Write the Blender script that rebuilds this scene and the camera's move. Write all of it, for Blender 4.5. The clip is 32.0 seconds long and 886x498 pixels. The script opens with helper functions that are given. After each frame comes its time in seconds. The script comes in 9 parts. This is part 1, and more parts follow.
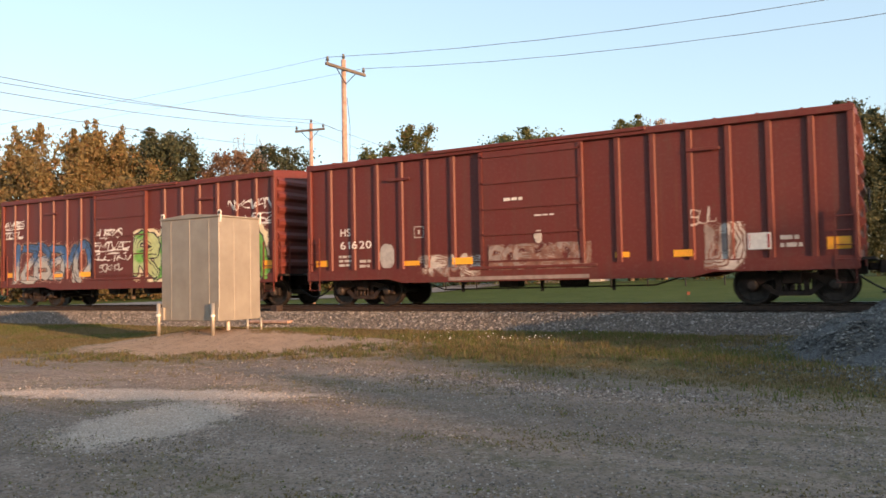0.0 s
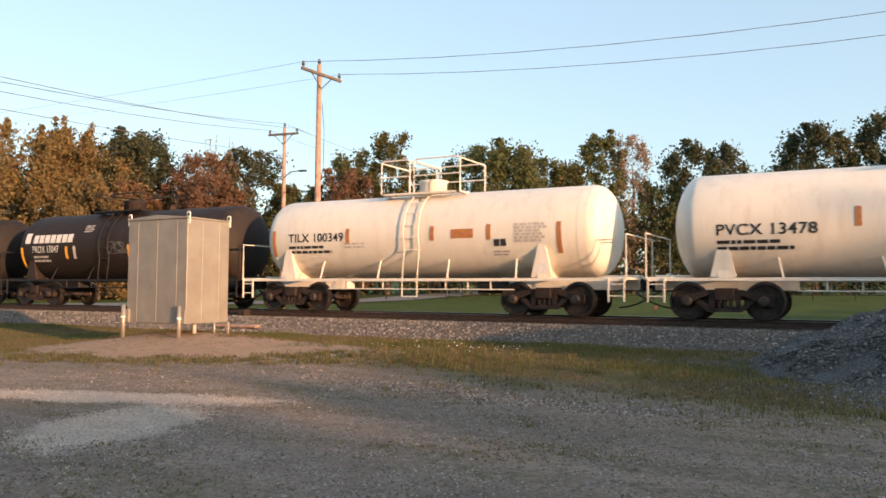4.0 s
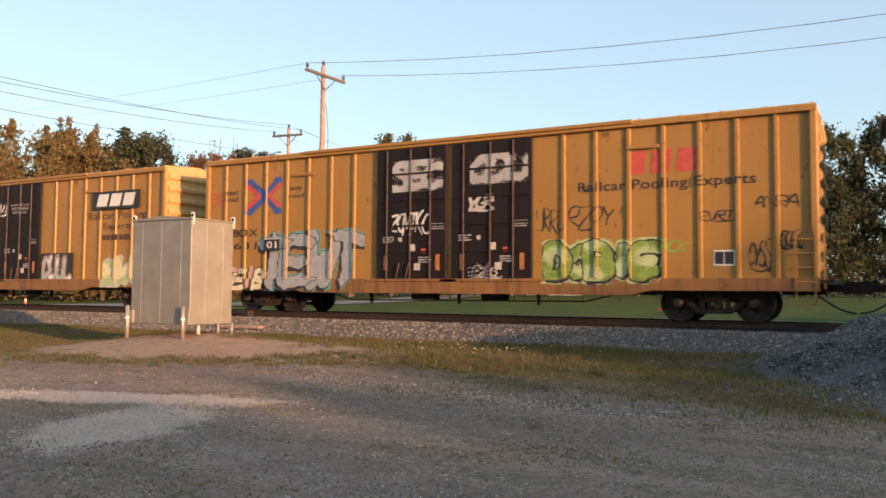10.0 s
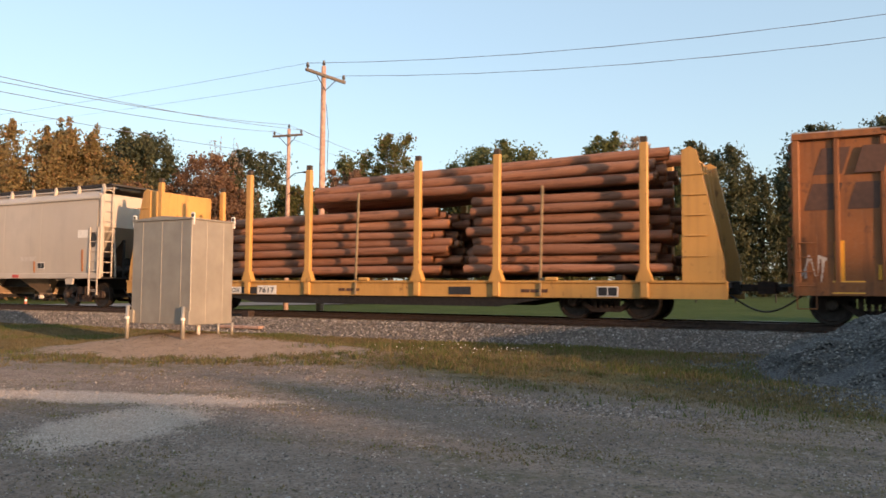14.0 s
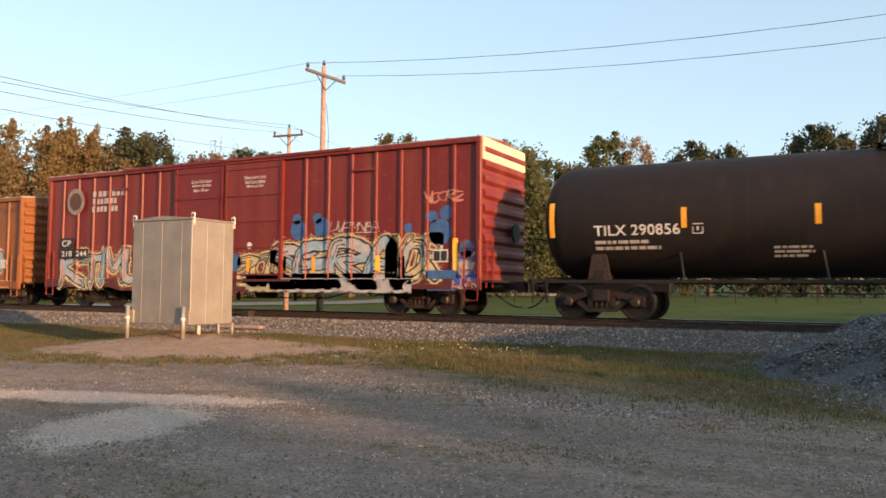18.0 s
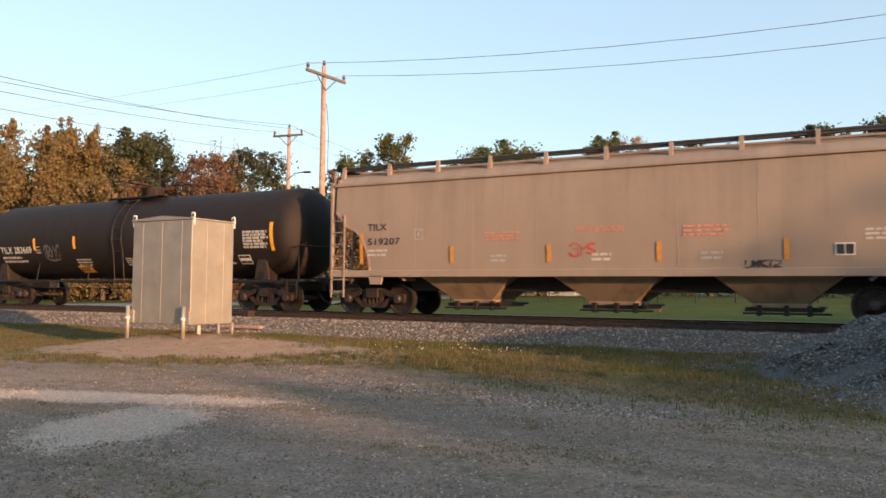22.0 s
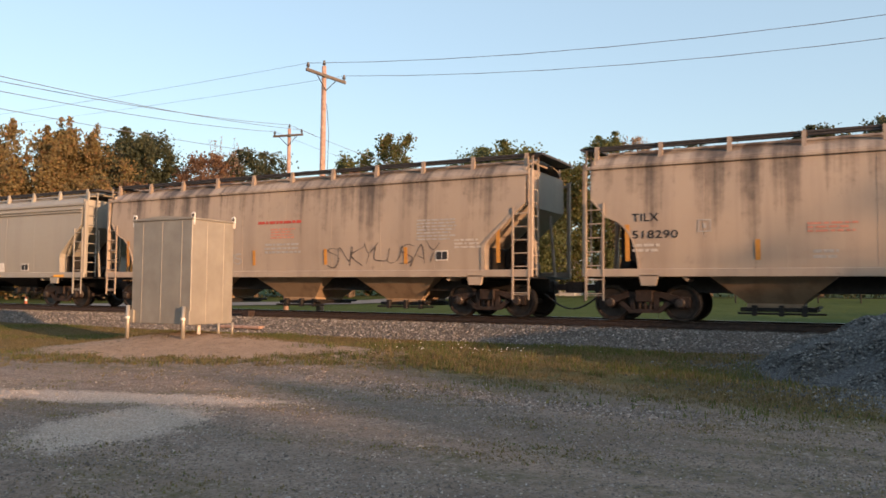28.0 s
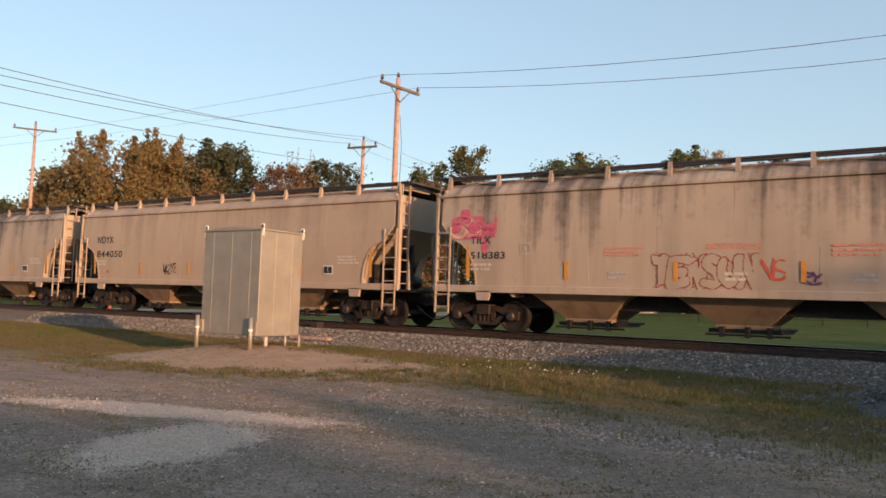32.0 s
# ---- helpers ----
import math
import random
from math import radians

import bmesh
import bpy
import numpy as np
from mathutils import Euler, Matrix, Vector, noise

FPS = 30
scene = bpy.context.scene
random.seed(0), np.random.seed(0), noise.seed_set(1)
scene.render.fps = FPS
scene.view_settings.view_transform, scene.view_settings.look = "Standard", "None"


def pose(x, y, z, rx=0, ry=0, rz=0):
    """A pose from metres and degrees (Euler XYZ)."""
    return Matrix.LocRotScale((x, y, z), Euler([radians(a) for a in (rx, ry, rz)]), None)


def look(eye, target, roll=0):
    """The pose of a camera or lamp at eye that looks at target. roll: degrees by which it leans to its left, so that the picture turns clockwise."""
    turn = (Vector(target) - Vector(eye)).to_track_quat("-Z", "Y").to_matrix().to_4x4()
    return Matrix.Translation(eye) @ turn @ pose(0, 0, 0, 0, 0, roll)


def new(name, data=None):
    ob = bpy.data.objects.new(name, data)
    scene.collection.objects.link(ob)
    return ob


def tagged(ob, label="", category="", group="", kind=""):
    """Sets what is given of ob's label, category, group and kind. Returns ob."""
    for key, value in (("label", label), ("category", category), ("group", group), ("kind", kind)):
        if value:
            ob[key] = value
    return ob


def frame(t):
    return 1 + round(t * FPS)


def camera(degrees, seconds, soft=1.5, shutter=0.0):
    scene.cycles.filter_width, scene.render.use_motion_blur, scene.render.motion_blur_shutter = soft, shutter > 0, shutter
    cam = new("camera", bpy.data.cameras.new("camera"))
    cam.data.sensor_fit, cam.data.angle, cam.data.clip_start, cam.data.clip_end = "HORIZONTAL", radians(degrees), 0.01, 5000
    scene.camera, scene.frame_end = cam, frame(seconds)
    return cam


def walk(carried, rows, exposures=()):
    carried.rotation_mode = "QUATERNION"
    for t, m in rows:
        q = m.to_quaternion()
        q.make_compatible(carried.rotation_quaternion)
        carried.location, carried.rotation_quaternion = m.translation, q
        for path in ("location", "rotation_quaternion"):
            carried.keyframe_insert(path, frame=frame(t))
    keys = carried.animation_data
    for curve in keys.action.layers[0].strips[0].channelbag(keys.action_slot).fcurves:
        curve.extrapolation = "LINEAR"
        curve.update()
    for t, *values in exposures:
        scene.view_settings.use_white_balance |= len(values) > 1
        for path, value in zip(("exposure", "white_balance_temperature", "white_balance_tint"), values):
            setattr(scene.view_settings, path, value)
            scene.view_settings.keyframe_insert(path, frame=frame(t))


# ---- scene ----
cam = camera(59.2, 32.0, 1.6, 0.12)
walk(cam, [
    (0, pose(0, -20.985, 0.685, 92.423, 1.149, 30.238)),
    (0.5, pose(0, -20.985, 0.685, 92.430, 1.195, 29.689)),
    (1, pose(0, -20.985, 0.685, 92.537, 1.312, 29.428)),
    (1.5, pose(0, -20.985, 0.685, 92.650, 1.218, 29.029)),
    (2, pose(0, -20.985, 0.685, 92.856, -0.196, 28.681)),
    (2.5, pose(0, -20.985, 0.685, 92.918, -0.211, 28.369)),
    (3, pose(0, -20.985, 0.685, 92.943, -0.218, 28.118)),
    (3.5, pose(0, -20.985, 0.685, 92.997, -0.318, 28.032)),
    (5.5, pose(0, -20.985, 0.685, 93.087, -0.366, 28.137)),
    (7, pose(0, -20.985, 0.685, 93.142, -0.445, 28.240)),
    (9, pose(0, -20.985, 0.685, 93.140, -0.445, 28.301)),
    (12, pose(0, -20.985, 0.685, 93.149, -0.459, 28.313)),
    (20, pose(0, -20.985, 0.685, 93.154, -0.487, 28.332)),
    (30.5, pose(0, -20.985, 0.685, 93.160, -0.519, 28.336)),
    (31, pose(0, -20.985, 0.685, 93.178, -0.634, 28.207)),
    (31.5, pose(-0.069, -20.852, 0.753, 93.720, -2.042, 28.404)),
    (32, pose(-0.196, -20.531, 0.781, 93.944, -1.905, 33.590)),
], [(0, 1.19, 6950, 12), (3, 1.18, 6950, 12), (6, 0.92, 6850, 12), (8, 1.04, 6900, 12), (10, 1.08, 6900, 12), (12, 0.84, 6800, 12), (13, 0.85, 6800, 12), (14, 1.0, 6850, 12), (17, 1.1, 6900, 12), (21, 1.2, 6950, 12), (22, 1.13, 6900, 12), (24, 0.95, 6850, 12), (29, 0.95, 6850, 12), (31, 0.95, 6850, 12), (32, 0.8, 6800, 12)])

# ---- light: a low evening sun behind the camera, along the track ----
SUN_AZ = math.atan2(-0.327, 0.945)
SUN_EL = radians(8.0)
world = bpy.data.worlds.new("evening_sky")
scene.world = world
world.use_nodes = True
wn = world.node_tree
sky = wn.nodes.new("ShaderNodeTexSky")
sky.sky_type = "NISHITA"
sky.sun_disc = False
sky.sun_elevation = SUN_EL
sky.sun_rotation = radians(90) - SUN_AZ
sky.air_density = 1.0
sky.dust_density = 1.5
sky.ozone_density = 1.6
# thin even evening haze over the clear sky
haze = wn.nodes.new("ShaderNodeMix")
haze.data_type = "RGBA"
haze.inputs["Factor"].default_value = 0.4
haze.inputs["B"].default_value = (2.1, 2.8, 3.5, 1.0)
wn.links.new(sky.outputs["Color"], haze.inputs["A"])
wn.links.new(haze.outputs["Result"], wn.nodes["Background"].inputs["Color"])
wn.nodes["Background"].inputs["Strength"].default_value = 0.165
sun = new("sun", bpy.data.lights.new("sun", "SUN"))
sun.data.energy = 3.9
sun.data.angle = radians(0.6)
sun.data.color = (1.0, 0.57, 0.31)
sun_way = Vector((math.cos(SUN_AZ) * math.cos(SUN_EL), math.sin(SUN_AZ) * math.cos(SUN_EL), math.sin(SUN_EL)))
sun.matrix_world = look((0, 0, 30), Vector((0, 0, 30)) - sun_way)

# ---- materials ----
def tree_of(name):
    m = bpy.data.materials.new(name)
    m.use_nodes = True
    nt = m.node_tree
    return m, nt, nt.nodes["Principled BSDF"]


def coords(nt, scale=(1, 1, 1), world=False):
    if world:
        src = nt.nodes.new("ShaderNodeNewGeometry").outputs["Position"]
    else:
        src = nt.nodes.new("ShaderNodeTexCoord").outputs["Object"]
    mp = nt.nodes.new("ShaderNodeMapping")
    mp.inputs["Scale"].default_value = scale
    nt.links.new(src, mp.inputs["Vector"])
    return mp.outputs["Vector"]


def noise_of(nt, vec, scale, detail=4.0, rough=0.55):
    n = nt.nodes.new("ShaderNodeTexNoise")
    n.inputs["Scale"].default_value = scale
    n.inputs["Detail"].default_value = detail
    n.inputs["Roughness"].default_value = rough
    nt.links.new(vec, n.inputs["Vector"])
    return n.outputs["Fac"]


def ramp(nt, fac, a, b, lo=0.0, hi=1.0):
    r = nt.nodes.new("ShaderNodeMapRange")
    r.inputs["From Min"].default_value = a
    r.inputs["From Max"].default_value = b
    r.inputs["To Min"].default_value = lo
    r.inputs["To Max"].default_value = hi
    nt.links.new(fac, r.inputs["Value"])
    return r.outputs["Result"]


def mixc(nt, fac, a, b):
    n = nt.nodes.new("ShaderNodeMix")
    n.data_type = "RGBA"
    for sock, v in ((n.inputs["Factor"], fac), (n.inputs["A"], a), (n.inputs["B"], b)):
        if isinstance(v, (tuple, list)):
            sock.default_value = (*v[:3], 1.0)
        elif isinstance(v, (int, float)):
            sock.default_value = v
        else:
            nt.links.new(v, sock)
    return n.outputs["Result"]


def math_of(nt, op, a, b=0.0):
    n = nt.nodes.new("ShaderNodeMath")
    n.operation = op
    for i, v in enumerate((a, b)):
        if isinstance(v, (int, float)):
            n.inputs[i].default_value = v
        else:
            nt.links.new(v, n.inputs[i])
    return n.outputs["Value"]


def bump(nt, bs, height, strength=0.3, dist=0.01):
    b = nt.nodes.new("ShaderNodeBump")
    b.inputs["Strength"].default_value = strength
    b.inputs["Distance"].default_value = dist
    nt.links.new(height, b.inputs["Height"])
    nt.links.new(b.outputs["Normal"], bs.inputs["Normal"])


def paint(name, rgb, rough=0.5, metal=0.0, dirt=(0.09, 0.06, 0.045), amount=0.35, streak=1.0, fade=0.25, bumps=0.15, wide=3.2, soot=0.0, rust=0.0, gloss=0.5, panel_w=0.0):
    """Weathered paint: faded patches, fine grain and dirt that runs down."""
    m, nt, bs = tree_of(name)
    v = coords(nt)
    big = noise_of(nt, v, 0.7, 3)
    fine = noise_of(nt, v, 14.0, 5)
    run = noise_of(nt, coords(nt, (wide, wide, wide * 0.05)), 1.3, 5, 0.6)
    pale = tuple(c + (0.55 - c) * fade for c in rgb)
    dark = tuple(c * (1.0 - fade) for c in rgb)
    c = mixc(nt, ramp(nt, big, 0.3, 0.7), dark, rgb)
    c = mixc(nt, ramp(nt, fine, 0.5, 0.85, 0.0, 0.5), c, pale)
    c = mixc(nt, ramp(nt, run, 0.48, 0.75, 0.0, amount * streak), c, dirt)
    if panel_w:
        # sheets weather a little differently from weld to weld
        sx = nt.nodes.new("ShaderNodeSeparateXYZ")
        nt.links.new(v, sx.inputs[0])
        cellx = math_of(nt, "FLOOR", math_of(nt, "DIVIDE", sx.outputs["X"], panel_w))
        wn_ = nt.nodes.new("ShaderNodeTexWhiteNoise")
        wn_.noise_dimensions = "1D"
        nt.links.new(cellx, wn_.inputs["W"])
        c = mixc(nt, ramp(nt, wn_.outputs["Value"], 0.0, 1.0, 0.0, 0.22), c, tuple(0.6 * q for q in rgb))
        mid = noise_of(nt, coords(nt, (1.0, 1.0, 0.7)), 0.9, 4, 0.6)
        c = mixc(nt, ramp(nt, mid, 0.5, 0.72, 0.0, 0.35), c, tuple(0.55 * q + 0.04 for q in rgb))
    spots = noise_of(nt, v, 3.7, 6, 0.7)
    c = mixc(nt, ramp(nt, spots, 0.6, 0.75, 0.0, amount), c, dirt)
    if rust:
        # rust chips and scrapes, with thin runs below them
        chip = noise_of(nt, coords(nt, (1.0, 1.0, 0.55)), 5.5, 7, 0.72)
        chips = math_of(nt, "ADD", chip, math_of(nt, "MULTIPLY", math_of(nt, "SUBTRACT", big, 0.5), 0.25))
        c = mixc(nt, ramp(nt, chips, 0.61, 0.67, 0.0, rust), c, (0.1, 0.042, 0.022))
        drip = noise_of(nt, coords(nt, (1.0, 1.0, 0.04)), 7.0, 4, 0.6)
        c = mixc(nt, ramp(nt, drip, 0.6, 0.74, 0.0, rust * 0.5), c, (0.16, 0.07, 0.03))
    if soot:
        # sooty runs that start at the roof seam, thin out and break up
        sp = nt.nodes.new("ShaderNodeSeparateXYZ")
        nt.links.new(v, sp.inputs[0])
        thin = noise_of(nt, coords(nt, (1.0, 0.0, 0.03)), 2.6, 5, 0.62)
        broad = noise_of(nt, coords(nt, (1.0, 0.0, 0.1)), 0.55, 3)
        far = ramp(nt, sp.outputs["Z"], 1.3, 4.4, -0.17, 0.06)
        f = math_of(nt, "ADD", math_of(nt, "ADD", math_of(nt, "MULTIPLY", thin, 0.6), math_of(nt, "MULTIPLY", broad, 0.5)), far)
        f = math_of(nt, "ADD", f, math_of(nt, "MULTIPLY", math_of(nt, "SUBTRACT", spots, 0.5), 0.2))
        c = mixc(nt, ramp(nt, f, 0.52, 0.68, 0.0, soot), c, (0.05, 0.04, 0.037))
    nt.links.new(c, bs.inputs["Base Color"])
    nt.links.new(ramp(nt, fine, 0.2, 0.8, rough - 0.08, rough + 0.12), bs.inputs["Roughness"])
    bs.inputs["Metallic"].default_value = metal
    bs.inputs["Specular IOR Level"].default_value = gloss
    bump(nt, bs, fine, bumps, 0.004)
    return m


def plain(name, rgb, rough=0.6, metal=0.0, vary=0.25, scale=9.0, strength=0.2):
    m, nt, bs = tree_of(name)
    v = coords(nt)
    f = noise_of(nt, v, scale, 5)
    c = mixc(nt, ramp(nt, f, 0.3, 0.7), tuple(x * (1 - vary) for x in rgb), tuple(min(1, x * (1 + vary)) for x in rgb))
    nt.links.new(c, bs.inputs["Base Color"])
    bs.inputs["Roughness"].default_value = rough
    bs.inputs["Metallic"].default_value = metal
    bump(nt, bs, f, strength, 0.005)
    return m


def leafy(name, a, b, c):
    """Leaves that differ from island to island."""
    m, nt, bs = tree_of(name)
    r = nt.nodes.new("ShaderNodeNewGeometry").outputs["Random Per Island"]
    col = mixc(nt, ramp(nt, r, 0.0, 0.6), a, b)
    col = mixc(nt, ramp(nt, r, 0.75, 1.0), col, c)
    nt.links.new(col, bs.inputs["Base Color"])
    bs.inputs["Roughness"].default_value = 0.65
    bs.inputs["Specular IOR Level"].default_value = 0.25
    thin = nt.nodes.new("ShaderNodeBsdfTranslucent")
    nt.links.new(col, thin.inputs["Color"])
    both = nt.nodes.new("ShaderNodeMixShader")
    both.inputs["Fac"].default_value = 0.55
    nt.links.new(bs.outputs["BSDF"], both.inputs[1])
    nt.links.new(thin.outputs["BSDF"], both.inputs[2])
    nt.links.new(both.outputs["Shader"], nt.nodes["Material Output"].inputs["Surface"])
    return m


def stony(name, a, b, c, rough=0.85):
    m, nt, bs = tree_of(name)
    r = nt.nodes.new("ShaderNodeNewGeometry").outputs["Random Per Island"]
    f = noise_of(nt, coords(nt, world=True), 30.0, 4)
    col = mixc(nt, ramp(nt, r, 0.0, 0.7), a, b)
    col = mixc(nt, ramp(nt, r, 0.8, 1.0), col, c)
    col = mixc(nt, ramp(nt, f, 0.4, 0.8, 0.0, 0.5), col, tuple(x * 0.55 for x in a))
    nt.links.new(col, bs.inputs["Base Color"])
    bs.inputs["Roughness"].default_value = rough
    return m


STEEL = plain("dark_steel", (0.022, 0.019, 0.018), 0.6, 0.3, 0.4)
RUSTY = plain("rusty_steel", (0.03, 0.0185, 0.015), 0.75, 0.1, 0.5)
TREAD = plain("wheel_steel", (0.042, 0.034, 0.03), 0.5, 0.5, 0.4)
BEARING = plain("bearing_cap", (0.065, 0.053, 0.048), 0.5, 0.5, 0.3)
RAIL_SIDE = plain("rail_steel", (0.06, 0.04, 0.032), 0.6, 0.4, 0.4)
RAIL_TOP = plain("rail_head", (0.35, 0.33, 0.31), 0.3, 0.9, 0.2)
TIE_WOOD = plain("tie_wood", (0.055, 0.042, 0.034), 0.9, 0, 0.5, 12, 0.6)
WHITE = plain("white_marking", (0.72, 0.7, 0.66), 0.6, 0, 0.12)
INK = plain("black_marking", (0.025, 0.025, 0.028), 0.6, 0, 0.3)
GREYINK = plain("faded_black_spray", (0.12, 0.1, 0.09), 0.65, 0, 0.3)
GREYMARK = plain("grey_marking", (0.38, 0.37, 0.36), 0.6, 0, 0.2)
PALEMARK = plain("pale_grey_marking", (0.5, 0.46, 0.42), 0.6, 0, 0.2)
REDMARK = plain("red_marking", (0.5, 0.08, 0.06), 0.6, 0, 0.2)
FADEDRED = plain("faded_red_marking", (0.55, 0.24, 0.18), 0.65, 0, 0.2)
BLUEMARK = plain("blue_marking", (0.05, 0.09, 0.3), 0.6, 0, 0.2)
BROWNMARK = plain("brown_marking", (0.09, 0.045, 0.03), 0.6, 0, 0.2)
YELLOW = plain("yellow_reflector", (0.85, 0.4, 0.04), 0.4, 0, 0.1)
AMBER = plain("amber_reflector", (0.55, 0.25, 0.05), 0.45, 0, 0.15)
ORANGE = plain("faded_orange_reflector", (0.42, 0.17, 0.06), 0.5, 0, 0.2)
GREENP = plain("green_spray", (0.16, 0.42, 0.08), 0.55, 0, 0.2)
TEAL = plain("teal_spray", (0.12, 0.42, 0.42), 0.55, 0, 0.2)
SKYBLUE = plain("light_blue_spray", (0.22, 0.42, 0.55), 0.55, 0, 0.2)
MIDPURPLE = plain("mid_purple_spray", (0.17, 0.095, 0.16), 0.6, 0, 0.3, 4)
LILAC = plain("lilac_spray", (0.32, 0.26, 0.27), 0.6, 0, 0.3, 5)
PALEPINK = plain("pale_pink_spray", (0.55, 0.36, 0.28), 0.6, 0, 0.25, 5)
PALESPRAY = plain("pale_yellow_spray", (0.6, 0.48, 0.26), 0.6, 0, 0.3, 4)
LEAFGREEN = plain("dull_green_spray", (0.2, 0.3, 0.06), 0.6, 0, 0.3, 5)
YELLOWSPRAY = plain("yellow_spray", (0.6, 0.45, 0.06), 0.6, 0, 0.2, 5)
DARKRED = plain("dark_red_spray", (0.25, 0.06, 0.05), 0.6, 0, 0.2)
LOCK_ROD = plain("rusty_lock_rod", (0.09, 0.06, 0.05), 0.65, 0.1, 0.4)
PURPLE = plain("purple_spray", (0.1, 0.045, 0.12), 0.55, 0, 0.25)
SILVER = plain("silver_spray", (0.42, 0.43, 0.44), 0.4, 0.3, 0.2)
PINK = plain("pink_spray", (0.5, 0.1, 0.17), 0.55, 0, 0.2)
SILVERWHITE = plain("dull_white_spray", (0.43, 0.425, 0.41), 0.55, 0, 0.2, 5)
ICEBLUE = plain("ice_blue_spray", (0.3, 0.42, 0.48), 0.55, 0, 0.2, 5)
PALEGREEN = plain("pale_green_spray", (0.42, 0.5, 0.25), 0.55, 0, 0.2, 5)
SAGE = plain("sage_spray", (0.38, 0.36, 0.22), 0.6, 0, 0.2, 5)
STRAP = plain("webbing_strap", (0.2, 0.15, 0.09), 0.8, 0, 0.2, 5)
MIDBLUE = plain("mid_blue_spray", (0.05, 0.13, 0.3), 0.55, 0, 0.2, 5)
DULLRED = plain("dull_red_brown_spray", (0.2, 0.1, 0.075), 0.65, 0, 0.3, 5)
DUSTY = plain("dusty_grey_spray", (0.27, 0.22, 0.2), 0.65, 0, 0.3, 5)
DIMGREY = plain("dim_grey_spray", (0.1, 0.1, 0.1), 0.6, 0, 0.3, 5)
SLATEBLUE = plain("slate_blue_marking", (0.075, 0.085, 0.17), 0.6, 0, 0.2)
CREAM = plain("cream_spray", (0.7, 0.62, 0.42), 0.6, 0, 0.15)
RED_SILL = paint("stained_red_sill", (0.1, 0.016, 0.014), 0.55, dirt=(0.05, 0.03, 0.025), amount=0.7, fade=0.1, rust=0.8)
RED_BOX = paint("oxide_red_paint", (0.125, 0.022, 0.016), 0.55, amount=0.35, fade=0.12, rust=0.5)
RED_CP = paint("bright_red_paint", (0.165, 0.014, 0.0115), 0.5, dirt=(0.3, 0.1, 0.04), amount=0.45, fade=0.12, wide=1.1, rust=0.55)
YEL_BOX = paint("railcar_yellow_paint", (0.37, 0.192, 0.045), 0.5, dirt=(0.3, 0.14, 0.04), amount=0.4, fade=0.1, rust=0.75)
YEL_BRIGHT = paint("clean_yellow_paint", (0.37, 0.195, 0.047), 0.5, dirt=(0.3, 0.14, 0.03), amount=0.2, fade=0.08)
YEL_SILL = paint("rust_stained_yellow_sill", (0.26, 0.125, 0.04), 0.6, dirt=(0.07, 0.035, 0.022), amount=0.8, fade=0.1, rust=0.9)
# paler yellow for ends and roofs, their sunlit look put into the colour
YEL_LIT = paint("sunlit_yellow_paint", (0.52, 0.33, 0.13), 0.55, dirt=(0.2, 0.1, 0.05), amount=0.5, fade=0.15)
ORG_BOX = paint("rusty_orange_paint", (0.27, 0.098, 0.028), 0.6, dirt=(0.075, 0.034, 0.02), amount=0.9, fade=0.15, rust=0.9)
DOOR_BLACK = paint("black_door_paint", (0.0125, 0.0085, 0.0085), 0.6, dirt=(0.04, 0.026, 0.022), amount=0.4, fade=0.03, gloss=0.25)
TANK_BLACK = paint("black_tank_paint", (0.0155, 0.0115, 0.0105), 0.68, dirt=(0.032, 0.023, 0.02), amount=0.5, fade=0.03, gloss=0.3)
TANK_BROWN = paint("dusty_black_tank_paint", (0.022, 0.0155, 0.0135), 0.68, dirt=(0.045, 0.031, 0.024), amount=0.6, fade=0.03, gloss=0.3)
TANK_WHITE = paint("white_tank_paint", (0.78, 0.73, 0.64), 0.45, dirt=(0.38, 0.3, 0.22), amount=0.25, fade=0.05)
HOP_WHITE = paint("off_white_hopper_paint", (0.485, 0.41, 0.345), 0.5, dirt=(0.3, 0.24, 0.2), amount=0.3, fade=0.05, wide=1.6, soot=0.35, panel_w=2.1)
HOP_PALE = paint("clean_pale_hopper_paint", (0.5, 0.445, 0.385), 0.5, dirt=(0.36, 0.3, 0.26), amount=0.22, fade=0.05, wide=1.2, panel_w=2.6)
HOP_GREY = paint("dusty_beige_hopper_paint", (0.325, 0.255, 0.2), 0.55, dirt=(0.24, 0.18, 0.15), amount=0.4, fade=0.05, wide=1.6, soot=0.2, panel_w=2.1)
HOP_TAN = paint("warm_beige_hopper_paint", (0.43, 0.335, 0.255), 0.55, dirt=(0.26, 0.2, 0.16), amount=0.35, fade=0.05, wide=1.6, soot=0.25, panel_w=2.1)
HOP_SOOT = paint("soot_streaked_hopper_paint", (0.425, 0.345, 0.275), 0.55, dirt=(0.2, 0.15, 0.125), amount=0.4, fade=0.06, wide=1.35, soot=0.85, panel_w=2.1)
HOP_COOL = paint("light_grey_hopper_paint", (0.35, 0.33, 0.29), 0.5, dirt=(0.24, 0.21, 0.19), amount=0.3, fade=0.05, wide=1.6)
BAY_RUST = paint("rust_stained_bay_paint", (0.33, 0.235, 0.155), 0.6, dirt=(0.1, 0.06, 0.04), amount=0.6, fade=0.05, wide=2.0)
SOOT = plain("black_soot", (0.045, 0.04, 0.038), 0.8, 0, 0.5, 6)
FLAT_YEL = paint("flatcar_yellow_paint", (0.52, 0.29, 0.085), 0.5, dirt=(0.24, 0.13, 0.05), amount=0.4, fade=0.1, rust=0.6)
ROOF_GALV = paint("galvanised_roof", (0.42, 0.38, 0.34), 0.5, 0.4, dirt=(0.2, 0.14, 0.1), amount=0.4, fade=0.1)
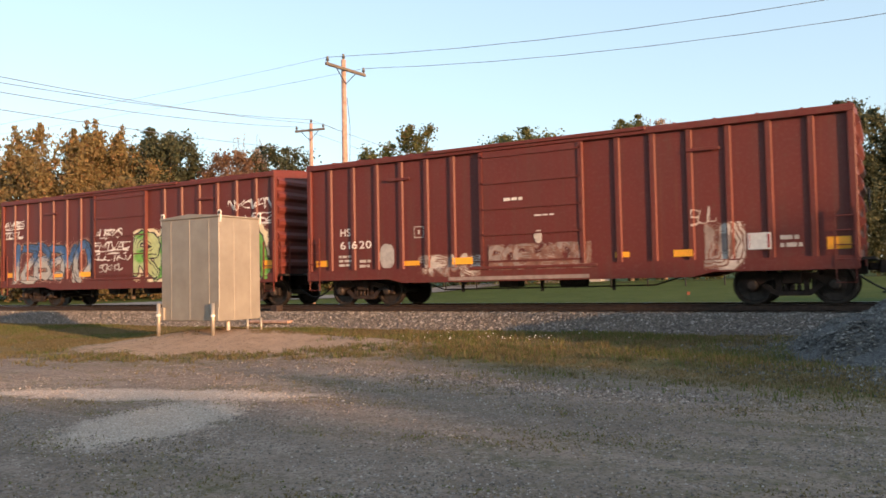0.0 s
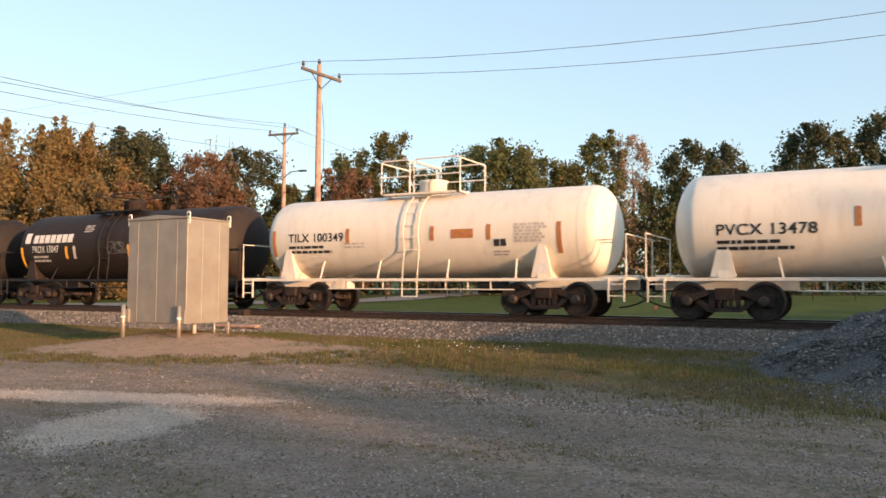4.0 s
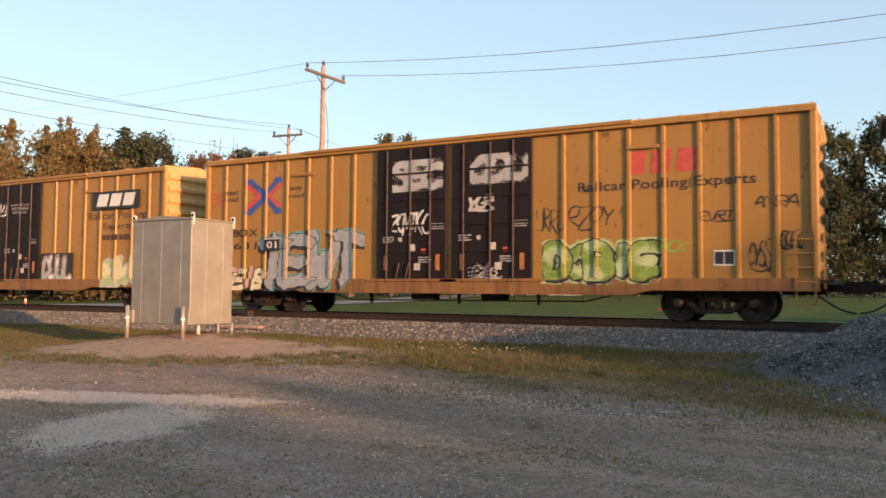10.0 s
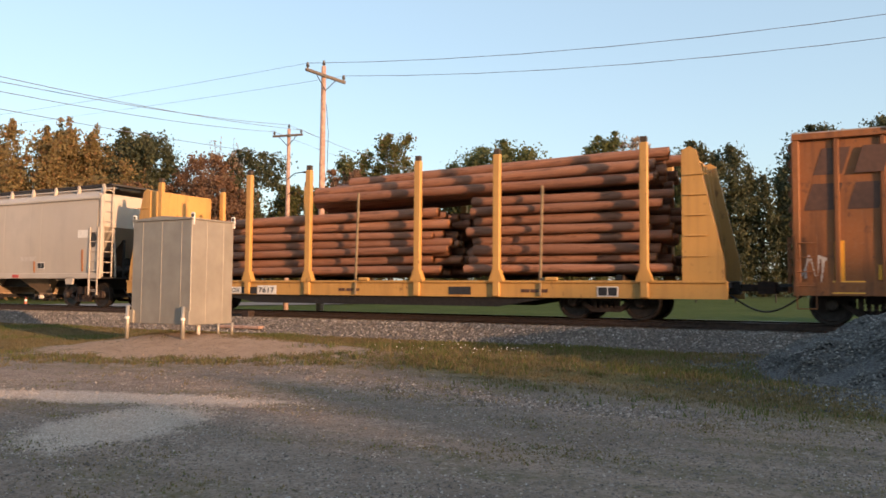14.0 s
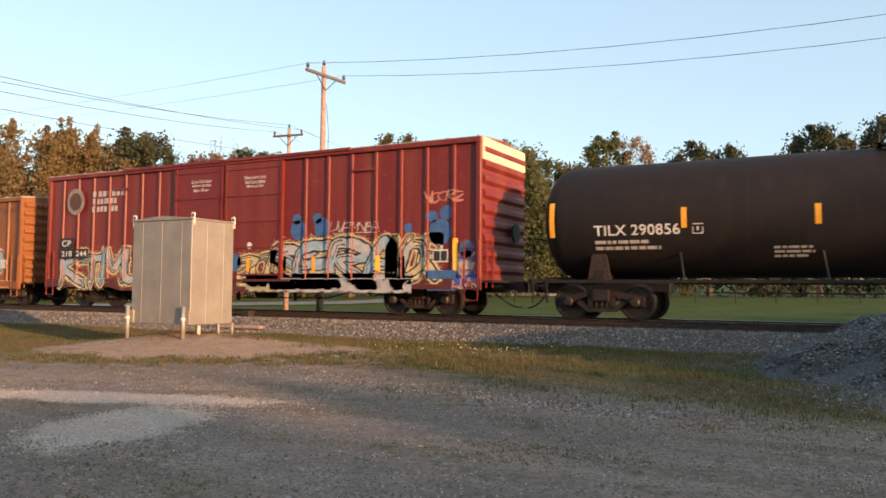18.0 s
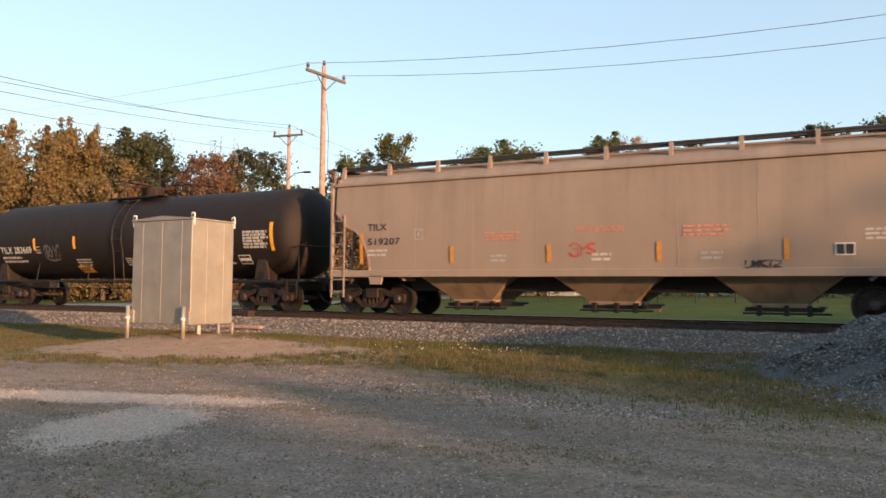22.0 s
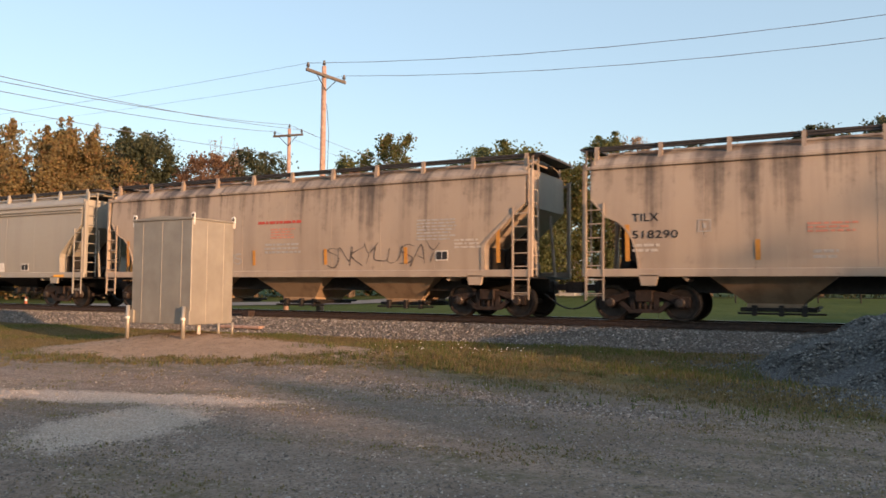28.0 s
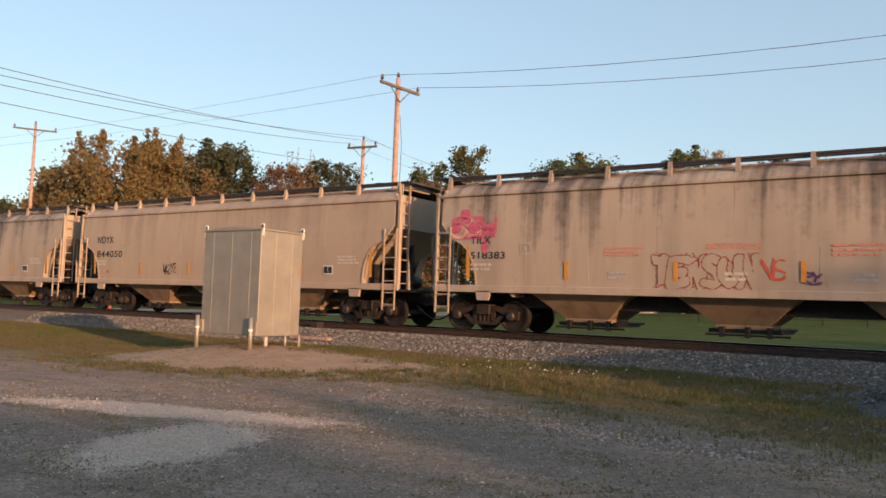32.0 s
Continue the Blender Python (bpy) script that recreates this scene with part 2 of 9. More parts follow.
WALKWAY = plain("dark_running_board", (0.06, 0.055, 0.055), 0.6, 0.4, 0.3)


def metal_sheet():
    m, nt, bs = tree_of("brushed_aluminium_sheet")
    v = coords(nt, (1, 1, 0.08))
    f = noise_of(nt, v, 60.0, 3)
    g = noise_of(nt, coords(nt), 2.0, 4)
    c = mixc(nt, ramp(nt, g, 0.3, 0.7), (0.31, 0.285, 0.245), (0.4, 0.37, 0.32))
    nt.links.new(c, bs.inputs["Base Color"])
    bs.inputs["Metallic"].default_value = 0.5
    nt.links.new(ramp(nt, f, 0.2, 0.8, 0.44, 0.56), bs.inputs["Roughness"])
    bump(nt, bs, f, 0.08, 0.002)
    return m


ALUMINIUM = metal_sheet()


def bark_logs():
    m, nt, bs = tree_of("red_brown_log_bark")
    r = nt.nodes.new("ShaderNodeObjectInfo").outputs["Random"]
    v = coords(nt, (0.35, 2.5, 2.5))
    f = noise_of(nt, v, 5.0, 6, 0.65)
    p = noise_of(nt, coords(nt, (9.0, 1.0, 1.0)), 1.6, 4)
    c = mixc(nt, ramp(nt, f, 0.3, 0.7), (0.24, 0.105, 0.065), (0.5, 0.25, 0.155))
    c = mixc(nt, ramp(nt, p, 0.56, 0.66, 0.0, 0.65), c, (0.11, 0.05, 0.032))
    c = mixc(nt, ramp(nt, r, 0.0, 1.0, 0.0, 0.55), c, (0.15, 0.06, 0.035))
    nt.links.new(c, bs.inputs["Base Color"])
    bs.inputs["Roughness"].default_value = 0.85
    bump(nt, bs, f, 0.7, 0.02)
    return m


LOG_BARK = bark_logs()
LOG_END = plain("cut_log_end", (0.5, 0.2, 0.08), 0.8, 0, 0.3, 20)
POLE_WOOD = plain("weathered_pole_wood", (0.36, 0.235, 0.185), 0.85, 0, 0.35, 6)
ARM_WOOD = plain("grey_crossarm_wood", (0.12, 0.1, 0.085), 0.85, 0, 0.35, 6)
PORCELAIN = plain("dark_insulator", (0.035, 0.03, 0.03), 0.3, 0, 0.2)
WIRE = plain("grey_cable", (0.17, 0.18, 0.21), 0.5, 0.2, 0.1)
BARK = plain("tree_bark", (0.11, 0.085, 0.065), 0.9, 0, 0.4, 5, 0.6)
STONE_BALLAST = stony("grey_ballast_stone", (0.075, 0.067, 0.06), (0.235, 0.21, 0.188), (0.45, 0.42, 0.385))
STONE_BLUE = stony("blue_grey_crushed_stone", (0.055, 0.053, 0.05), (0.145, 0.142, 0.134), (0.32, 0.31, 0.29))
STONE_LOT = stony("lot_pebble", (0.1, 0.082, 0.07), (0.27, 0.225, 0.195), (0.5, 0.44, 0.39))
STONE_PALE = stony("pale_gravel_stone", (0.36, 0.29, 0.24), (0.5, 0.41, 0.345), (0.62, 0.53, 0.46))
STONE_SAND = stony("sandy_pebble", (0.22, 0.16, 0.115), (0.34, 0.25, 0.185), (0.44, 0.34, 0.27))
ROAD = plain("worn_asphalt", (0.19, 0.185, 0.18), 0.9, 0, 0.25, 1.5, 0.2)
ORANGE_CONE = plain("orange_plastic", (0.3, 0.09, 0.045), 0.5, 0, 0.1)
HOUSE_WHITE = plain("white_clapboard_paint", (0.3, 0.31, 0.33), 0.6, 0, 0.08, 2.0)
SHINGLE = plain("grey_shingle", (0.09, 0.085, 0.085), 0.85, 0, 0.35, 8)
PANE = plain("dark_window_glass", (0.02, 0.024, 0.03), 0.08, 0, 0.1, 2, 0.02)
GRASS_BLADE = leafy("grass_blade", (0.14, 0.115, 0.05), (0.21, 0.165, 0.085), (0.3, 0.23, 0.13))
GRASS_GREEN = leafy("green_grass_blade", (0.1, 0.125, 0.035), (0.16, 0.17, 0.06), (0.26, 0.215, 0.1))

# ---- builders ----
def link(name, bm, material, parent=None, label="", smooth=False):
    me = bpy.data.meshes.new(name)
    bm.to_mesh(me)
    bm.free()
    for mm in material if isinstance(material, (list, tuple)) else (material,):
        me.materials.append(mm)
    if smooth:
        me.polygons.foreach_set("use_smooth", [True] * len(me.polygons))
    ob = new(name, me)
    if parent is not None:
        ob.parent = parent
    if label:
        ob["label"] = label
    return ob


def part(name, bm, material, parent, label="", smooth=False):
    return link(name, bm, material, parent, label, smooth)


def again(ob, x=0.0, y=0.0, z=0.0, rz=0.0, flip=False):
    """One more object on the same mesh under the same parent."""
    o = ob.copy()
    scene.collection.objects.link(o)
    o.location = (x, y, z)
    o.rotation_euler = (0, 0, radians(rz))
    return o


def box(bm, x0, x1, y0, y1, z0, z1, bev=0.0):
    vs = [bm.verts.new((x, y, z)) for x in (x0, x1) for y in (y0, y1) for z in (z0, z1)]
    fs = [bm.faces.new([vs[i] for i in q]) for q in ((0, 1, 3, 2), (4, 6, 7, 5), (0, 4, 5, 1), (2, 3, 7, 6), (0, 2, 6, 4), (1, 5, 7, 3))]
    if bev:
        es = {e for f in fs for e in f.edges}
        bmesh.ops.bevel(bm, geom=list(es), offset=bev, segments=1, affect="EDGES")


def prism(bm, pts, a, b, axis="x"):
    """A profile of 2D points pushed along an axis from a to b."""
    def at(p, t):
        return {"x": (t, p[0], p[1]), "y": (p[0], t, p[1]), "z": (p[0], p[1], t)}[axis]
    lo = [bm.verts.new(at(p, a)) for p in pts]
    hi = [bm.verts.new(at(p, b)) for p in pts]
    n = len(pts)
    fs = [bm.faces.new(lo[::-1]), bm.faces.new(hi)]
    for i in range(n):
        fs.append(bm.faces.new((lo[i], lo[(i + 1) % n], hi[(i + 1) % n], hi[i])))
    bmesh.ops.recalc_face_normals(bm, faces=fs)


def rod(bm, a, b, r, n=6, r2=None):
    a, b = Vector(a), Vector(b)
    q = (b - a).to_track_quat("Z", "Y")
    ring = []
    for p, rr in ((a, r), (b, r if r2 is None else r2)):
        ring.append([bm.verts.new(p + q @ Vector((rr * math.cos(2 * math.pi * i / n), rr * math.sin(2 * math.pi * i / n), 0))) for i in range(n)])
    for i in range(n):
        bm.faces.new((ring[0][i], ring[0][(i + 1) % n], ring[1][(i + 1) % n], ring[1][i]))
    bm.faces.new(ring[0][::-1])
    bm.faces.new(ring[1])


def pipe(bm, pts, r, n=5):
    """One bent tube through the points."""
    pts = [Vector(p) for p in pts]
    rings = []
    for i, p in enumerate(pts):
        d = (pts[min(i + 1, len(pts) - 1)] - pts[max(i - 1, 0)]).normalized()
        q = d.to_track_quat("Z", "Y")
        rings.append([bm.verts.new(p + q @ Vector((r * math.cos(2 * math.pi * k / n), r * math.sin(2 * math.pi * k / n), 0))) for k in range(n)])
    for a, b in zip(rings, rings[1:]):
        best = min(range(n), key=lambda s: (a[0].co - b[s].co).length)
        for k in range(n):
            bm.faces.new((a[k], a[(k + 1) % n], b[(k + 1 + best) % n], b[(k + best) % n]))
    bm.faces.new(rings[0][::-1])
    bm.faces.new(rings[-1])


def lathe(bm, prof, n=32, axis="x", closed=True):
    """prof: (along, radius) pairs, turned about an axis through the origin."""
    rings = []
    for t, r in prof:
        if r < 1e-5:
            rings.append([bm.verts.new({"x": (t, 0, 0), "y": (0, t, 0), "z": (0, 0, t)}[axis])])
            continue
        ring = []
        for i in range(n):
            c, s = r * math.cos(2 * math.pi * i / n), r * math.sin(2 * math.pi * i / n)
            ring.append(bm.verts.new({"x": (t, c, s), "y": (c, t, s), "z": (c, s, t)}[axis]))
        rings.append(ring)
    fs = []
    for a, b in zip(rings, rings[1:]):
        for i in range(n):
            if len(a) == 1 and len(b) > 1:
                fs.append(bm.faces.new((a[0], b[i], b[(i + 1) % n])))
            elif len(b) == 1 and len(a) > 1:
                fs.append(bm.faces.new((a[i], b[0], a[(i + 1) % n])))
            elif len(a) > 1:
                fs.append(bm.faces.new((a[i], b[i], b[(i + 1) % n], a[(i + 1) % n])))
    if closed:
        for ring in (rings[0], rings[-1]):
            if len(ring) > 1:
                fs.append(bm.faces.new(ring))
    bmesh.ops.recalc_face_normals(bm, faces=fs)
    return fs


def moved(bm, m, start=0):
    bm.verts.ensure_lookup_table()
    for v in bm.verts[start:]:
        v.co = m @ v.co


def bm_():
    return bmesh.new()


def thing(name, label, category, group="", at=(0, 0, 0)):
    e = new(name)
    e.empty_display_size = 0.3
    e.location = at
    return tagged(e, label, category, group)


def from_arrays(name, verts, faces, materials, parent=None, label="", mat_index=None):
    me = bpy.data.meshes.new(name)
    me.from_pydata(verts, [], faces)
    for mm in materials:
        me.materials.append(mm)
    if mat_index is not None:
        me.polygons.foreach_set("material_index", mat_index)
    ob = new(name, me)
    if parent is not None:
        ob.parent = parent
    if label:
        ob["label"] = label
    return ob


# ---- writing and painted marks, laid on a side surface surf(x, z) -> y ----
def word(car, text, x0, x1, z0, z1, material, surf, wrap=False, slant=0.0, bold=0.012, label=""):
    cu = bpy.data.curves.new("lettering", "FONT")
    cu.body = text
    cu.size = 1.0
    cu.offset = bold
    cu.space_character = 1.06
    tmp = bpy.data.objects.new("lettering", cu)
    me = bpy.data.meshes.new_from_object(tmp)
    bpy.data.objects.remove(tmp)
    bpy.data.curves.remove(cu)
    bm = bm_()
    bm.from_mesh(me)
    bpy.data.meshes.remove(me)
    xs = [v.co.x for v in bm.verts]
    ys = [v.co.y for v in bm.verts]
    lo, hi, bo, to = min(xs), max(xs), min(ys), max(ys)
    for v in bm.verts:
        z = z0 + (v.co.y - bo) / (to - bo) * (z1 - z0)
        v.co = (x0 + (v.co.x - lo) / (hi - lo) * (x1 - x0) + slant * (z - z0), 0, z)
    seen = set()
    for v in bm.verts:
        if v in seen:
            continue
        stack, island = [v], []
        seen.add(v)
        while stack:
            u = stack.pop()
            island.append(u)
            for e in u.link_edges:
                w = e.other_vert(u)
                if w not in seen:
                    seen.add(w)
                    stack.append(w)
        if wrap:
            for u in island:
                u.co.y = surf(u.co.x, u.co.z) - 0.012
        else:
            cx = sum(u.co.x for u in island) / len(island)
            cz = sum(u.co.z for u in island) / len(island)
            ends = [surf(min(u.co.x for u in island), cz), surf(cx, cz), surf(max(u.co.x for u in island), cz)]
            for u in island:
                u.co.y = min(ends) - 0.006
    return link("lettering", bm, material, car, label)


def mark(car, name, x0, x1, z0, z1, material, surf, label="", proud=0.006, steps=1):
    """A thin painted plate that follows the side."""
    bm = bm_()
    nz = max(steps, 1)
    rows = []
    for i in range(nz + 1):
        z = z0 + (z1 - z0) * i / nz
        rows.append([bm.verts.new((x, surf(x, z) - proud, z)) for x in (x0, x1)])
    for a, b in zip(rows, rows[1:]):
        bm.faces.new((a[0], a[1], b[1], b[0]))
    r = bmesh.ops.extrude_face_region(bm, geom=bm.faces[:])
    for v in r["geom"]:
        if isinstance(v, bmesh.types.BMVert):
            v.co.y += proud * 0.6
    bmesh.ops.recalc_face_normals(bm, faces=bm.faces[:])
    return part(name, bm, material, car, label)


def bars(car, x0, x1, z0, z1, n, material, surf, seed=1, fill=0.55):
    """Rows of writing too small to read."""
    rng = random.Random(seed)
    bm = bm_()
    h = (z1 - z0) / n
    for i in range(n):
        zb = z1 - (i + 1) * h + h * 0.2
        x = x0
        end = x1 - (x1 - x0) * rng.uniform(0, 0.25)
        while x < end - 0.02:
            w = min(rng.uniform(0.08, 0.3), end - x)
            y0, y1 = surf(x, zb) - 0.007, surf(x, zb + h * fill) - 0.007
            vs = [bm.verts.new(c) for c in ((x, y0, zb), (x + w, y0, zb), (x + w, y1, zb + h * fill), (x, y1, zb + h * fill))]
            bm.faces.new(vs)
            x += w + 0.04
    return part("small_print", bm, material, car)


def seg_dist(X, Z, p, q):
    dx, dz = q[0] - p[0], q[1] - p[1]
    t = np.clip(((X - p[0]) * dx + (Z - p[1]) * dz) / (dx * dx + dz * dz + 1e-9), 0, 1)
    return np.hypot(X - p[0] - t * dx, Z - p[1] - t * dz)


def cells(car, name, x0, z0, cell, grid, palette, surf, label=""):
    """Spray paint as a fine mosaic on the side: runs of equal cells become one face."""
    verts, faces, idx = [], [], []
    nz, nx = grid.shape
    for j in range(nz):
        i = 0
        while i < nx:
            k = grid[j, i]
            if k < 0:
                i += 1
                continue
            y = surf(x0 + (i + 0.5) * cell, z0 + (j + 0.5) * cell)
            e = i + 1
            while e < nx and grid[j, e] == k and abs(surf(x0 + (e + 0.5) * cell, z0 + (j + 0.5) * cell) - y) < 0.002:
                e += 1
            b = len(verts)
            ya = surf(x0 + (i + 0.5) * cell, z0 + j * cell) - 0.004
            yb = surf(x0 + (i + 0.5) * cell, z0 + (j + 1) * cell) - 0.004
            verts += [(x0 + i * cell, ya, z0 + j * cell), (x0 + e * cell, ya, z0 + j * cell), (x0 + e * cell, yb, z0 + (j + 1) * cell), (x0 + i * cell, yb, z0 + (j + 1) * cell)]
            faces.append((b, b + 1, b + 2, b + 3))
            idx.append(int(k))
            i = e
    if not faces:
        return None
    return from_arrays(name, verts, faces, palette, car, label, idx)


GLYPH = {
    "A": (((0, 0), (0.5, 1), (1, 0)), ((0.2, 0.4), (0.8, 0.4))),
    "B": (((0, 0), (0, 1), (0.8, 0.9), (0.8, 0.62), (0.1, 0.5), (0.95, 0.38), (0.9, 0.08), (0, 0)),),
    "C": (((1, 0.9), (0.5, 1), (0, 0.65), (0, 0.35), (0.5, 0), (1, 0.1)),),
    "D": (((0, 0), (0.05, 1), (0.7, 0.92), (1, 0.5), (0.7, 0.08), (0, 0)),),
    "E": (((1, 1), (0, 0.95), (0, 0), (1, 0.05)), ((0, 0.5), (0.8, 0.52))),
    "G": (((1, 0.9), (0.5, 1), (0, 0.65), (0, 0.35), (0.5, 0), (1, 0.12), (1, 0.45), (0.55, 0.45)),),
    "I": (((0.5, 0), (0.5, 1)),),
    "L": (((0, 1), (0.05, 0), (1, 0.05)),),
    "M": (((0, 0), (0.1, 1), (0.5, 0.35), (0.9, 1), (1, 0)),),
    "N": (((0, 0), (0, 1), (1, 0), (1, 1)),),
    "O": (((0.5, 0), (0.05, 0.3), (0.05, 0.7), (0.5, 1), (0.95, 0.7), (0.95, 0.3), (0.5, 0)),),
    "R": (((0, 0), (0, 1), (0.8, 0.92), (0.8, 0.6), (0.1, 0.5), (1, 0)),),
    "S": (((1, 0.88), (0.4, 1), (0, 0.75), (0.95, 0.35), (0.7, 0.02), (0, 0.1)),),
    "T": (((0, 1), (1, 0.97)), ((0.5, 1), (0.5, 0))),
    "U": (((0, 1), (0.02, 0.2), (0.5, 0), (0.98, 0.2), (1, 1)),),
}


GLYPH.update({
    "F": (((1, 1), (0, 0.95), (0, 0)), ((0, 0.5), (0.8, 0.52))),
    "H": (((0, 0), (0.05, 1)), ((1, 0), (0.95, 1)), ((0, 0.5), (1, 0.55))),
    "K": (((0, 0), (0, 1)), ((1, 1), (0.1, 0.5), (1, 0))),
    "P": (((0, 0), (0, 1), (0.85, 0.9), (0.8, 0.5), (0.05, 0.45)),),
    "V": (((0, 1), (0.5, 0), (1, 1)),),
    "W": (((0, 1), (0.2, 0), (0.5, 0.6), (0.8, 0), (1, 1)),),
    "Y": (((0, 1), (0.5, 0.5), (1, 1)), ((0.5, 0.5), (0.4, 0))),
    "Z": (((0, 1), (1, 0.95), (0, 0.05), (1, 0)),),
})


def rounded(pts, k=5):
    """A smooth line through the points."""
    out = []
    n = len(pts)
    for i in range(n - 1):
        p0, p1, p2, p3 = pts[max(i - 1, 0)], pts[i], pts[i + 1], pts[min(i + 2, n - 1)]
        for j in range(k):
            t = j / k
            out.append(tuple(0.5 * (2 * p1[c] + (p2[c] - p0[c]) * t + (2 * p0[c] - 5 * p1[c] + 4 * p2[c] - p3[c]) * t * t + (3 * p1[c] - p0[c] - 3 * p2[c] + p3[c]) * t * t * t) for c in (0, 1)))
    out.append(pts[-1])
    return out


def graffiti(car, x0, x1, z0, z1, letters, palette, surf, seed, cell=0.022, fat=0.16, edge=0.05, halo=0.0, label="spray-painted graffiti", lean=0.1, text="", spikes=0.5, inner=0.0, drop=None, fuzz=0.35, over=1.2, graded=False):
    """Swollen overlapping letters: palette[0] outline, palette[1:-1] fills, palette[-1] halo and overspray."""
    rng = random.Random(seed)
    dust = np.random.RandomState(seed)
    if not text:
        text = "".join(rng.choice("ABCDEGKMNORSTUWZ") for _ in range(letters))
    n = len(text)
    nx, nz = int((x1 - x0) / cell), int((z1 - z0) / cell)
    X, Z = np.meshgrid(x0 + (np.arange(nx) + 0.5) * cell, z0 + (np.arange(nz) + 0.5) * cell)
    H, w = z1 - z0, (x1 - x0) / n
    m = fat + edge + halo
    wob = 0.16 * np.sin(X * 6.3 + seed) * np.sin(Z * 5.1 + seed) + 0.1 * np.sin(X * 13 + Z * 9) + 0.07 * np.sin(Z * 21 - X * 8)

    def spread(lines, cones, dx, dz):
        U, V = X - dx - lean * (Z - z0 - H / 2), Z - dz
        d = np.full((nz, nx), 9.0)
        for ln in lines:
            for p, q in zip(ln, ln[1:]):
                d = np.minimum(d, seg_dist(U, V, p, q))
        for p, q in cones:
            ex, ez = q[0] - p[0], q[1] - p[1]
            t = np.clip(((U - p[0]) * ex + (V - p[1]) * ez) / (ex * ex + ez * ez + 1e-9), 0, 1)
            d = np.minimum(d, np.hypot(U - p[0] - t * ex, V - p[1] - t * ez) + fat * t)
        return d + wob * fat

    forms = []
    for k, ch in enumerate(text):
        cx = x0 + m * 0.5 + (k + 0.5) * (x1 - x0 - m) / n
        hw = max(0.05, w * over / 2 - fat * 0.8)
        bot, top = z0 + m * 0.8 + rng.uniform(0, 0.1) * H, z1 - m * 0.8 - rng.uniform(0, 0.16) * H
        lines, cones = [], []
        for ln in GLYPH[ch]:
            pts = [(cx + (px - 0.5) * 2 * hw + rng.uniform(-0.06, 0.06) * w, bot + (top - bot) * pz + rng.uniform(-0.05, 0.05) * H) for px, pz in ln]
            pts = rounded(pts, 4)
            lines.append(pts)
            for p, q in ((pts[1], pts[0]), (pts[-2], pts[-1])):
                if rng.random() < spikes:
                    g = math.hypot(q[0] - p[0], q[1] - p[1]) + 1e-6
                    far = fat * rng.uniform(1.6, 2.6)
                    turn = rng.uniform(-0.7, 0.7)
                    ux, uz = (q[0] - p[0]) / g, (q[1] - p[1]) / g
                    cones.append((q, (q[0] + far * (ux * math.cos(turn) - uz * math.sin(turn)), q[1] + far * (ux * math.sin(turn) + uz * math.cos(turn)))))
        forms.append((lines, cones, rng.random(), k))
    rng.shuffle(forms)
    fields = [(spread(a, b, 0, 0), r, k) for a, b, r, k in forms]
    near = np.minimum.reduce([f[0] for f in fields])
    fills = list(range(1, len(palette) - 1)) or [1]
    last = len(palette) - 1
    g = np.full((nz, nx), -1)
    if fuzz:
        g[dust.rand(nz, nx) < fuzz * np.exp(-np.maximum(0, near - fat - edge - halo) / 0.05)] = last
    if halo:
        g[near < fat + edge + halo] = last
    if drop:
        shade = np.minimum.reduce([spread(a, b, drop[0], drop[1]) for a, b, _, _ in forms])
        g[shade < fat + edge * 0.6] = 0
    speck = dust.rand(nz, nx)
    for d, r, k in fields:
        g[d < fat + edge] = 0
        body = d < fat
        g[body] = fills[k % len(fills)]
        if len(fills) > 1:
            alt = fills[(k + 1) % len(fills)]
            if graded:
                g[body] = fills[0]
                g[body & ((Z - z0) / H + 0.25 * (speck - 0.5) + 0.1 * np.sin(X * 4 + r * 6) > 0.5)] = fills[1]
            else:
                g[body & (np.sin(X * 5 + r * 9) + np.sin(Z * 7 + r * 5) + 0.8 * (speck - 0.5) > 0.7)] = alt
        if inner:
            g[body & (np.abs(d - fat * 0.5) < 0.017) & (np.sin(X * 3.1 + Z * 2.3 + r * 8) < inner * 2 - 1)] = 0
    return cells(car, "graffiti", x0, z0, cell, g, palette, surf, label)


def tag(car, x0, x1, z0, z1, material, surf, seed, strokes=5, fat=0.02, cell=0.018, label="thin sprayed graffiti scrawl"):
    """A quick scrawl: thin slanting letter-like strokes with a swash under them."""
    rng = random.Random(seed)
    nx, nz = max(2, int((x1 - x0) / cell)), max(2, int((z1 - z0) / cell))
    X, Z = np.meshgrid(x0 + (np.arange(nx) + 0.5) * cell, z0 + (np.arange(nz) + 0.5) * cell)
    d = np.full((nz, nx), 9.0)
    w, H = (x1 - x0) / strokes, z1 - z0
    lines = []
    for k in range(strokes):
        cx = x0 + (k + 0.5) * w
        bot, top = z0 + H * rng.uniform(0.1, 0.3), z1 - H * rng.uniform(0.04, 0.2)
        for ln in GLYPH[rng.choice("ACEGKMNORSTUVYZ")]:
            pts = [(cx + (px - 0.5) * w * rng.uniform(0.9, 1.25) + 0.25 * (pz - 0.5) * w, bot + (top - bot) * min(1.05, max(-0.05, pz + rng.uniform(-0.12, 0.12)))) for px, pz in ln]
            lines.append(rounded(pts, 4))
    if rng.random() < 0.6:
        lines.append(rounded([(x0 + (x1 - x0) * u, z0 + H * (0.1 + 0.06 * math.sin(u * 7 + seed))) for u in (0.05, 0.3, 0.6, 0.95)], 3))
    for ln in lines:
        for p, q in zip(ln, ln[1:]):
            d = np.minimum(d, seg_dist(X, Z, p, q))
    g = np.where(d < fat * (0.75 + 0.35 * np.sin(X * 7 + Z * 5)), 0, -1)
    return cells(car, "graffiti", x0, z0, cell, g, [material], surf, label)


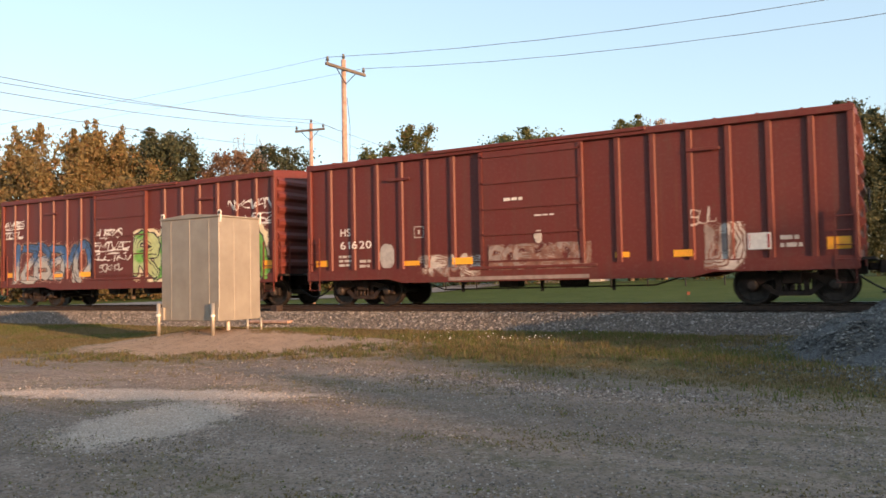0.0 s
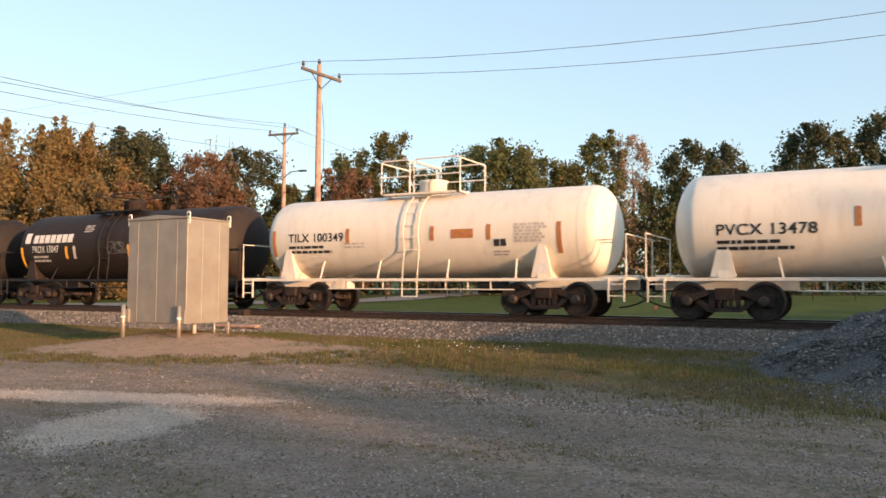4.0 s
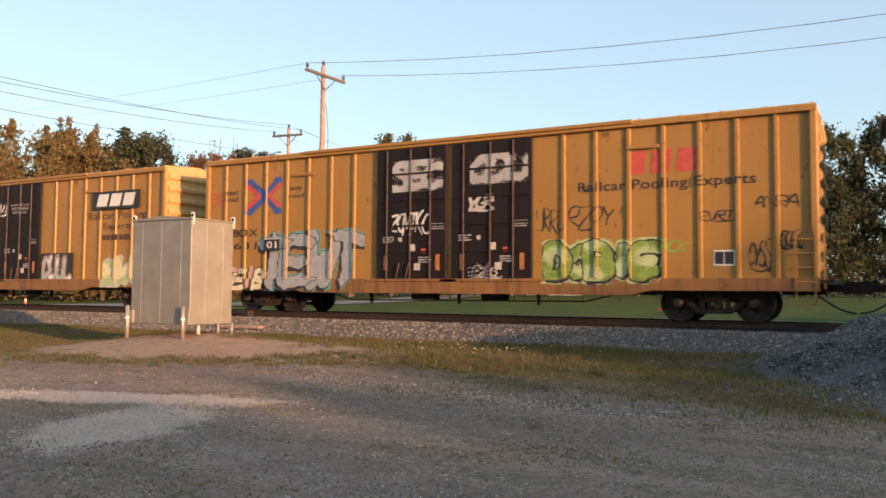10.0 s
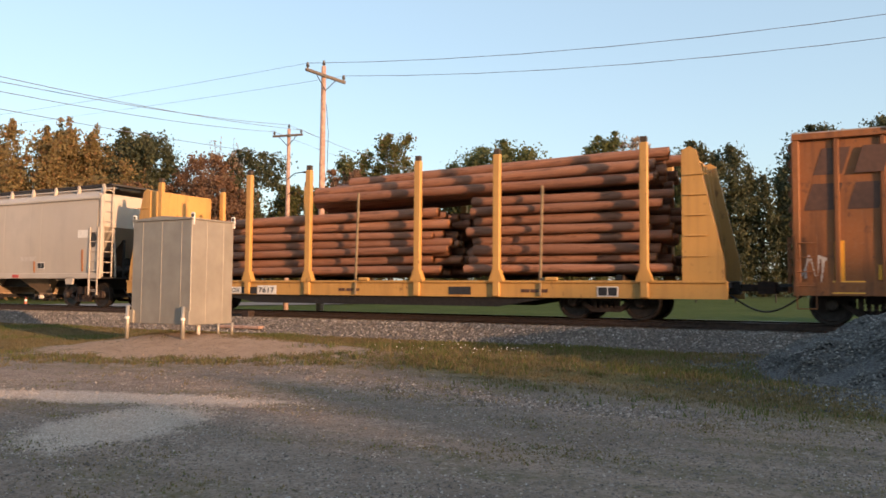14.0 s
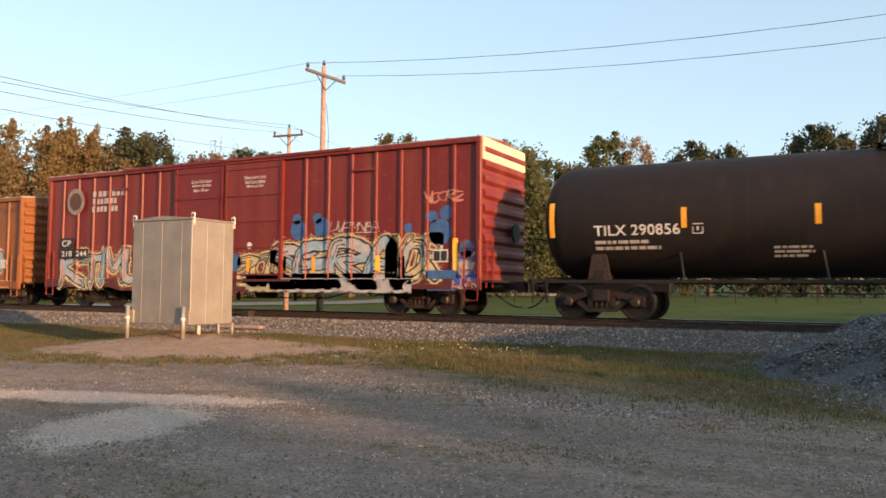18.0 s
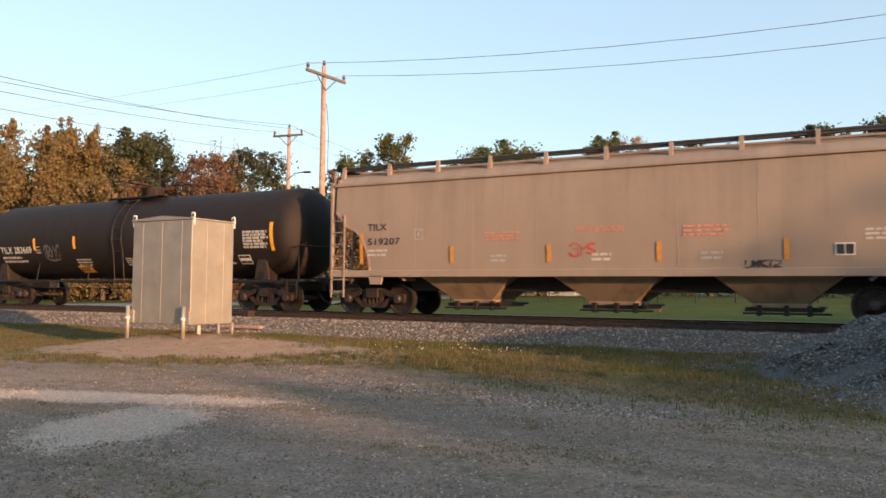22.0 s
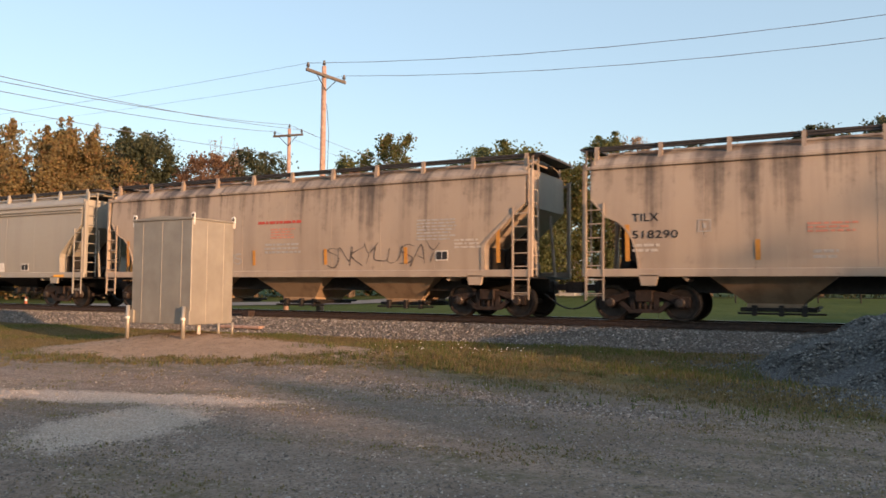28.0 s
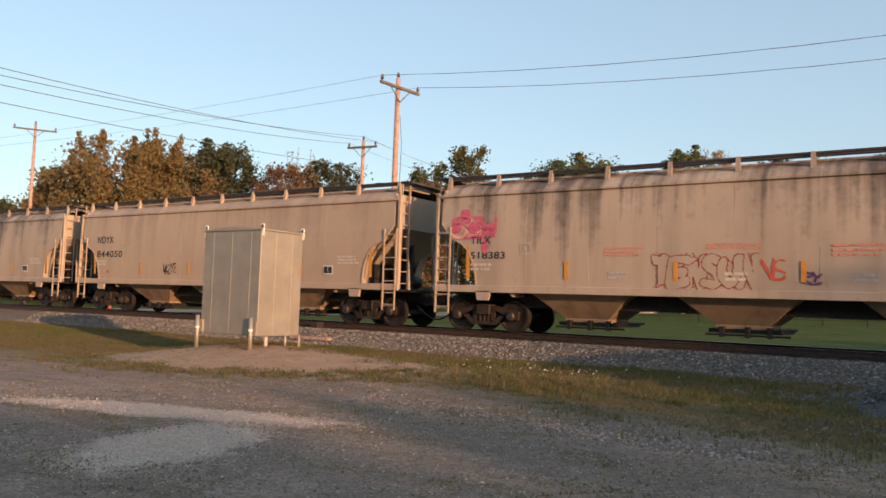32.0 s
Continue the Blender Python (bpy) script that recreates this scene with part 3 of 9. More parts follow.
def blocks(car, name, x0, x1, z0, z1, n, material, surf, label="", gap=0.22, slant=0.0, wrap=False):
    """A row of plain blocks that stands for an emblem."""
    w = (x1 - x0) / n
    first = None
    for i in range(n):
        bm = bm_()
        a, b = x0 + w * i, x0 + w * (i + 1 - gap)
        zz = [z0, z1] if not wrap else [z0 + (z1 - z0) * k / 3 for k in range(4)]
        for c, d in zip(zz, zz[1:]):
            yc = min(surf(a, c), surf(b, c)) - 0.008
            yd = min(surf(a, d), surf(b, d)) - 0.008
            bm.faces.new([bm.verts.new(q) for q in ((a + slant * (c - z0), yc, c), (b + slant * (c - z0), yc, c), (b + slant * (d - z0), yd, d), (a + slant * (d - z0), yd, d))])
        if first is None:
            first = part(name, bm, material, car, label)
        else:
            part("emblem_block", bm, material, first)
    return first


# ---- the ground ----
def smooth(a, b, t):
    """0 at a, 1 at b, eased."""
    t = min(1.0, max(0.0, (t - a) / (b - a)))
    return t * t * (3 - 2 * t)


def ground_z(x, y):
    if y < 0:
        z = -0.72 + 0.1 * smooth(-10.5, -3.0, y)
    else:
        z = -0.62 - 0.2 * smooth(2.5, 6, y) + 1.3 * smooth(6, 55, y) + 3.0 * smooth(60, 220, y)
    if y < 8:
        z += 0.4 * math.exp(-(((x + 13.4) / 2.7) ** 2) - ((y + 7.9) / 1.5) ** 2)
        z += 0.14 * math.exp(-(((x + 9.6) / 2.2) ** 2) - ((y + 7.4) / 1.0) ** 2)
        z += 0.12 * math.exp(-(((x + 15.0) / 1.6) ** 2) - ((y + 9.7) / 0.9) ** 2)
        if abs(x + 12) < 6 and abs(y + 8.5) < 3:
            z += 0.035 * noise.noise((x * 2.6, y * 2.6, 6.0))
        if -35 < x < 14 and y < -2.5:
            z += 0.03 * noise.noise((x * 0.5, y * 0.5, 0.3)) + 0.015 * noise.noise((x * 1.7, y * 1.7, 4.0))
    if abs(y) < 2.9:
        z = -0.75
    return z


def spaced(lo, hi, fine_lo, fine_hi, step):
    out, v = [], fine_lo
    while v < fine_hi:
        out.append(v)
        v += step
    d = step
    v = fine_lo
    while v > lo:
        d *= 1.35
        v -= d
        out.append(max(v, lo))
    d, v = step, out[[i for i, q in enumerate(out) if q < fine_hi][-1]]
    v = fine_hi
    out.append(v)
    while v < hi:
        d *= 1.35
        v += d
        out.append(min(v, hi))
    return sorted(set(round(q, 4) for q in out))


def ground_material():
    m, nt, bs = tree_of("gravel_grass_and_sand")
    pos = nt.nodes.new("ShaderNodeNewGeometry").outputs["Position"]
    sep = nt.nodes.new("ShaderNodeSeparateXYZ")
    nt.links.new(pos, sep.inputs[0])
    px, py = sep.outputs["X"], sep.outputs["Y"]
    w = coords(nt, world=True)
    n1, n2, n3, n4 = noise_of(nt, w, 0.45, 5), noise_of(nt, w, 2.5, 5), noise_of(nt, w, 22.0, 4), noise_of(nt, w, 75.0, 3)
    def off(v, f, k):
        return math_of(nt, "ADD", v, math_of(nt, "MULTIPLY", math_of(nt, "SUBTRACT", f, 0.5), k))
    # compacted gravel and dirt
    n5 = noise_of(nt, w, 8.0, 6, 0.7)
    rut = noise_of(nt, coords(nt, (0.22, 1.5, 1.0), world=True), 1.0, 5, 0.6)
    grit = nt.nodes.new("ShaderNodeTexVoronoi")
    grit.inputs["Scale"].default_value = 38.0
    nt.links.new(w, grit.inputs["Vector"])
    chips = nt.nodes.new("ShaderNodeSeparateColor")
    nt.links.new(grit.outputs["Color"], chips.inputs["Color"])
    lot = mixc(nt, ramp(nt, n1, 0.4, 0.6), (0.24, 0.18, 0.142), (0.325, 0.248, 0.196))
    lot = mixc(nt, ramp(nt, n2, 0.45, 0.7), lot, (0.34, 0.26, 0.207))
    lot = mixc(nt, ramp(nt, rut, 0.45, 0.66, 0, 0.6), lot, (0.178, 0.14, 0.106))
    lot = mixc(nt, ramp(nt, rut, 0.3, 0.42, 0.45, 0), lot, (0.33, 0.262, 0.212))
    lot = mixc(nt, ramp(nt, n5, 0.52, 0.66, 0, 0.65), lot, (0.165, 0.128, 0.1))
    lot = mixc(nt, ramp(nt, n3, 0.5, 0.7, 0, 0.55), lot, (0.15, 0.116, 0.092))
    lot = mixc(nt, math_of(nt, "MULTIPLY", ramp(nt, chips.outputs["Red"], 0.7, 0.95, 0, 0.75), ramp(nt, n2, 0.4, 0.62)), lot, (0.42, 0.355, 0.3))
    lot = mixc(nt, ramp(nt, chips.outputs["Green"], 0.72, 0.95, 0, 0.6), lot, (0.09, 0.07, 0.058))
    lot = mixc(nt, ramp(nt, n4, 0.58, 0.72, 0, 0.5), lot, (0.4, 0.335, 0.285))
    weeds = math_of(nt, "MULTIPLY", ramp(nt, off(off(n2, n1, 0.9), rut, 0.8), 0.5, 0.74, 0, 0.8), ramp(nt, n5, 0.38, 0.58))
    lot = mixc(nt, weeds, lot, (0.13, 0.112, 0.056))
    # a spill of pale gravel: two elongated patches
    def blob(cx, cy, rx, ry, turn):
        c, s = math.cos(turn), math.sin(turn)
        dx, dy = math_of(nt, "SUBTRACT", px, cx), math_of(nt, "SUBTRACT", py, cy)
        u = math_of(nt, "DIVIDE", math_of(nt, "ADD", math_of(nt, "MULTIPLY", dx, c), math_of(nt, "MULTIPLY", dy, s)), rx)
        v = math_of(nt, "DIVIDE", math_of(nt, "SUBTRACT", math_of(nt, "MULTIPLY", dy, c), math_of(nt, "MULTIPLY", dx, s)), ry)
        q = math_of(nt, "ADD", math_of(nt, "MULTIPLY", u, u), math_of(nt, "MULTIPLY", v, v))
        return ramp(nt, off(off(q, n2, 2.0), n5, 1.6), 0.55, 1.2, 1.0, 0.0)
    pale = math_of(nt, "MAXIMUM", blob(-8.95, -14.1, 2.7, 0.47, 0.3), blob(-6.85, -15.3, 0.78, 1.5, 0.4))
    palec = mixc(nt, ramp(nt, n3, 0.35, 0.65), (0.3, 0.24, 0.2), (0.54, 0.45, 0.375))
    palec = mixc(nt, ramp(nt, n4, 0.4, 0.65, 0, 0.8), palec, (0.62, 0.53, 0.45))
    lot = mixc(nt, math_of(nt, "MULTIPLY", pale, ramp(nt, n5, 0.3, 0.5, 0.6, 1.0)), lot, palec)
    # grass
    grass = mixc(nt, ramp(nt, n2, 0.3, 0.7), (0.12, 0.108, 0.045), (0.19, 0.15, 0.07))
    grass = mixc(nt, ramp(nt, n3, 0.45, 0.75, 0, 0.6), grass, (0.05, 0.06, 0.02))
    grass = mixc(nt, ramp(nt, off(n1, n2, 0.6), 0.55, 0.75, 0, 0.7), grass, (0.22, 0.155, 0.08))
    lawn = mixc(nt, ramp(nt, n1, 0.35, 0.65), (0.045, 0.072, 0.017), (0.068, 0.096, 0.024))
    lawn = mixc(nt, ramp(nt, n2, 0.45, 0.75, 0, 0.35), lawn, (0.12, 0.12, 0.05))
    # sandy spoil round the cabinet
    sand = mixc(nt, ramp(nt, n2, 0.3, 0.7), (0.31, 0.222, 0.158), (0.41, 0.3, 0.22))
    sand = mixc(nt, ramp(nt, n5, 0.52, 0.66, 0, 0.7), sand, (0.19, 0.138, 0.092))
    sand = mixc(nt, ramp(nt, n4, 0.5, 0.7, 0, 0.75), sand, (0.19, 0.137, 0.1))
    edge = off(off(math_of(nt, "ADD", py, math_of(nt, "MULTIPLY", math_of(nt, "SINE", math_of(nt, "MULTIPLY", px, 0.35)), 0.35)), n1, 1.8), n2, 2.2)
    edge = off(edge, n5, 2.0)
    edge = math_of(nt, "ADD", edge, ramp(nt, px, -9.0, -5.0, -1.2, 0.35))
    edge = math_of(nt, "ADD", edge, ramp(nt, px, -4.0, 0.0, 0.0, 1.0))
    edge = math_of(nt, "ADD", edge, ramp(nt, px, -14.0, -16.0, 0.0, 2.3))
    c = mixc(nt, ramp(nt, edge, -10.6, -8.9), lot, grass)
    ax, ay = math_of(nt, "ADD", px, 12.0), math_of(nt, "ADD", py, 8.75)
    sx = math_of(nt, "ADD", math_of(nt, "MULTIPLY", ax, 0.943 / 4.3), math_of(nt, "MULTIPLY", ay, 0.333 / 4.3))
    sy = math_of(nt, "SUBTRACT", math_of(nt, "MULTIPLY", ay, 0.943 / 1.75), math_of(nt, "MULTIPLY", ax, 0.333 / 1.75))
    q = math_of(nt, "ADD", math_of(nt, "MULTIPLY", sx, sx), math_of(nt, "MULTIPLY", sy, sy))
    sand = mixc(nt, math_of(nt, "MULTIPLY", ramp(nt, off(n2, n5, 0.8), 0.56, 0.7, 0, 0.8), ramp(nt, q, 0.1, 0.5)), sand, (0.13, 0.112, 0.055))
    c = mixc(nt, ramp(nt, off(off(off(q, n2, 1.8), n5, 2.4), n3, 1.0), 0.7, 1.05, 1.0, 0.0), c, sand)
    c = mixc(nt, ramp(nt, py, 2.0, 4.0), c, lawn)
    nt.links.new(c, bs.inputs["Base Color"])
    bs.inputs["Roughness"].default_value = 0.95
    bs.inputs["Specular IOR Level"].default_value = 0.15
    h = math_of(nt, "ADD", math_of(nt, "MULTIPLY", n3, 0.6), math_of(nt, "MULTIPLY", n4, 0.4))
    bump(nt, bs, math_of(nt, "ADD", h, math_of(nt, "MULTIPLY", n5, 0.8)), 1.0, 0.035)
    return m


def build_ground():
    xs = spaced(-900, 900, -36, 10, 0.35)
    ys = spaced(-900, 1500, -21, 9, 0.3)
    verts = [(x, y, ground_z(x, y)) for y in ys for x in xs]
    n = len(xs)
    faces = [(j * n + i, j * n + i + 1, (j + 1) * n + i + 1, (j + 1) * n + i) for j in range(len(ys) - 1) for i in range(n - 1)]
    ob = from_arrays("ground", verts, faces, [ground_material()])
    ob.data.polygons.foreach_set("use_smooth", [True] * len(faces))
    return tagged(ob, "gravel lot, rough grass and mown lawn beside a railway", "ground", kind="structure")


build_ground()


def stones(name, label, category, material, places, seed):
    """Many small broken stones: five-cornered lumps."""
    rng = random.Random(seed)
    verts, faces = [], []
    for x, y, z, r in places:
        b = len(verts)
        a = rng.uniform(0, 6.28)
        for i in range(4):
            t = a + i * 1.57 + rng.uniform(-0.4, 0.4)
            k = r * rng.uniform(0.7, 1.25)
            verts.append((x + k * math.cos(t), y + k * math.sin(t), z + rng.uniform(-0.3, 0.35) * r))
        verts.append((x + rng.uniform(-0.4, 0.4) * r, y + rng.uniform(-0.4, 0.4) * r, z + r * rng.uniform(0.5, 1.0)))
        for i in range(4):
            faces.append((b + i, b + (i + 1) % 4, b + 4))
    ob = from_arrays(name, verts, faces, [material])
    return tagged(ob, label, category, kind="stuff")


def blades(name, label, material, places, seed):
    """Grass: thin bent triangles in tufts."""
    rng = random.Random(seed)
    verts, faces = [], []
    for x, y, z, h, k in places:
        for _ in range(k):
            t = rng.uniform(0, 6.28)
            bx, by = x + rng.gauss(0, 0.05), y + rng.gauss(0, 0.05)
            w = rng.uniform(0.006, 0.015)
            hh = h * rng.uniform(0.5, 1.1)
            lx, ly = math.cos(t) * hh * rng.uniform(0.1, 0.7), math.sin(t) * hh * rng.uniform(0.1, 0.7)
            b = len(verts)
            s = t + 1.57 + rng.uniform(-0.8, 0.8)
            verts += [(bx - w * math.cos(s), by - w * math.sin(s), z), (bx + w * math.cos(s), by + w * math.sin(s), z), (bx + lx, by + ly, z + hh)]
            faces.append((b, b + 1, b + 2))
    ob = from_arrays(name, verts, faces, [material])
    return tagged(ob, label, "grass", kind="stuff")


# ---- the track ----
def build_track():
    t = thing("railway_track", "single railway track of rusty steel rails on dark wooden ties", "track")
    t["kind"] = "structure"
    prof = [(-0.075, -0.172), (0.075, -0.172), (0.075, -0.16), (0.012, -0.14), (0.012, -0.05), (0.037, -0.035), (0.037, -0.004), (0.025, 0.0), (-0.025, 0.0), (-0.037, -0.004), (-0.037, -0.035), (-0.012, -0.05), (-0.012, -0.14), (-0.075, -0.16)]
    for y in (-0.755, 0.755):
        bm = bm_()
        prism(bm, [(y + a, b) for a, b in prof], -420, 260)
        r = part("rail", bm, [RAIL_SIDE, RAIL_TOP], t, "worn steel rail with a bright running surface")
        for p in r.data.polygons:
            if p.normal.z > 0.9 and p.center.z > -0.01:
                p.material_index = 1
    bm = bm_()
    box(bm, -0.115, 0.115, -1.3, 1.3, -0.36, -0.176, 0.012)
    first = part("tie", bm, TIE_WOOD, t)
    x, k = -110.0, 0
    first.location = (x, 0, 0)
    while k < 250:
        x += 0.53
        k += 1
        again(first, x, 0.04 * math.sin(k * 5.1), 0)
    bm = bm_()
    for k in range(420):
        box(bm, -110.7 - k * 0.53 - 0.115, -110.7 - k * 0.53 + 0.115, -1.3, 1.3, -0.36, -0.176)
    tagged(part("far_ties", bm, TIE_WOOD, t), kind="stuff")
    bm = bm_()
    prism(bm, [(-1.75, -0.24), (-1.4, -0.2), (1.4, -0.2), (1.75, -0.24), (3.05, -0.72), (-3.05, -0.72)], -420, 260)
    m, nt, bs = tree_of("ballast_bed")
    w = coords(nt, world=True)
    f, g = noise_of(nt, w, 26.0, 4), noise_of(nt, w, 1.2, 4)
    c = mixc(nt, ramp(nt, f, 0.35, 0.7), (0.06, 0.053, 0.048), (0.22, 0.195, 0.175))
    c = mixc(nt, ramp(nt, g, 0.45, 0.75, 0, 0.5), c, (0.16, 0.11, 0.08))
    nt.links.new(c, bs.inputs["Base Color"])
    bs.inputs["Roughness"].default_value = 0.95
    bump(nt, bs, f, 1.0, 0.05)
    tagged(link("ballast", bm, m), "sloping bed of grey crushed stone under the track", "ballast", kind="structure")
    rng = random.Random(3)
    pl = []
    for _ in range(26000):
        x = -34 + 38 * rng.random() ** 0.8
        u = rng.random()
        y = -1.35 - 1.85 * u
        z = -0.2 if y > -1.4 else (-0.2 - 0.04 * (-1.4 - y) / 0.35 if y > -1.75 else -0.24 - 0.48 * (-1.75 - y) / 1.3)
        pl.append((x, y, z, rng.uniform(0.02, 0.05)))
    stones("ballast_stones", "loose grey crushed stones on the ballast shoulder", "ballast", STONE_BALLAST, pl, 4)
    # timber and plate lying beside the rail
    b = thing("track_timber", "short dark timber block and plank lying beside the rail", "timber")
    bm = bm_()
    box(bm, -18.15, -17.85, -1.35, -1.05, -0.22, 0.02, 0.02)
    part("block", bm, RUSTY, b)
    bm = bm_()
    box(bm, -17.9, -16.3, -2.6, -2.3, -0.5, -0.41, 0.02)
    part("plank", bm, POLE_WOOD, b, "weathered plank")


build_track()


def build_pile():
    cx, cy, rx, ry, H = 5.1, -6.1, 6.7, 4.35, 4.1
    def hz(x, y):
        k = max(0.0, 1 - math.hypot((x - cx) / rx, (y - cy) / ry) * (1 + 0.14 * noise.noise((x * 0.55, y * 0.55, 12)) + 0.06 * noise.noise((x * 1.9, y * 1.9, 15))))
        k = k * k / 0.16 if k < 0.08 else k - 0.04
        k = k if k < 0.4 else 0.4 + 0.15 * (k - 0.4)
        return ground_z(x, y) + H * k + (0.12 * noise.noise((x * 0.8, y * 0.8, 7)) + 0.06 * noise.noise((x * 2.4, y * 2.4, 2))) * min(1, k * 6) - 0.02
    bm = bm_()
    n, rings = 64, 30
    prev = None
    for j in range(rings + 1):
        rr = 1.02 * j / rings
        ring = []
        for i in range(n if j else 1):
            a = 2 * math.pi * i / n
            x, y = cx + rx * rr * math.cos(a), cy + ry * rr * math.sin(a)
            ring.append(bm.verts.new((x, y, hz(x, y))))
        if prev:
            for i in range(n):
                if len(prev) == 1:
                    bm.faces.new((prev[0], ring[i], ring[(i + 1) % n]))
                else:
                    bm.faces.new((prev[i], ring[i], ring[(i + 1) % n], prev[(i + 1) % n]))
        prev = ring
    m, nt, bs = tree_of("crushed_stone_heap")
    f = noise_of(nt, coords(nt, world=True), 24.0, 4)
    nt.links.new(mixc(nt, ramp(nt, f, 0.35, 0.7), (0.055, 0.056, 0.057), (0.14, 0.141, 0.142)), bs.inputs["Base Color"])
    bs.inputs["Roughness"].default_value = 0.9
    bump(nt, bs, f, 1.0, 0.06)
    tagged(link("crushed_stone_mound", bm, m, smooth=True), "heap of blue-grey crushed stone beside the track", "stone heap")
    rng = random.Random(8)
    pl = []
    for _ in range(120000):
        a, rr = rng.uniform(0, 6.283), math.sqrt(rng.random()) * (1.0 + abs(rng.gauss(0, 0.14)))
        x, y = cx + rx * rr * math.cos(a), cy + ry * rr * math.sin(a)
        if x < cx - 2.6:
            pl.append((x, y, max(hz(x, y), ground_z(x, y)), rng.uniform(0.016, 0.042)))
    stones("pile_stones", "loose blue-grey stones on the heap", "gravel", STONE_BLUE, pl, 9)


build_pile()


def scatter():
    rng = random.Random(12)
    pl = []
    def in_spill(x, y):
        for cx, cy, rx, ry, turn in ((-8.95, -14.1, 2.6, 0.45, 0.3), (-6.85, -15.3, 0.75, 1.45, 0.4)):
            u = (x - cx) * math.cos(turn) + (y - cy) * math.sin(turn)
            v = (y - cy) * math.cos(turn) - (x - cx) * math.sin(turn)
            if (u / rx) ** 2 + (v / ry) ** 2 < 0.55 + 0.7 * noise.noise((x * 1.6, y * 1.6, 41)) + rng.uniform(-0.15, 0.5):
                return True
        return False

    for _ in range(90000):
        t, r = radians(rng.uniform(86, 158)), 4.0 + 11.0 * rng.random() ** 1.1
        x, y = r * math.cos(t), -20.98 + r * math.sin(t)
        if y > -9.0 or in_spill(x, y):
            continue
        if noise.noise((x * 0.6, y * 0.6, 3.0)) + 0.6 * noise.noise((x * 2.1, y * 2.1, 8.0)) + rng.uniform(-0.6, 0.6) > 0.0:
            pl.append((x, y, ground_z(x, y), rng.uniform(0.005, 0.016) * (2.0 if rng.random() < 0.015 else 1)))
    spill = []
    for cx, cy, rx, ry, turn, k in ((-8.95, -14.1, 2.6, 0.45, 0.3, 2400), (-6.85, -15.3, 0.75, 1.45, 0.4, 2800)):
        for _ in range(k):
            a, q = rng.uniform(0, 6.28), math.sqrt(rng.random()) * rng.uniform(0.7, 1.3)
            u, v = rx * q * math.cos(a), ry * q * math.sin(a)
            x, y = cx + u * math.cos(turn) - v * math.sin(turn), cy + u * math.sin(turn) + v * math.cos(turn)
            spill.append((x, y, ground_z(x, y), rng.uniform(0.007, 0.017)))
    stones("spill_stones", "pale gravel spilled on the lot", "gravel", STONE_PALE, spill, 19)
    # a lens of coarse gravel along the grass edge
    for _ in range(3800):
        u = rng.random()
        x = -8.4 + 6.6 * u + rng.gauss(0, 0.25)
        y = -10.75 - 1.15 * u + rng.gauss(0, 0.3)
        if noise.noise((x * 0.9, y * 1.3, 17)) > -0.15:
            pl.append((x, y, ground_z(x, y), rng.uniform(0.012, 0.03)))
    stones("lot_stones", "scattered grey and pale pebbles on the gravel lot", "gravel", STONE_LOT, pl, 13)
    pl = []
    for _ in range(2200):
        u, v = rng.gauss(0, 1.9), rng.gauss(0, 0.75)
        x, y = -12.0 + u * 0.943 - v * 0.333, -8.75 + u * 0.333 + v * 0.943
        pl.append((x, y, ground_z(x, y) - 0.003, rng.uniform(0.006, 0.016) * (2.2 if rng.random() < 0.03 else 1)))
    stones("mound_stones", "sandy pebbles and clods on the dirt mound", "gravel", STONE_SAND, pl, 17)
    dry, green = [], []
    for _ in range(80000):
        x, y = rng.uniform(-36, 3), rng.uniform(-12.6, -2.7)
        e = y + 0.5 * math.sin(x * 0.35) + 1.6 * noise.noise((x * 0.45, y * 0.45, 0)) + 1.1 * noise.noise((x * 1.9, y * 1.9, 2))
        e += -1.2 + 1.5 * min(1, max(0, (x + 9) / 4)) + min(1, max(0, (x + 4) / 4)) + 2.3 * smooth(-14, -16, x)
        if e < -9.6 + rng.uniform(-0.5, 0.9) and rng.random() > 0.05:
            continue
        u, v = (x + 12.0) * 0.943 + (y + 8.75) * 0.333, (y + 8.75) * 0.943 - (x + 12.0) * 0.333
        if (u / 4.1) ** 2 + (v / 1.65) ** 2 < 1.0 + 0.5 * noise.noise((x * 1.3, y * 1.3, 4)) and noise.noise((x * 1.1, y * 1.1, 9)) < 0.3:
            continue
        if ((x - 5.2) / 6.4) ** 2 + ((y + 6.15) / 4.2) ** 2 < 0.9 + 0.3 * noise.noise((x * 1.2, y * 1.2, 31)):
            continue
        q = noise.noise((x * 0.3, y * 0.5, 5.0))
        h = rng.uniform(0.02, 0.06) + 0.09 * max(0, q) + 0.05 * max(0, noise.noise((x * 1.4, y * 1.4, 21)))
        (green if q + rng.uniform(-0.35, 0.35) > (0.12 if y > -7.6 else 0.4) else dry).append((x, y, ground_z(x, y) - 0.008, h, 4))
    for _ in range(420):
        x, y = rng.gauss(-0.9, 0.9), rng.gauss(-9.4, 0.7)
        dry.append((x, y, ground_z(x, y), rng.uniform(0.03, 0.07), 4))
    # low weeds in loose patches over the lot
    for _ in range(520):
        t, r = radians(rng.uniform(84, 152)), 4.6 + 8.5 * rng.random()
        cx, cy = r * math.cos(t), -20.98 + r * math.sin(t)
        if noise.noise((cx * 0.4, cy * 0.8, 11)) < -0.02:
            continue
        wide = rng.uniform(0.1, 0.45)
        for _ in range(int(10 + 70 * wide)):
            x, y = cx + rng.gauss(0, wide), cy + rng.gauss(0, wide * 0.4)
            if in_spill(x, y):
                continue
            (green if rng.random() < 0.25 else dry).append((x, y, ground_z(x, y) - 0.004, rng.uniform(0.01, 0.03), rng.randrange(1, 5)))
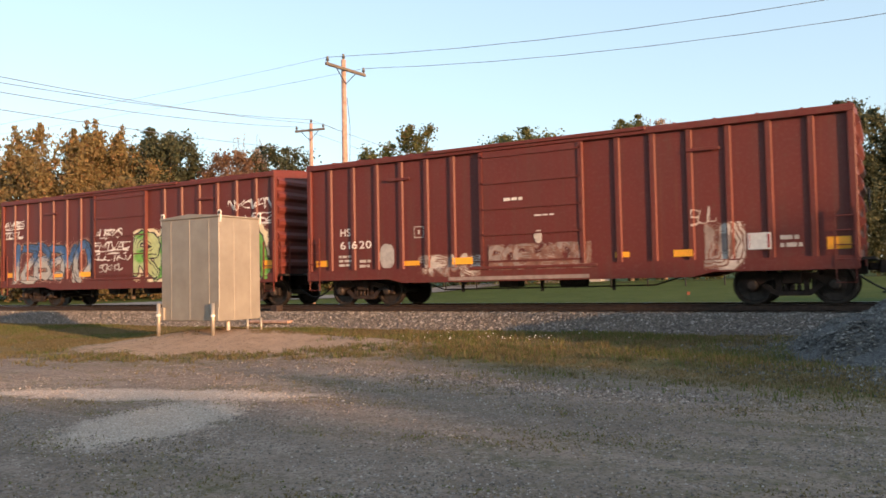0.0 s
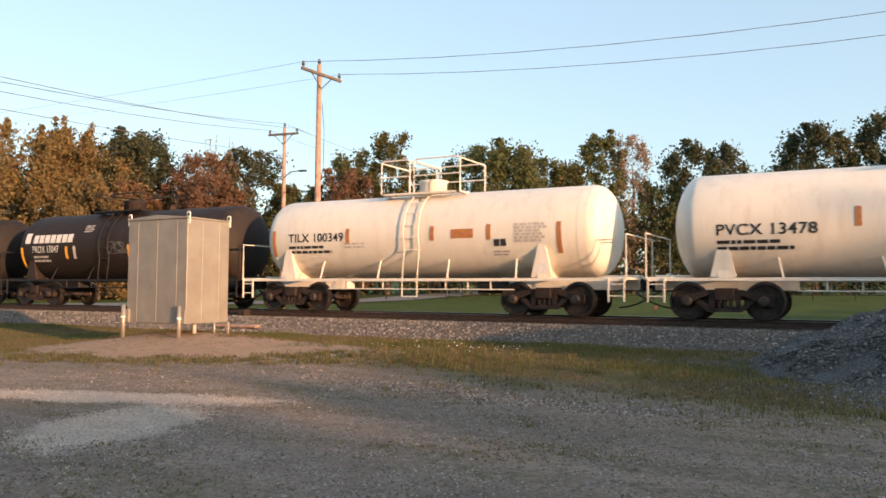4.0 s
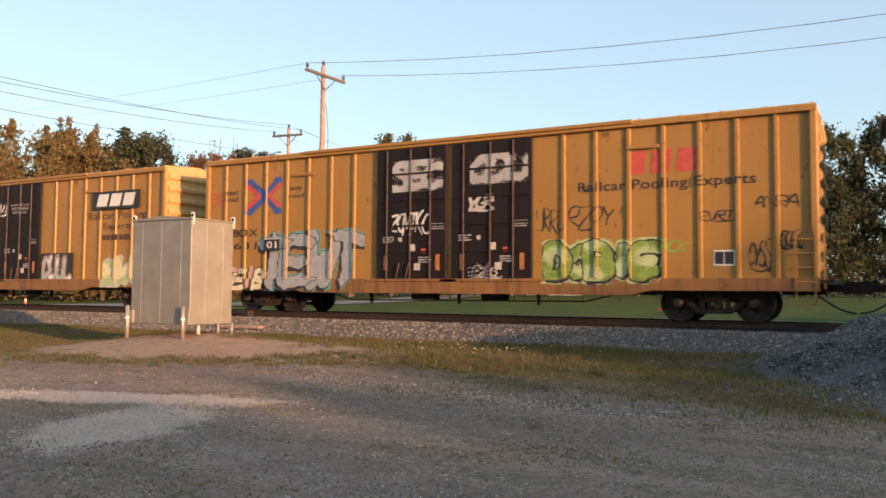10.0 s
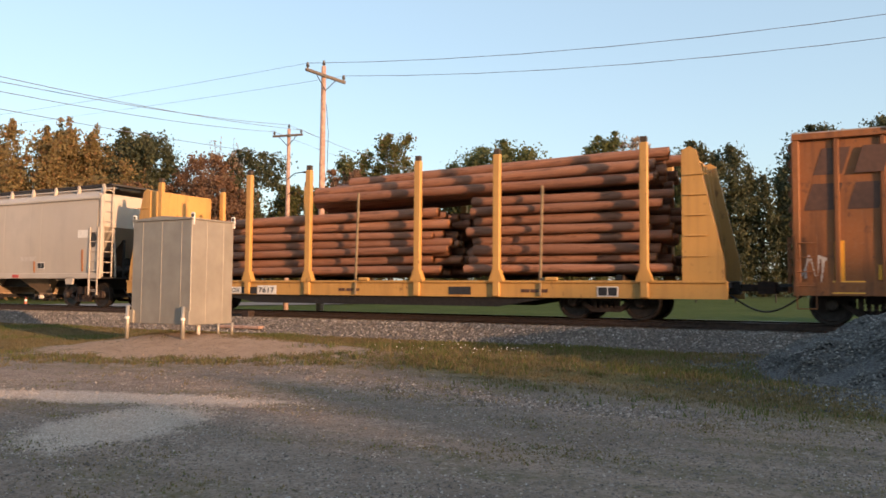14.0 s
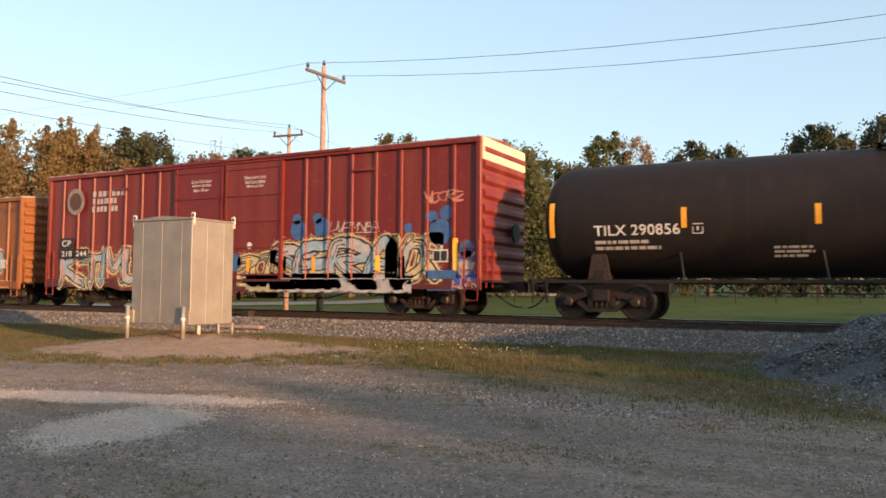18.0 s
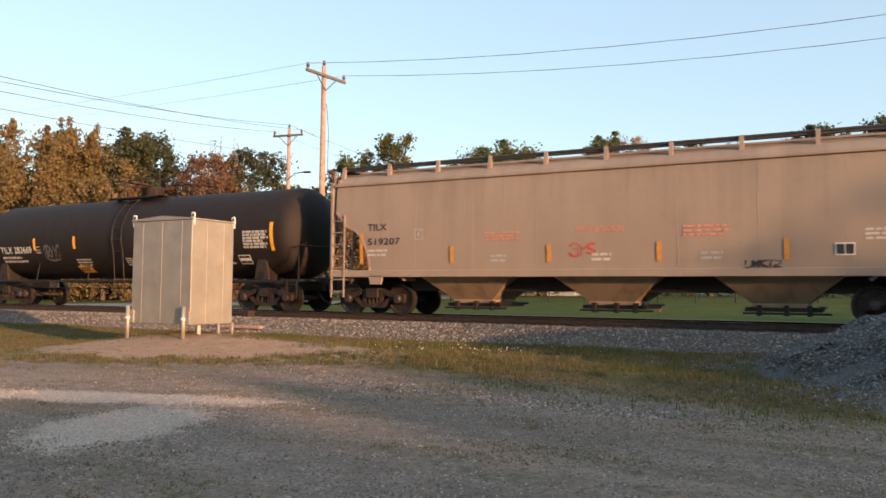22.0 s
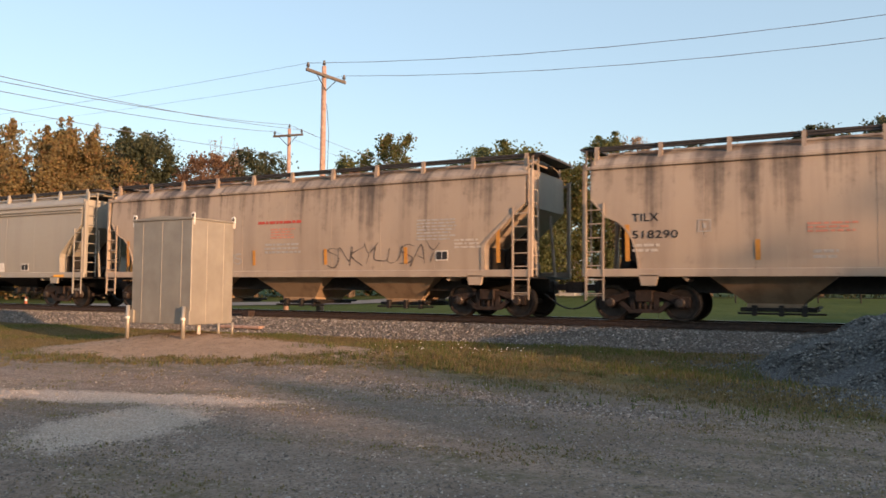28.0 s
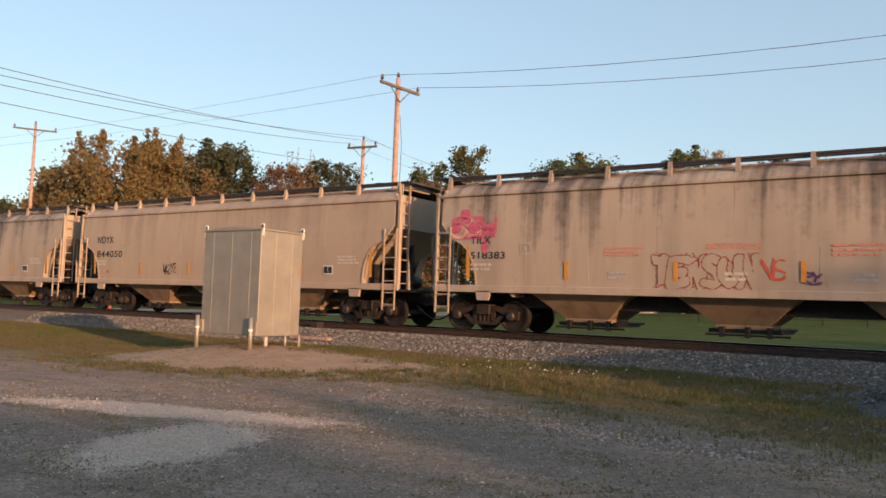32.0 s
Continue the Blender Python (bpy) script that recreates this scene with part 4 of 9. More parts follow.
    # tufts along the foot of the mound
    for _ in range(190):
        u = rng.uniform(-4.4, 6.6)
        v = rng.choice((-1.5, -1.25, -0.7)) * (1 - 0.05 * max(0, u)) + 0.25 * rng.gauss(0, 1)
        if v > -1.0 and u < 1.5:
            continue
        cx, cy = -12.0 + u * 0.943 - v * 0.333, -8.75 + u * 0.333 + v * 0.943
        for _ in range(12):
            x, y = cx + rng.gauss(0, 0.2), cy + rng.gauss(0, 0.1)
            (dry if rng.random() < 0.6 else green).append((x, y, ground_z(x, y) - 0.004, rng.uniform(0.03, 0.11), 5))
    for _ in range(150):
        cx, cy = rng.uniform(-10.5, 1.5), rng.uniform(-8.6, -4.0)
        if ((cx - 5.2) / 6.4) ** 2 + ((cy + 6.15) / 4.2) ** 2 < 1.0:
            continue
        for _ in range(14):
            x, y = cx + rng.gauss(0, 0.16), cy + rng.gauss(0, 0.12)
            (dry if rng.random() < 0.4 else green).append((x, y, ground_z(x, y) - 0.004, rng.uniform(0.06, 0.2), 3))
    # lush tufts on the heap side of the ballast and on the lawn's edge
    for _ in range(5200):
        x, y = rng.uniform(-34, 3), 3.4 + abs(rng.gauss(0, 1.6))
        green.append((x, y, ground_z(x, y) - 0.01, rng.uniform(0.1, 0.3), 4))
    blades("dry_grass", "dry yellow-brown grass along the edge of the lot", GRASS_BLADE, dry, 14)
    blades("green_grass", "rough green grass between lot and track", GRASS_GREEN, green, 15)
    pl = []
    for _ in range(42):
        x, y = rng.gauss(-7.5, 1.0), rng.gauss(-5.6, 0.6)
        pl.append((x, y, ground_z(x, y) + rng.uniform(0.06, 0.16), 0.018))
    stones("wild_flowers", "small white wild flowers in the grass", "flowers", WHITE, pl, 18)


scatter()


# ---- a side road, wire fence, marker and house beyond the lawn ----
def build_road():
    way = [(-150, -52), (-120, -30), (-92, -8), (-74, 5), (-58, 15.6), (-46, 22.5), (-36, 28), (-33.5, 32), (-33, 40), (-34, 58)]
    verts, faces = [], []
    dense = []
    for (ax, ay), (bx, by) in zip(way, way[1:]):
        for i in range(8):
            dense.append((ax + (bx - ax) * i / 8, ay + (by - ay) * i / 8))
    for i, (x, y) in enumerate(dense):
        j = min(i + 1, len(dense) - 1)
        dx, dy = dense[j][0] - dense[max(j - 1, 0)][0], dense[j][1] - dense[max(j - 1, 0)][1]
        n = math.hypot(dx, dy)
        for k in (-2.6, -1.3, 0.0, 1.3, 2.6):
            qx, qy = x - dy / n * k, y + dx / n * k
            verts.append((qx, qy, ground_z(qx, qy) + 0.06 if abs(qy) > 3.2 else -0.02))
    for i in range(len(dense) - 1):
        for k in range(4):
            faces.append((i * 5 + k + 1, i * 5 + k, i * 5 + k + 5, i * 5 + k + 6))
    ob = from_arrays("road", verts, faces, [ROAD])
    tagged(ob, "grey asphalt side road behind the track", "road", kind="structure")


build_road()


def build_fence():
    f = thing("wire_fence", "low wire fence on dark posts at the lawn's far edge", "fence")
    pts = [(-34 + i * 2.6, 33 + 0.32 * i + 0.012 * i * i) for i in range(17)]
    first = None
    for x, y in pts:
        if first is None:
            bm = bm_()
            box(bm, -0.04, 0.04, -0.04, 0.04, -0.1, 1.15, 0.01)
            first = part("post", bm, STEEL, f)
            first.location = (x, y, ground_z(x, y))
        else:
            again(first, x, y, ground_z(x, y))
    for h in (0.35, 0.7, 1.05):
        bm = bm_()
        pipe(bm, [(x, y, ground_z(x, y) + h) for x, y in pts], 0.012, 4)
        part("strand", bm, STEEL, f)
    m = thing("marker_flag", "small orange marker flag standing in the lawn", "marker", at=(-9.4, 20.0, ground_z(-9.4, 20.0)))
    bm = bm_()
    rod(bm, (0, 0, -0.05), (0, 0, 0.5), 0.01, 6)
    part("stake", bm, STEEL, m)
    bm = bm_()
    box(bm, 0.0, 0.16, -0.006, 0.006, 0.34, 0.5)
    part("flag", bm, ORANGE_CONE, m)
    for x, y in ((-54.5, 15.2),):
        c = thing("traffic_cone", "orange traffic cone with a pale band beside the road", "cone", "cones by the road", (x, y, ground_z(x, y) + 0.06))
        bm = bm_()
        lathe(bm, [(0.03, 0.16), (0.3, 0.11), (0.7, 0.04)], 12, "z")
        part("cone_body", bm, ORANGE_CONE, c, "", True)
        bm = bm_()
        box(bm, -0.2, 0.2, -0.2, 0.2, 0.0, 0.035, 0.01)
        part("base", bm, ORANGE_CONE, c)
        bm = bm_()
        lathe(bm, [(0.38, 0.102), (0.55, 0.076)], 12, "z")
        part("band", bm, WHITE, c, "pale reflective band", True)


build_fence()


def build_house(x, y, turn, w, d, hw, label, wall):
    g = ground_z(x, y)
    h = thing("house", label, "house", "houses behind the trees", (x, y, g))
    h.rotation_euler = (0, 0, radians(turn))
    bm = bm_()
    prism(bm, [(-w / 2, -0.3), (w / 2, -0.3), (w / 2, hw), (0, hw + w * 0.36), (-w / 2, hw)], 0, d, "y")
    wl = part("wall", bm, wall, h, "pale clapboard walls")
    for k in range(int(hw / 0.24)):
        bm = bm_()
        box(bm, -w / 2 - 0.012, w / 2 + 0.012, -0.02, 0.0, k * 0.24, k * 0.24 + 0.03)
        part("clapboard", bm, wall, wl)
    for s in (-1, 1):
        bm = bm_()
        e, r = s * (w / 2 + 0.35), hw - 0.26
        prism(bm, [(0, hw + w * 0.36 + 0.01), (0, hw + w * 0.36 + 0.16), (e, r + 0.15), (e, r)] if s > 0 else [(0, hw + w * 0.36 + 0.16), (0, hw + w * 0.36 + 0.01), (e, r), (e, r + 0.15)], -0.4, d + 0.4, "y")
        part("roof", bm, SHINGLE, h, "dark grey shingle roof slope")
    for i, (u, z, ww, hh) in enumerate(((-w * 0.28, 0.9, 0.9, 1.4), (w * 0.28, 0.9, 0.9, 1.4), (0, hw + 0.3, 0.8, 1.1))):
        bm = bm_()
        box(bm, u - ww / 2 - 0.1, u + ww / 2 + 0.1, -0.07, -0.02, z - 0.1, z + hh + 0.1, 0.01)
        fr = part("window_frame", bm, WHITE, h)
        bm = bm_()
        box(bm, u - ww / 2, u + ww / 2, -0.085, -0.072, z, z + hh / 2 - 0.03)
        pn = part("pane", bm, PANE, fr)
        bm = bm_()
        box(bm, u - ww / 2, u + ww / 2, -0.085, -0.072, z + hh / 2 + 0.03, z + hh)
        part("pane", bm, PANE, fr)
    bm = bm_()
    box(bm, -0.5, 0.5, -0.07, -0.02, 0, 2.05, 0.01)
    part("door", bm, WALKWAY, h, "dark front door")


build_house(-27.0, 49.0, 12, 6.0, 8.0, 3.2, "white clapboard house with a dark roof among trees", HOUSE_WHITE)


# ---- the metal equipment cabinet on its legs ----
def build_cabinet():
    c = thing("equipment_cabinet", "tall aluminium trackside equipment cabinet on short legs", "cabinet", at=(-12.93, -8.6, 0))
    W, D, z0, z1 = 1.86, 1.28, -0.08, 2.24
    bm = bm_()
    box(bm, -W, 0, 0, D, z0, z1, 0.012)
    part("body", bm, ALUMINIUM, c)
    bm = bm_()
    prism(bm, [(-W - 0.03, z1), (0.03, z1), (0.03, z1 + 0.03), (-W / 2, z1 + 0.1), (-W - 0.03, z1 + 0.03)], -0.03, D + 0.03, "y")
    part("roof", bm, ALUMINIUM, c, "low ridged sheet roof")
    for x in (-W * 0.83, -W * 0.5, -W * 0.17):
        bm = bm_()
        box(bm, x - 0.012, x + 0.012, -0.005, 0.004, z0 + 0.02, z1 - 0.02, 0.004)
        part("seam", bm, ALUMINIUM, c)
    for y in (D * 0.36, D * 0.76):
        bm = bm_()
        box(bm, -0.004, 0.007, y - 0.012, y + 0.012, z0 + 0.02, z1 - 0.02, 0.004)
        part("seam", bm, ALUMINIUM, c)
    for x, y in ((-W + 0.02, 0.02), (0.0, 0.02), (0.0, D - 0.02), (-W + 0.02, D - 0.02)):
        bm = bm_()
        lathe(bm, [(-0.012, 0.055), (0.012, 0.055)], 14, "y")
        moved(bm, Matrix.Translation((x, y, z1 + 0.1)))
        n = len(bm.verts)
        box(bm, x - 0.05, x + 0.05, y - 0.012, y + 0.012, z1 - 0.12, z1 + 0.1)
        e = part("lifting_eye", bm, WHITE, c, "pale lifting lug")
        bm = bm_()
        lathe(bm, [(-0.016, 0.02), (0.016, 0.02)], 10, "y")
        moved(bm, Matrix.Translation((x, y, z1 + 0.1)))
        part("eye_hole", bm, STEEL, e)
    for x, y in ((-W - 0.05, -0.05), (-0.13, -0.07), (0.06, D * 0.62), (0.06, D - 0.05)):
        bm = bm_()
        g = ground_z(x - 12.93, y - 8.6)
        top = 0.32 if y < 0 else z0 + 0.02
        rod(bm, (x, y, g - 0.05), (x, y, top), 0.045 if y < 0 else 0.03, 12)
        leg = part("leg", bm, ALUMINIUM, c, "shiny tubular leg", True)
        if y < 0:
            bm = bm_()
            rod(bm, (x, y, 0.02), (x, y, 0.07), 0.056, 12)
            part("collar", bm, WHITE, leg)
            bm = bm_()
            box(bm, x - 0.02, x + 0.16, y + 0.01, y + 0.06, z0 + 0.01, z0 + 0.3, 0.006)
            part("bracket", bm, ALUMINIUM, leg)
    bm = bm_()
    rod(bm, (-0.25, 0.5, ground_z(-13.2, -8.1) - 0.05), (-0.25, 0.5, z0 + 0.01), 0.045, 10)
    part("conduit", bm, PALEMARK, c, "pale cable conduit", True)


build_cabinet()


# ---- utility poles and wires ----
def build_pole(x, y, h, arm, turn, label, arm_label="wooden crossarm"):
    g = ground_z(x, y)
    p = thing("utility_pole", label, "utility pole", "utility poles", (x, y, g))
    p.rotation_euler = (0, 0, radians(turn))
    bm = bm_()
    lathe(bm, [(-0.2, 0.16), (h * 0.5, 0.128), (h, 0.095)], 14, "z")
    part("pole", bm, POLE_WOOD, p, "", True)
    bm = bm_()
    box(bm, -arm / 2, arm / 2, -0.19, -0.09, h - 0.5, h - 0.38, 0.01)
    a = part("crossarm", bm, ARM_WOOD, p, arm_label)
    tips = []
    for k in (-arm / 2 + 0.1, 0.0, arm / 2 - 0.1):
        bm = bm_()
        z = h - 0.38 if k else h
        yy = -0.14 if k else 0.0
        lathe(bm, [(0, 0.03), (0.06, 0.035), (0.08, 0.075), (0.15, 0.07), (0.17, 0.045), (0.24, 0.05), (0.26, 0.02)], 10, "z")
        moved(bm, Matrix.Translation((k, yy, z)))
        part("insulator", bm, PORCELAIN, a if k else p, "dark insulator")
        tips.append(Matrix.Translation((x, y, g)) @ Matrix.Rotation(radians(turn), 4, "Z") @ Vector((k, yy, z + 0.22)))
    for sgn in (-1, 1):
        bm = bm_()
        rod(bm, (0, -0.12, h - 1.05), (sgn * 0.6, -0.14, h - 0.5), 0.018)
        part("brace", bm, STEEL, p)
    return p, tips


def wire(a, b, sag, r=0.012, n=14, label="thin overhead power cable"):
    bm = bm_()
    a, b = Vector(a), Vector(b)
    pts = []
    for i in range(n + 1):
        u = i / n
        q = a.lerp(b, u)
        q.z -= sag * 4 * u * (1 - u)
        pts.append(q)
    pipe(bm, pts, r, 4)
    return tagged(link("power_cable", bm, WIRE), label, "cable", "overhead cables")


near_pole, tn = build_pole(-20.0, 5.3, 11.0, 2.45, 85, "tall weathered wooden utility pole with a crossarm")
far_pole, tf = build_pole(-29.7, 14.8, 10.95, 2.0, 9, "wooden utility pole with a crossarm and a street light")
end_pole, te = build_pole(-59.4, 11.2, 14.2, 3.0, 60, "reddish wooden utility pole with a crossarm")
bm = bm_()
pipe(bm, [(0, -0.1, 7.9), (0.5, -0.12, 8.25), (1.1, -0.12, 8.3)], 0.03, 6)
sl = part("street_light_arm", bm, STEEL, far_pole)
bm = bm_()
box(bm, 1.05, 1.55, -0.22, -0.02, 8.24, 8.34, 0.03)
part("lamp_head", bm, STEEL, sl)
bm = bm_()
pipe(bm, [(0, -0.1, 7.0), (0.6, -0.12, 7.25), (0.95, -0.12, 6.9)], 0.02, 6)
part("service_drop", bm, STEEL, far_pole)
bm = bm_()
pipe(bm, [(0.14, -0.05, 9.4), (0.24, -0.1, 8.2), (0.2, -0.1, 6.4)], 0.012, 5)
part("ground_wire", bm, STEEL, near_pole)
for tip, right, left in zip(tn, ((24, 4.1, 10.2), (24, 5.3, 10.75), (24, 6.5, 10.2)), ((-66, 4.1, 10.7), (-66, 5.3, 11.1), (-66, 6.5, 11.0))):
    if right[1] != 5.3:
        wire(tip, right, 1.45)
        wire(tip, left, 0.35, 0.007)
for tip, left, right in zip(tf, ((-22.9, -11.3, 6.5), (-22.9, -11.3, 6.75), (-22.9, -11.2, 7.0)), ((-37.6, 52, 12.0), (-37.0, 52, 12.6), (-36.0, 52.5, 12.2))):
    wire(tip, left, 0.3)
    wire(tip, right, 0.6)
wire((-29.7, 14.6, 8.6), (-22.9, -11.2, 6.0), 0.15)

# ---- trees ----
LEAF = {
    "green": leafy("green_leaves", (0.09, 0.112, 0.05), (0.135, 0.15, 0.062), (0.19, 0.17, 0.08)),
    "dark": leafy("dark_green_leaves", (0.06, 0.073, 0.045), (0.095, 0.107, 0.06), (0.14, 0.132, 0.074)),
    "gold": leafy("golden_brown_leaves", (0.2, 0.162, 0.075), (0.26, 0.195, 0.09), (0.33, 0.19, 0.095)),
    "rust": leafy("rusty_red_leaves", (0.16, 0.1, 0.065), (0.23, 0.132, 0.082), (0.28, 0.175, 0.11)),
    "pale": leafy("thin_pale_leaves", (0.3, 0.22, 0.17), (0.38, 0.29, 0.22), (0.24, 0.2, 0.12)),
    "mixed": leafy("yellowing_green_leaves", (0.075, 0.085, 0.03), (0.12, 0.125, 0.045), (0.22, 0.14, 0.07)),
}


def build_tree(name, label, x, y, h, spread, leaf, seed, low=0.18, count=5200, size=0.3, clumps=34, peaked=0.0, category="tree", sparse=1.0, plumes=0.0):
    rng = random.Random(seed)
    clumps = int(clumps * 2.0)
    count = int(count * 3.8)
    size *= 0.95
    g = ground_z(x, y)
    t = thing(name, label, category, "trees behind the track", (x, y, g))
    r0 = 0.018 * h + 0.05
    bm = bm_()
    pts = [Vector((0, 0, -0.2))]
    for i in range(1, 6):
        pts.append(Vector((rng.gauss(0, 0.12) * i / 3, rng.gauss(0, 0.12) * i / 3, h * 0.82 * i / 5)))
    for i, (a, b) in enumerate(zip(pts, pts[1:])):
        rod(bm, a, b, r0 * (1 - i / 5.6), 8, r0 * (1 - (i + 1) / 5.6))
    part("trunk", bm, BARK, t, "", True)
    centres, tips = [], []
    bm = bm_()
    for k in range(clumps):
        u = low + (1 - low) * (k + rng.random()) / clumps
        wide = spread * math.sqrt(max(0.06, 1 - ((u - 0.5) / 0.57) ** 2)) * (1 - peaked * u)
        a = k * 2.4 + rng.uniform(-0.5, 0.5)
        q = math.sqrt(rng.uniform(0.15, 1.0))
        c = Vector((wide * q * math.cos(a), wide * q * math.sin(a), h * u * 0.97))
        centres.append((c, max(0.8, spread * rng.uniform(0.2, 0.4) * (0.75 + 0.45 * (1 - u)))))
        if u > 0.6 and rng.random() < 0.6:
            centres.append((c + Vector((rng.gauss(0, 0.3), rng.gauss(0, 0.3), rng.uniform(0.3, 0.9))), spread * rng.uniform(0.09, 0.16)))
        if plumes and u > 0.55 and rng.random() < plumes:
            # upright feathery shoots
            tall = rng.uniform(1.0, 2.3)
            sway = Vector((rng.gauss(0, 0.25), rng.gauss(0, 0.25), 0))
            for j in range(5):
                tips.append((c + sway * (j / 4) + Vector((0, 0, tall * j / 4)), 0.75 - 0.13 * j))
            rod(bm, c, c + sway + Vector((0, 0, tall)), 0.03, 4, 0.008)
        if k % 2 == 0:
            z = max(h * 0.12, c.z - c.xy.length * rng.uniform(0.5, 0.9))
            rod(bm, (0, 0, z), c, r0 * 0.32 * (1.1 - u), 5, 0.012)
    tagged(part("branch_work", bm, BARK, t, "branching bare limbs"), kind="stuff")
    verts, faces = [], []
    for k in range(count):
        pool = tips if tips and rng.random() < 0.22 else centres
        c, r = pool[rng.randrange(len(pool))]
        d = Vector((rng.gauss(0, 1), rng.gauss(0, 1), rng.gauss(0, 1.15)))
        d.normalize()
        p = c + d * r * min(1.1, abs(rng.gauss(0.35, 0.5))) * 1.15
        if p.z > h * (1.16 if pool is tips else 1.02):
            continue
        s = size * rng.uniform(0.45, 1.15) * sparse
        face = d * 0.3 + Vector((rng.gauss(0.1, 0.55), rng.gauss(-0.25, 0.55), rng.gauss(0.1, 0.55)))
        a = face.orthogonal().normalized()
        b = face.cross(a).normalized()
        w = rng.uniform(0, 6.28)
        a, b = a * math.cos(w) + b * math.sin(w), b * math.cos(w) - a * math.sin(w)
        n = len(verts)
        verts += [tuple(p - a * s * 0.5), tuple(p + b * s * 0.34), tuple(p + a * s * 0.5), tuple(p - b * s * 0.34)]
        faces.append((n, n + 1, n + 2, n + 3))
    from_arrays("crown", verts, faces, [LEAF[leaf]], t)
    return t


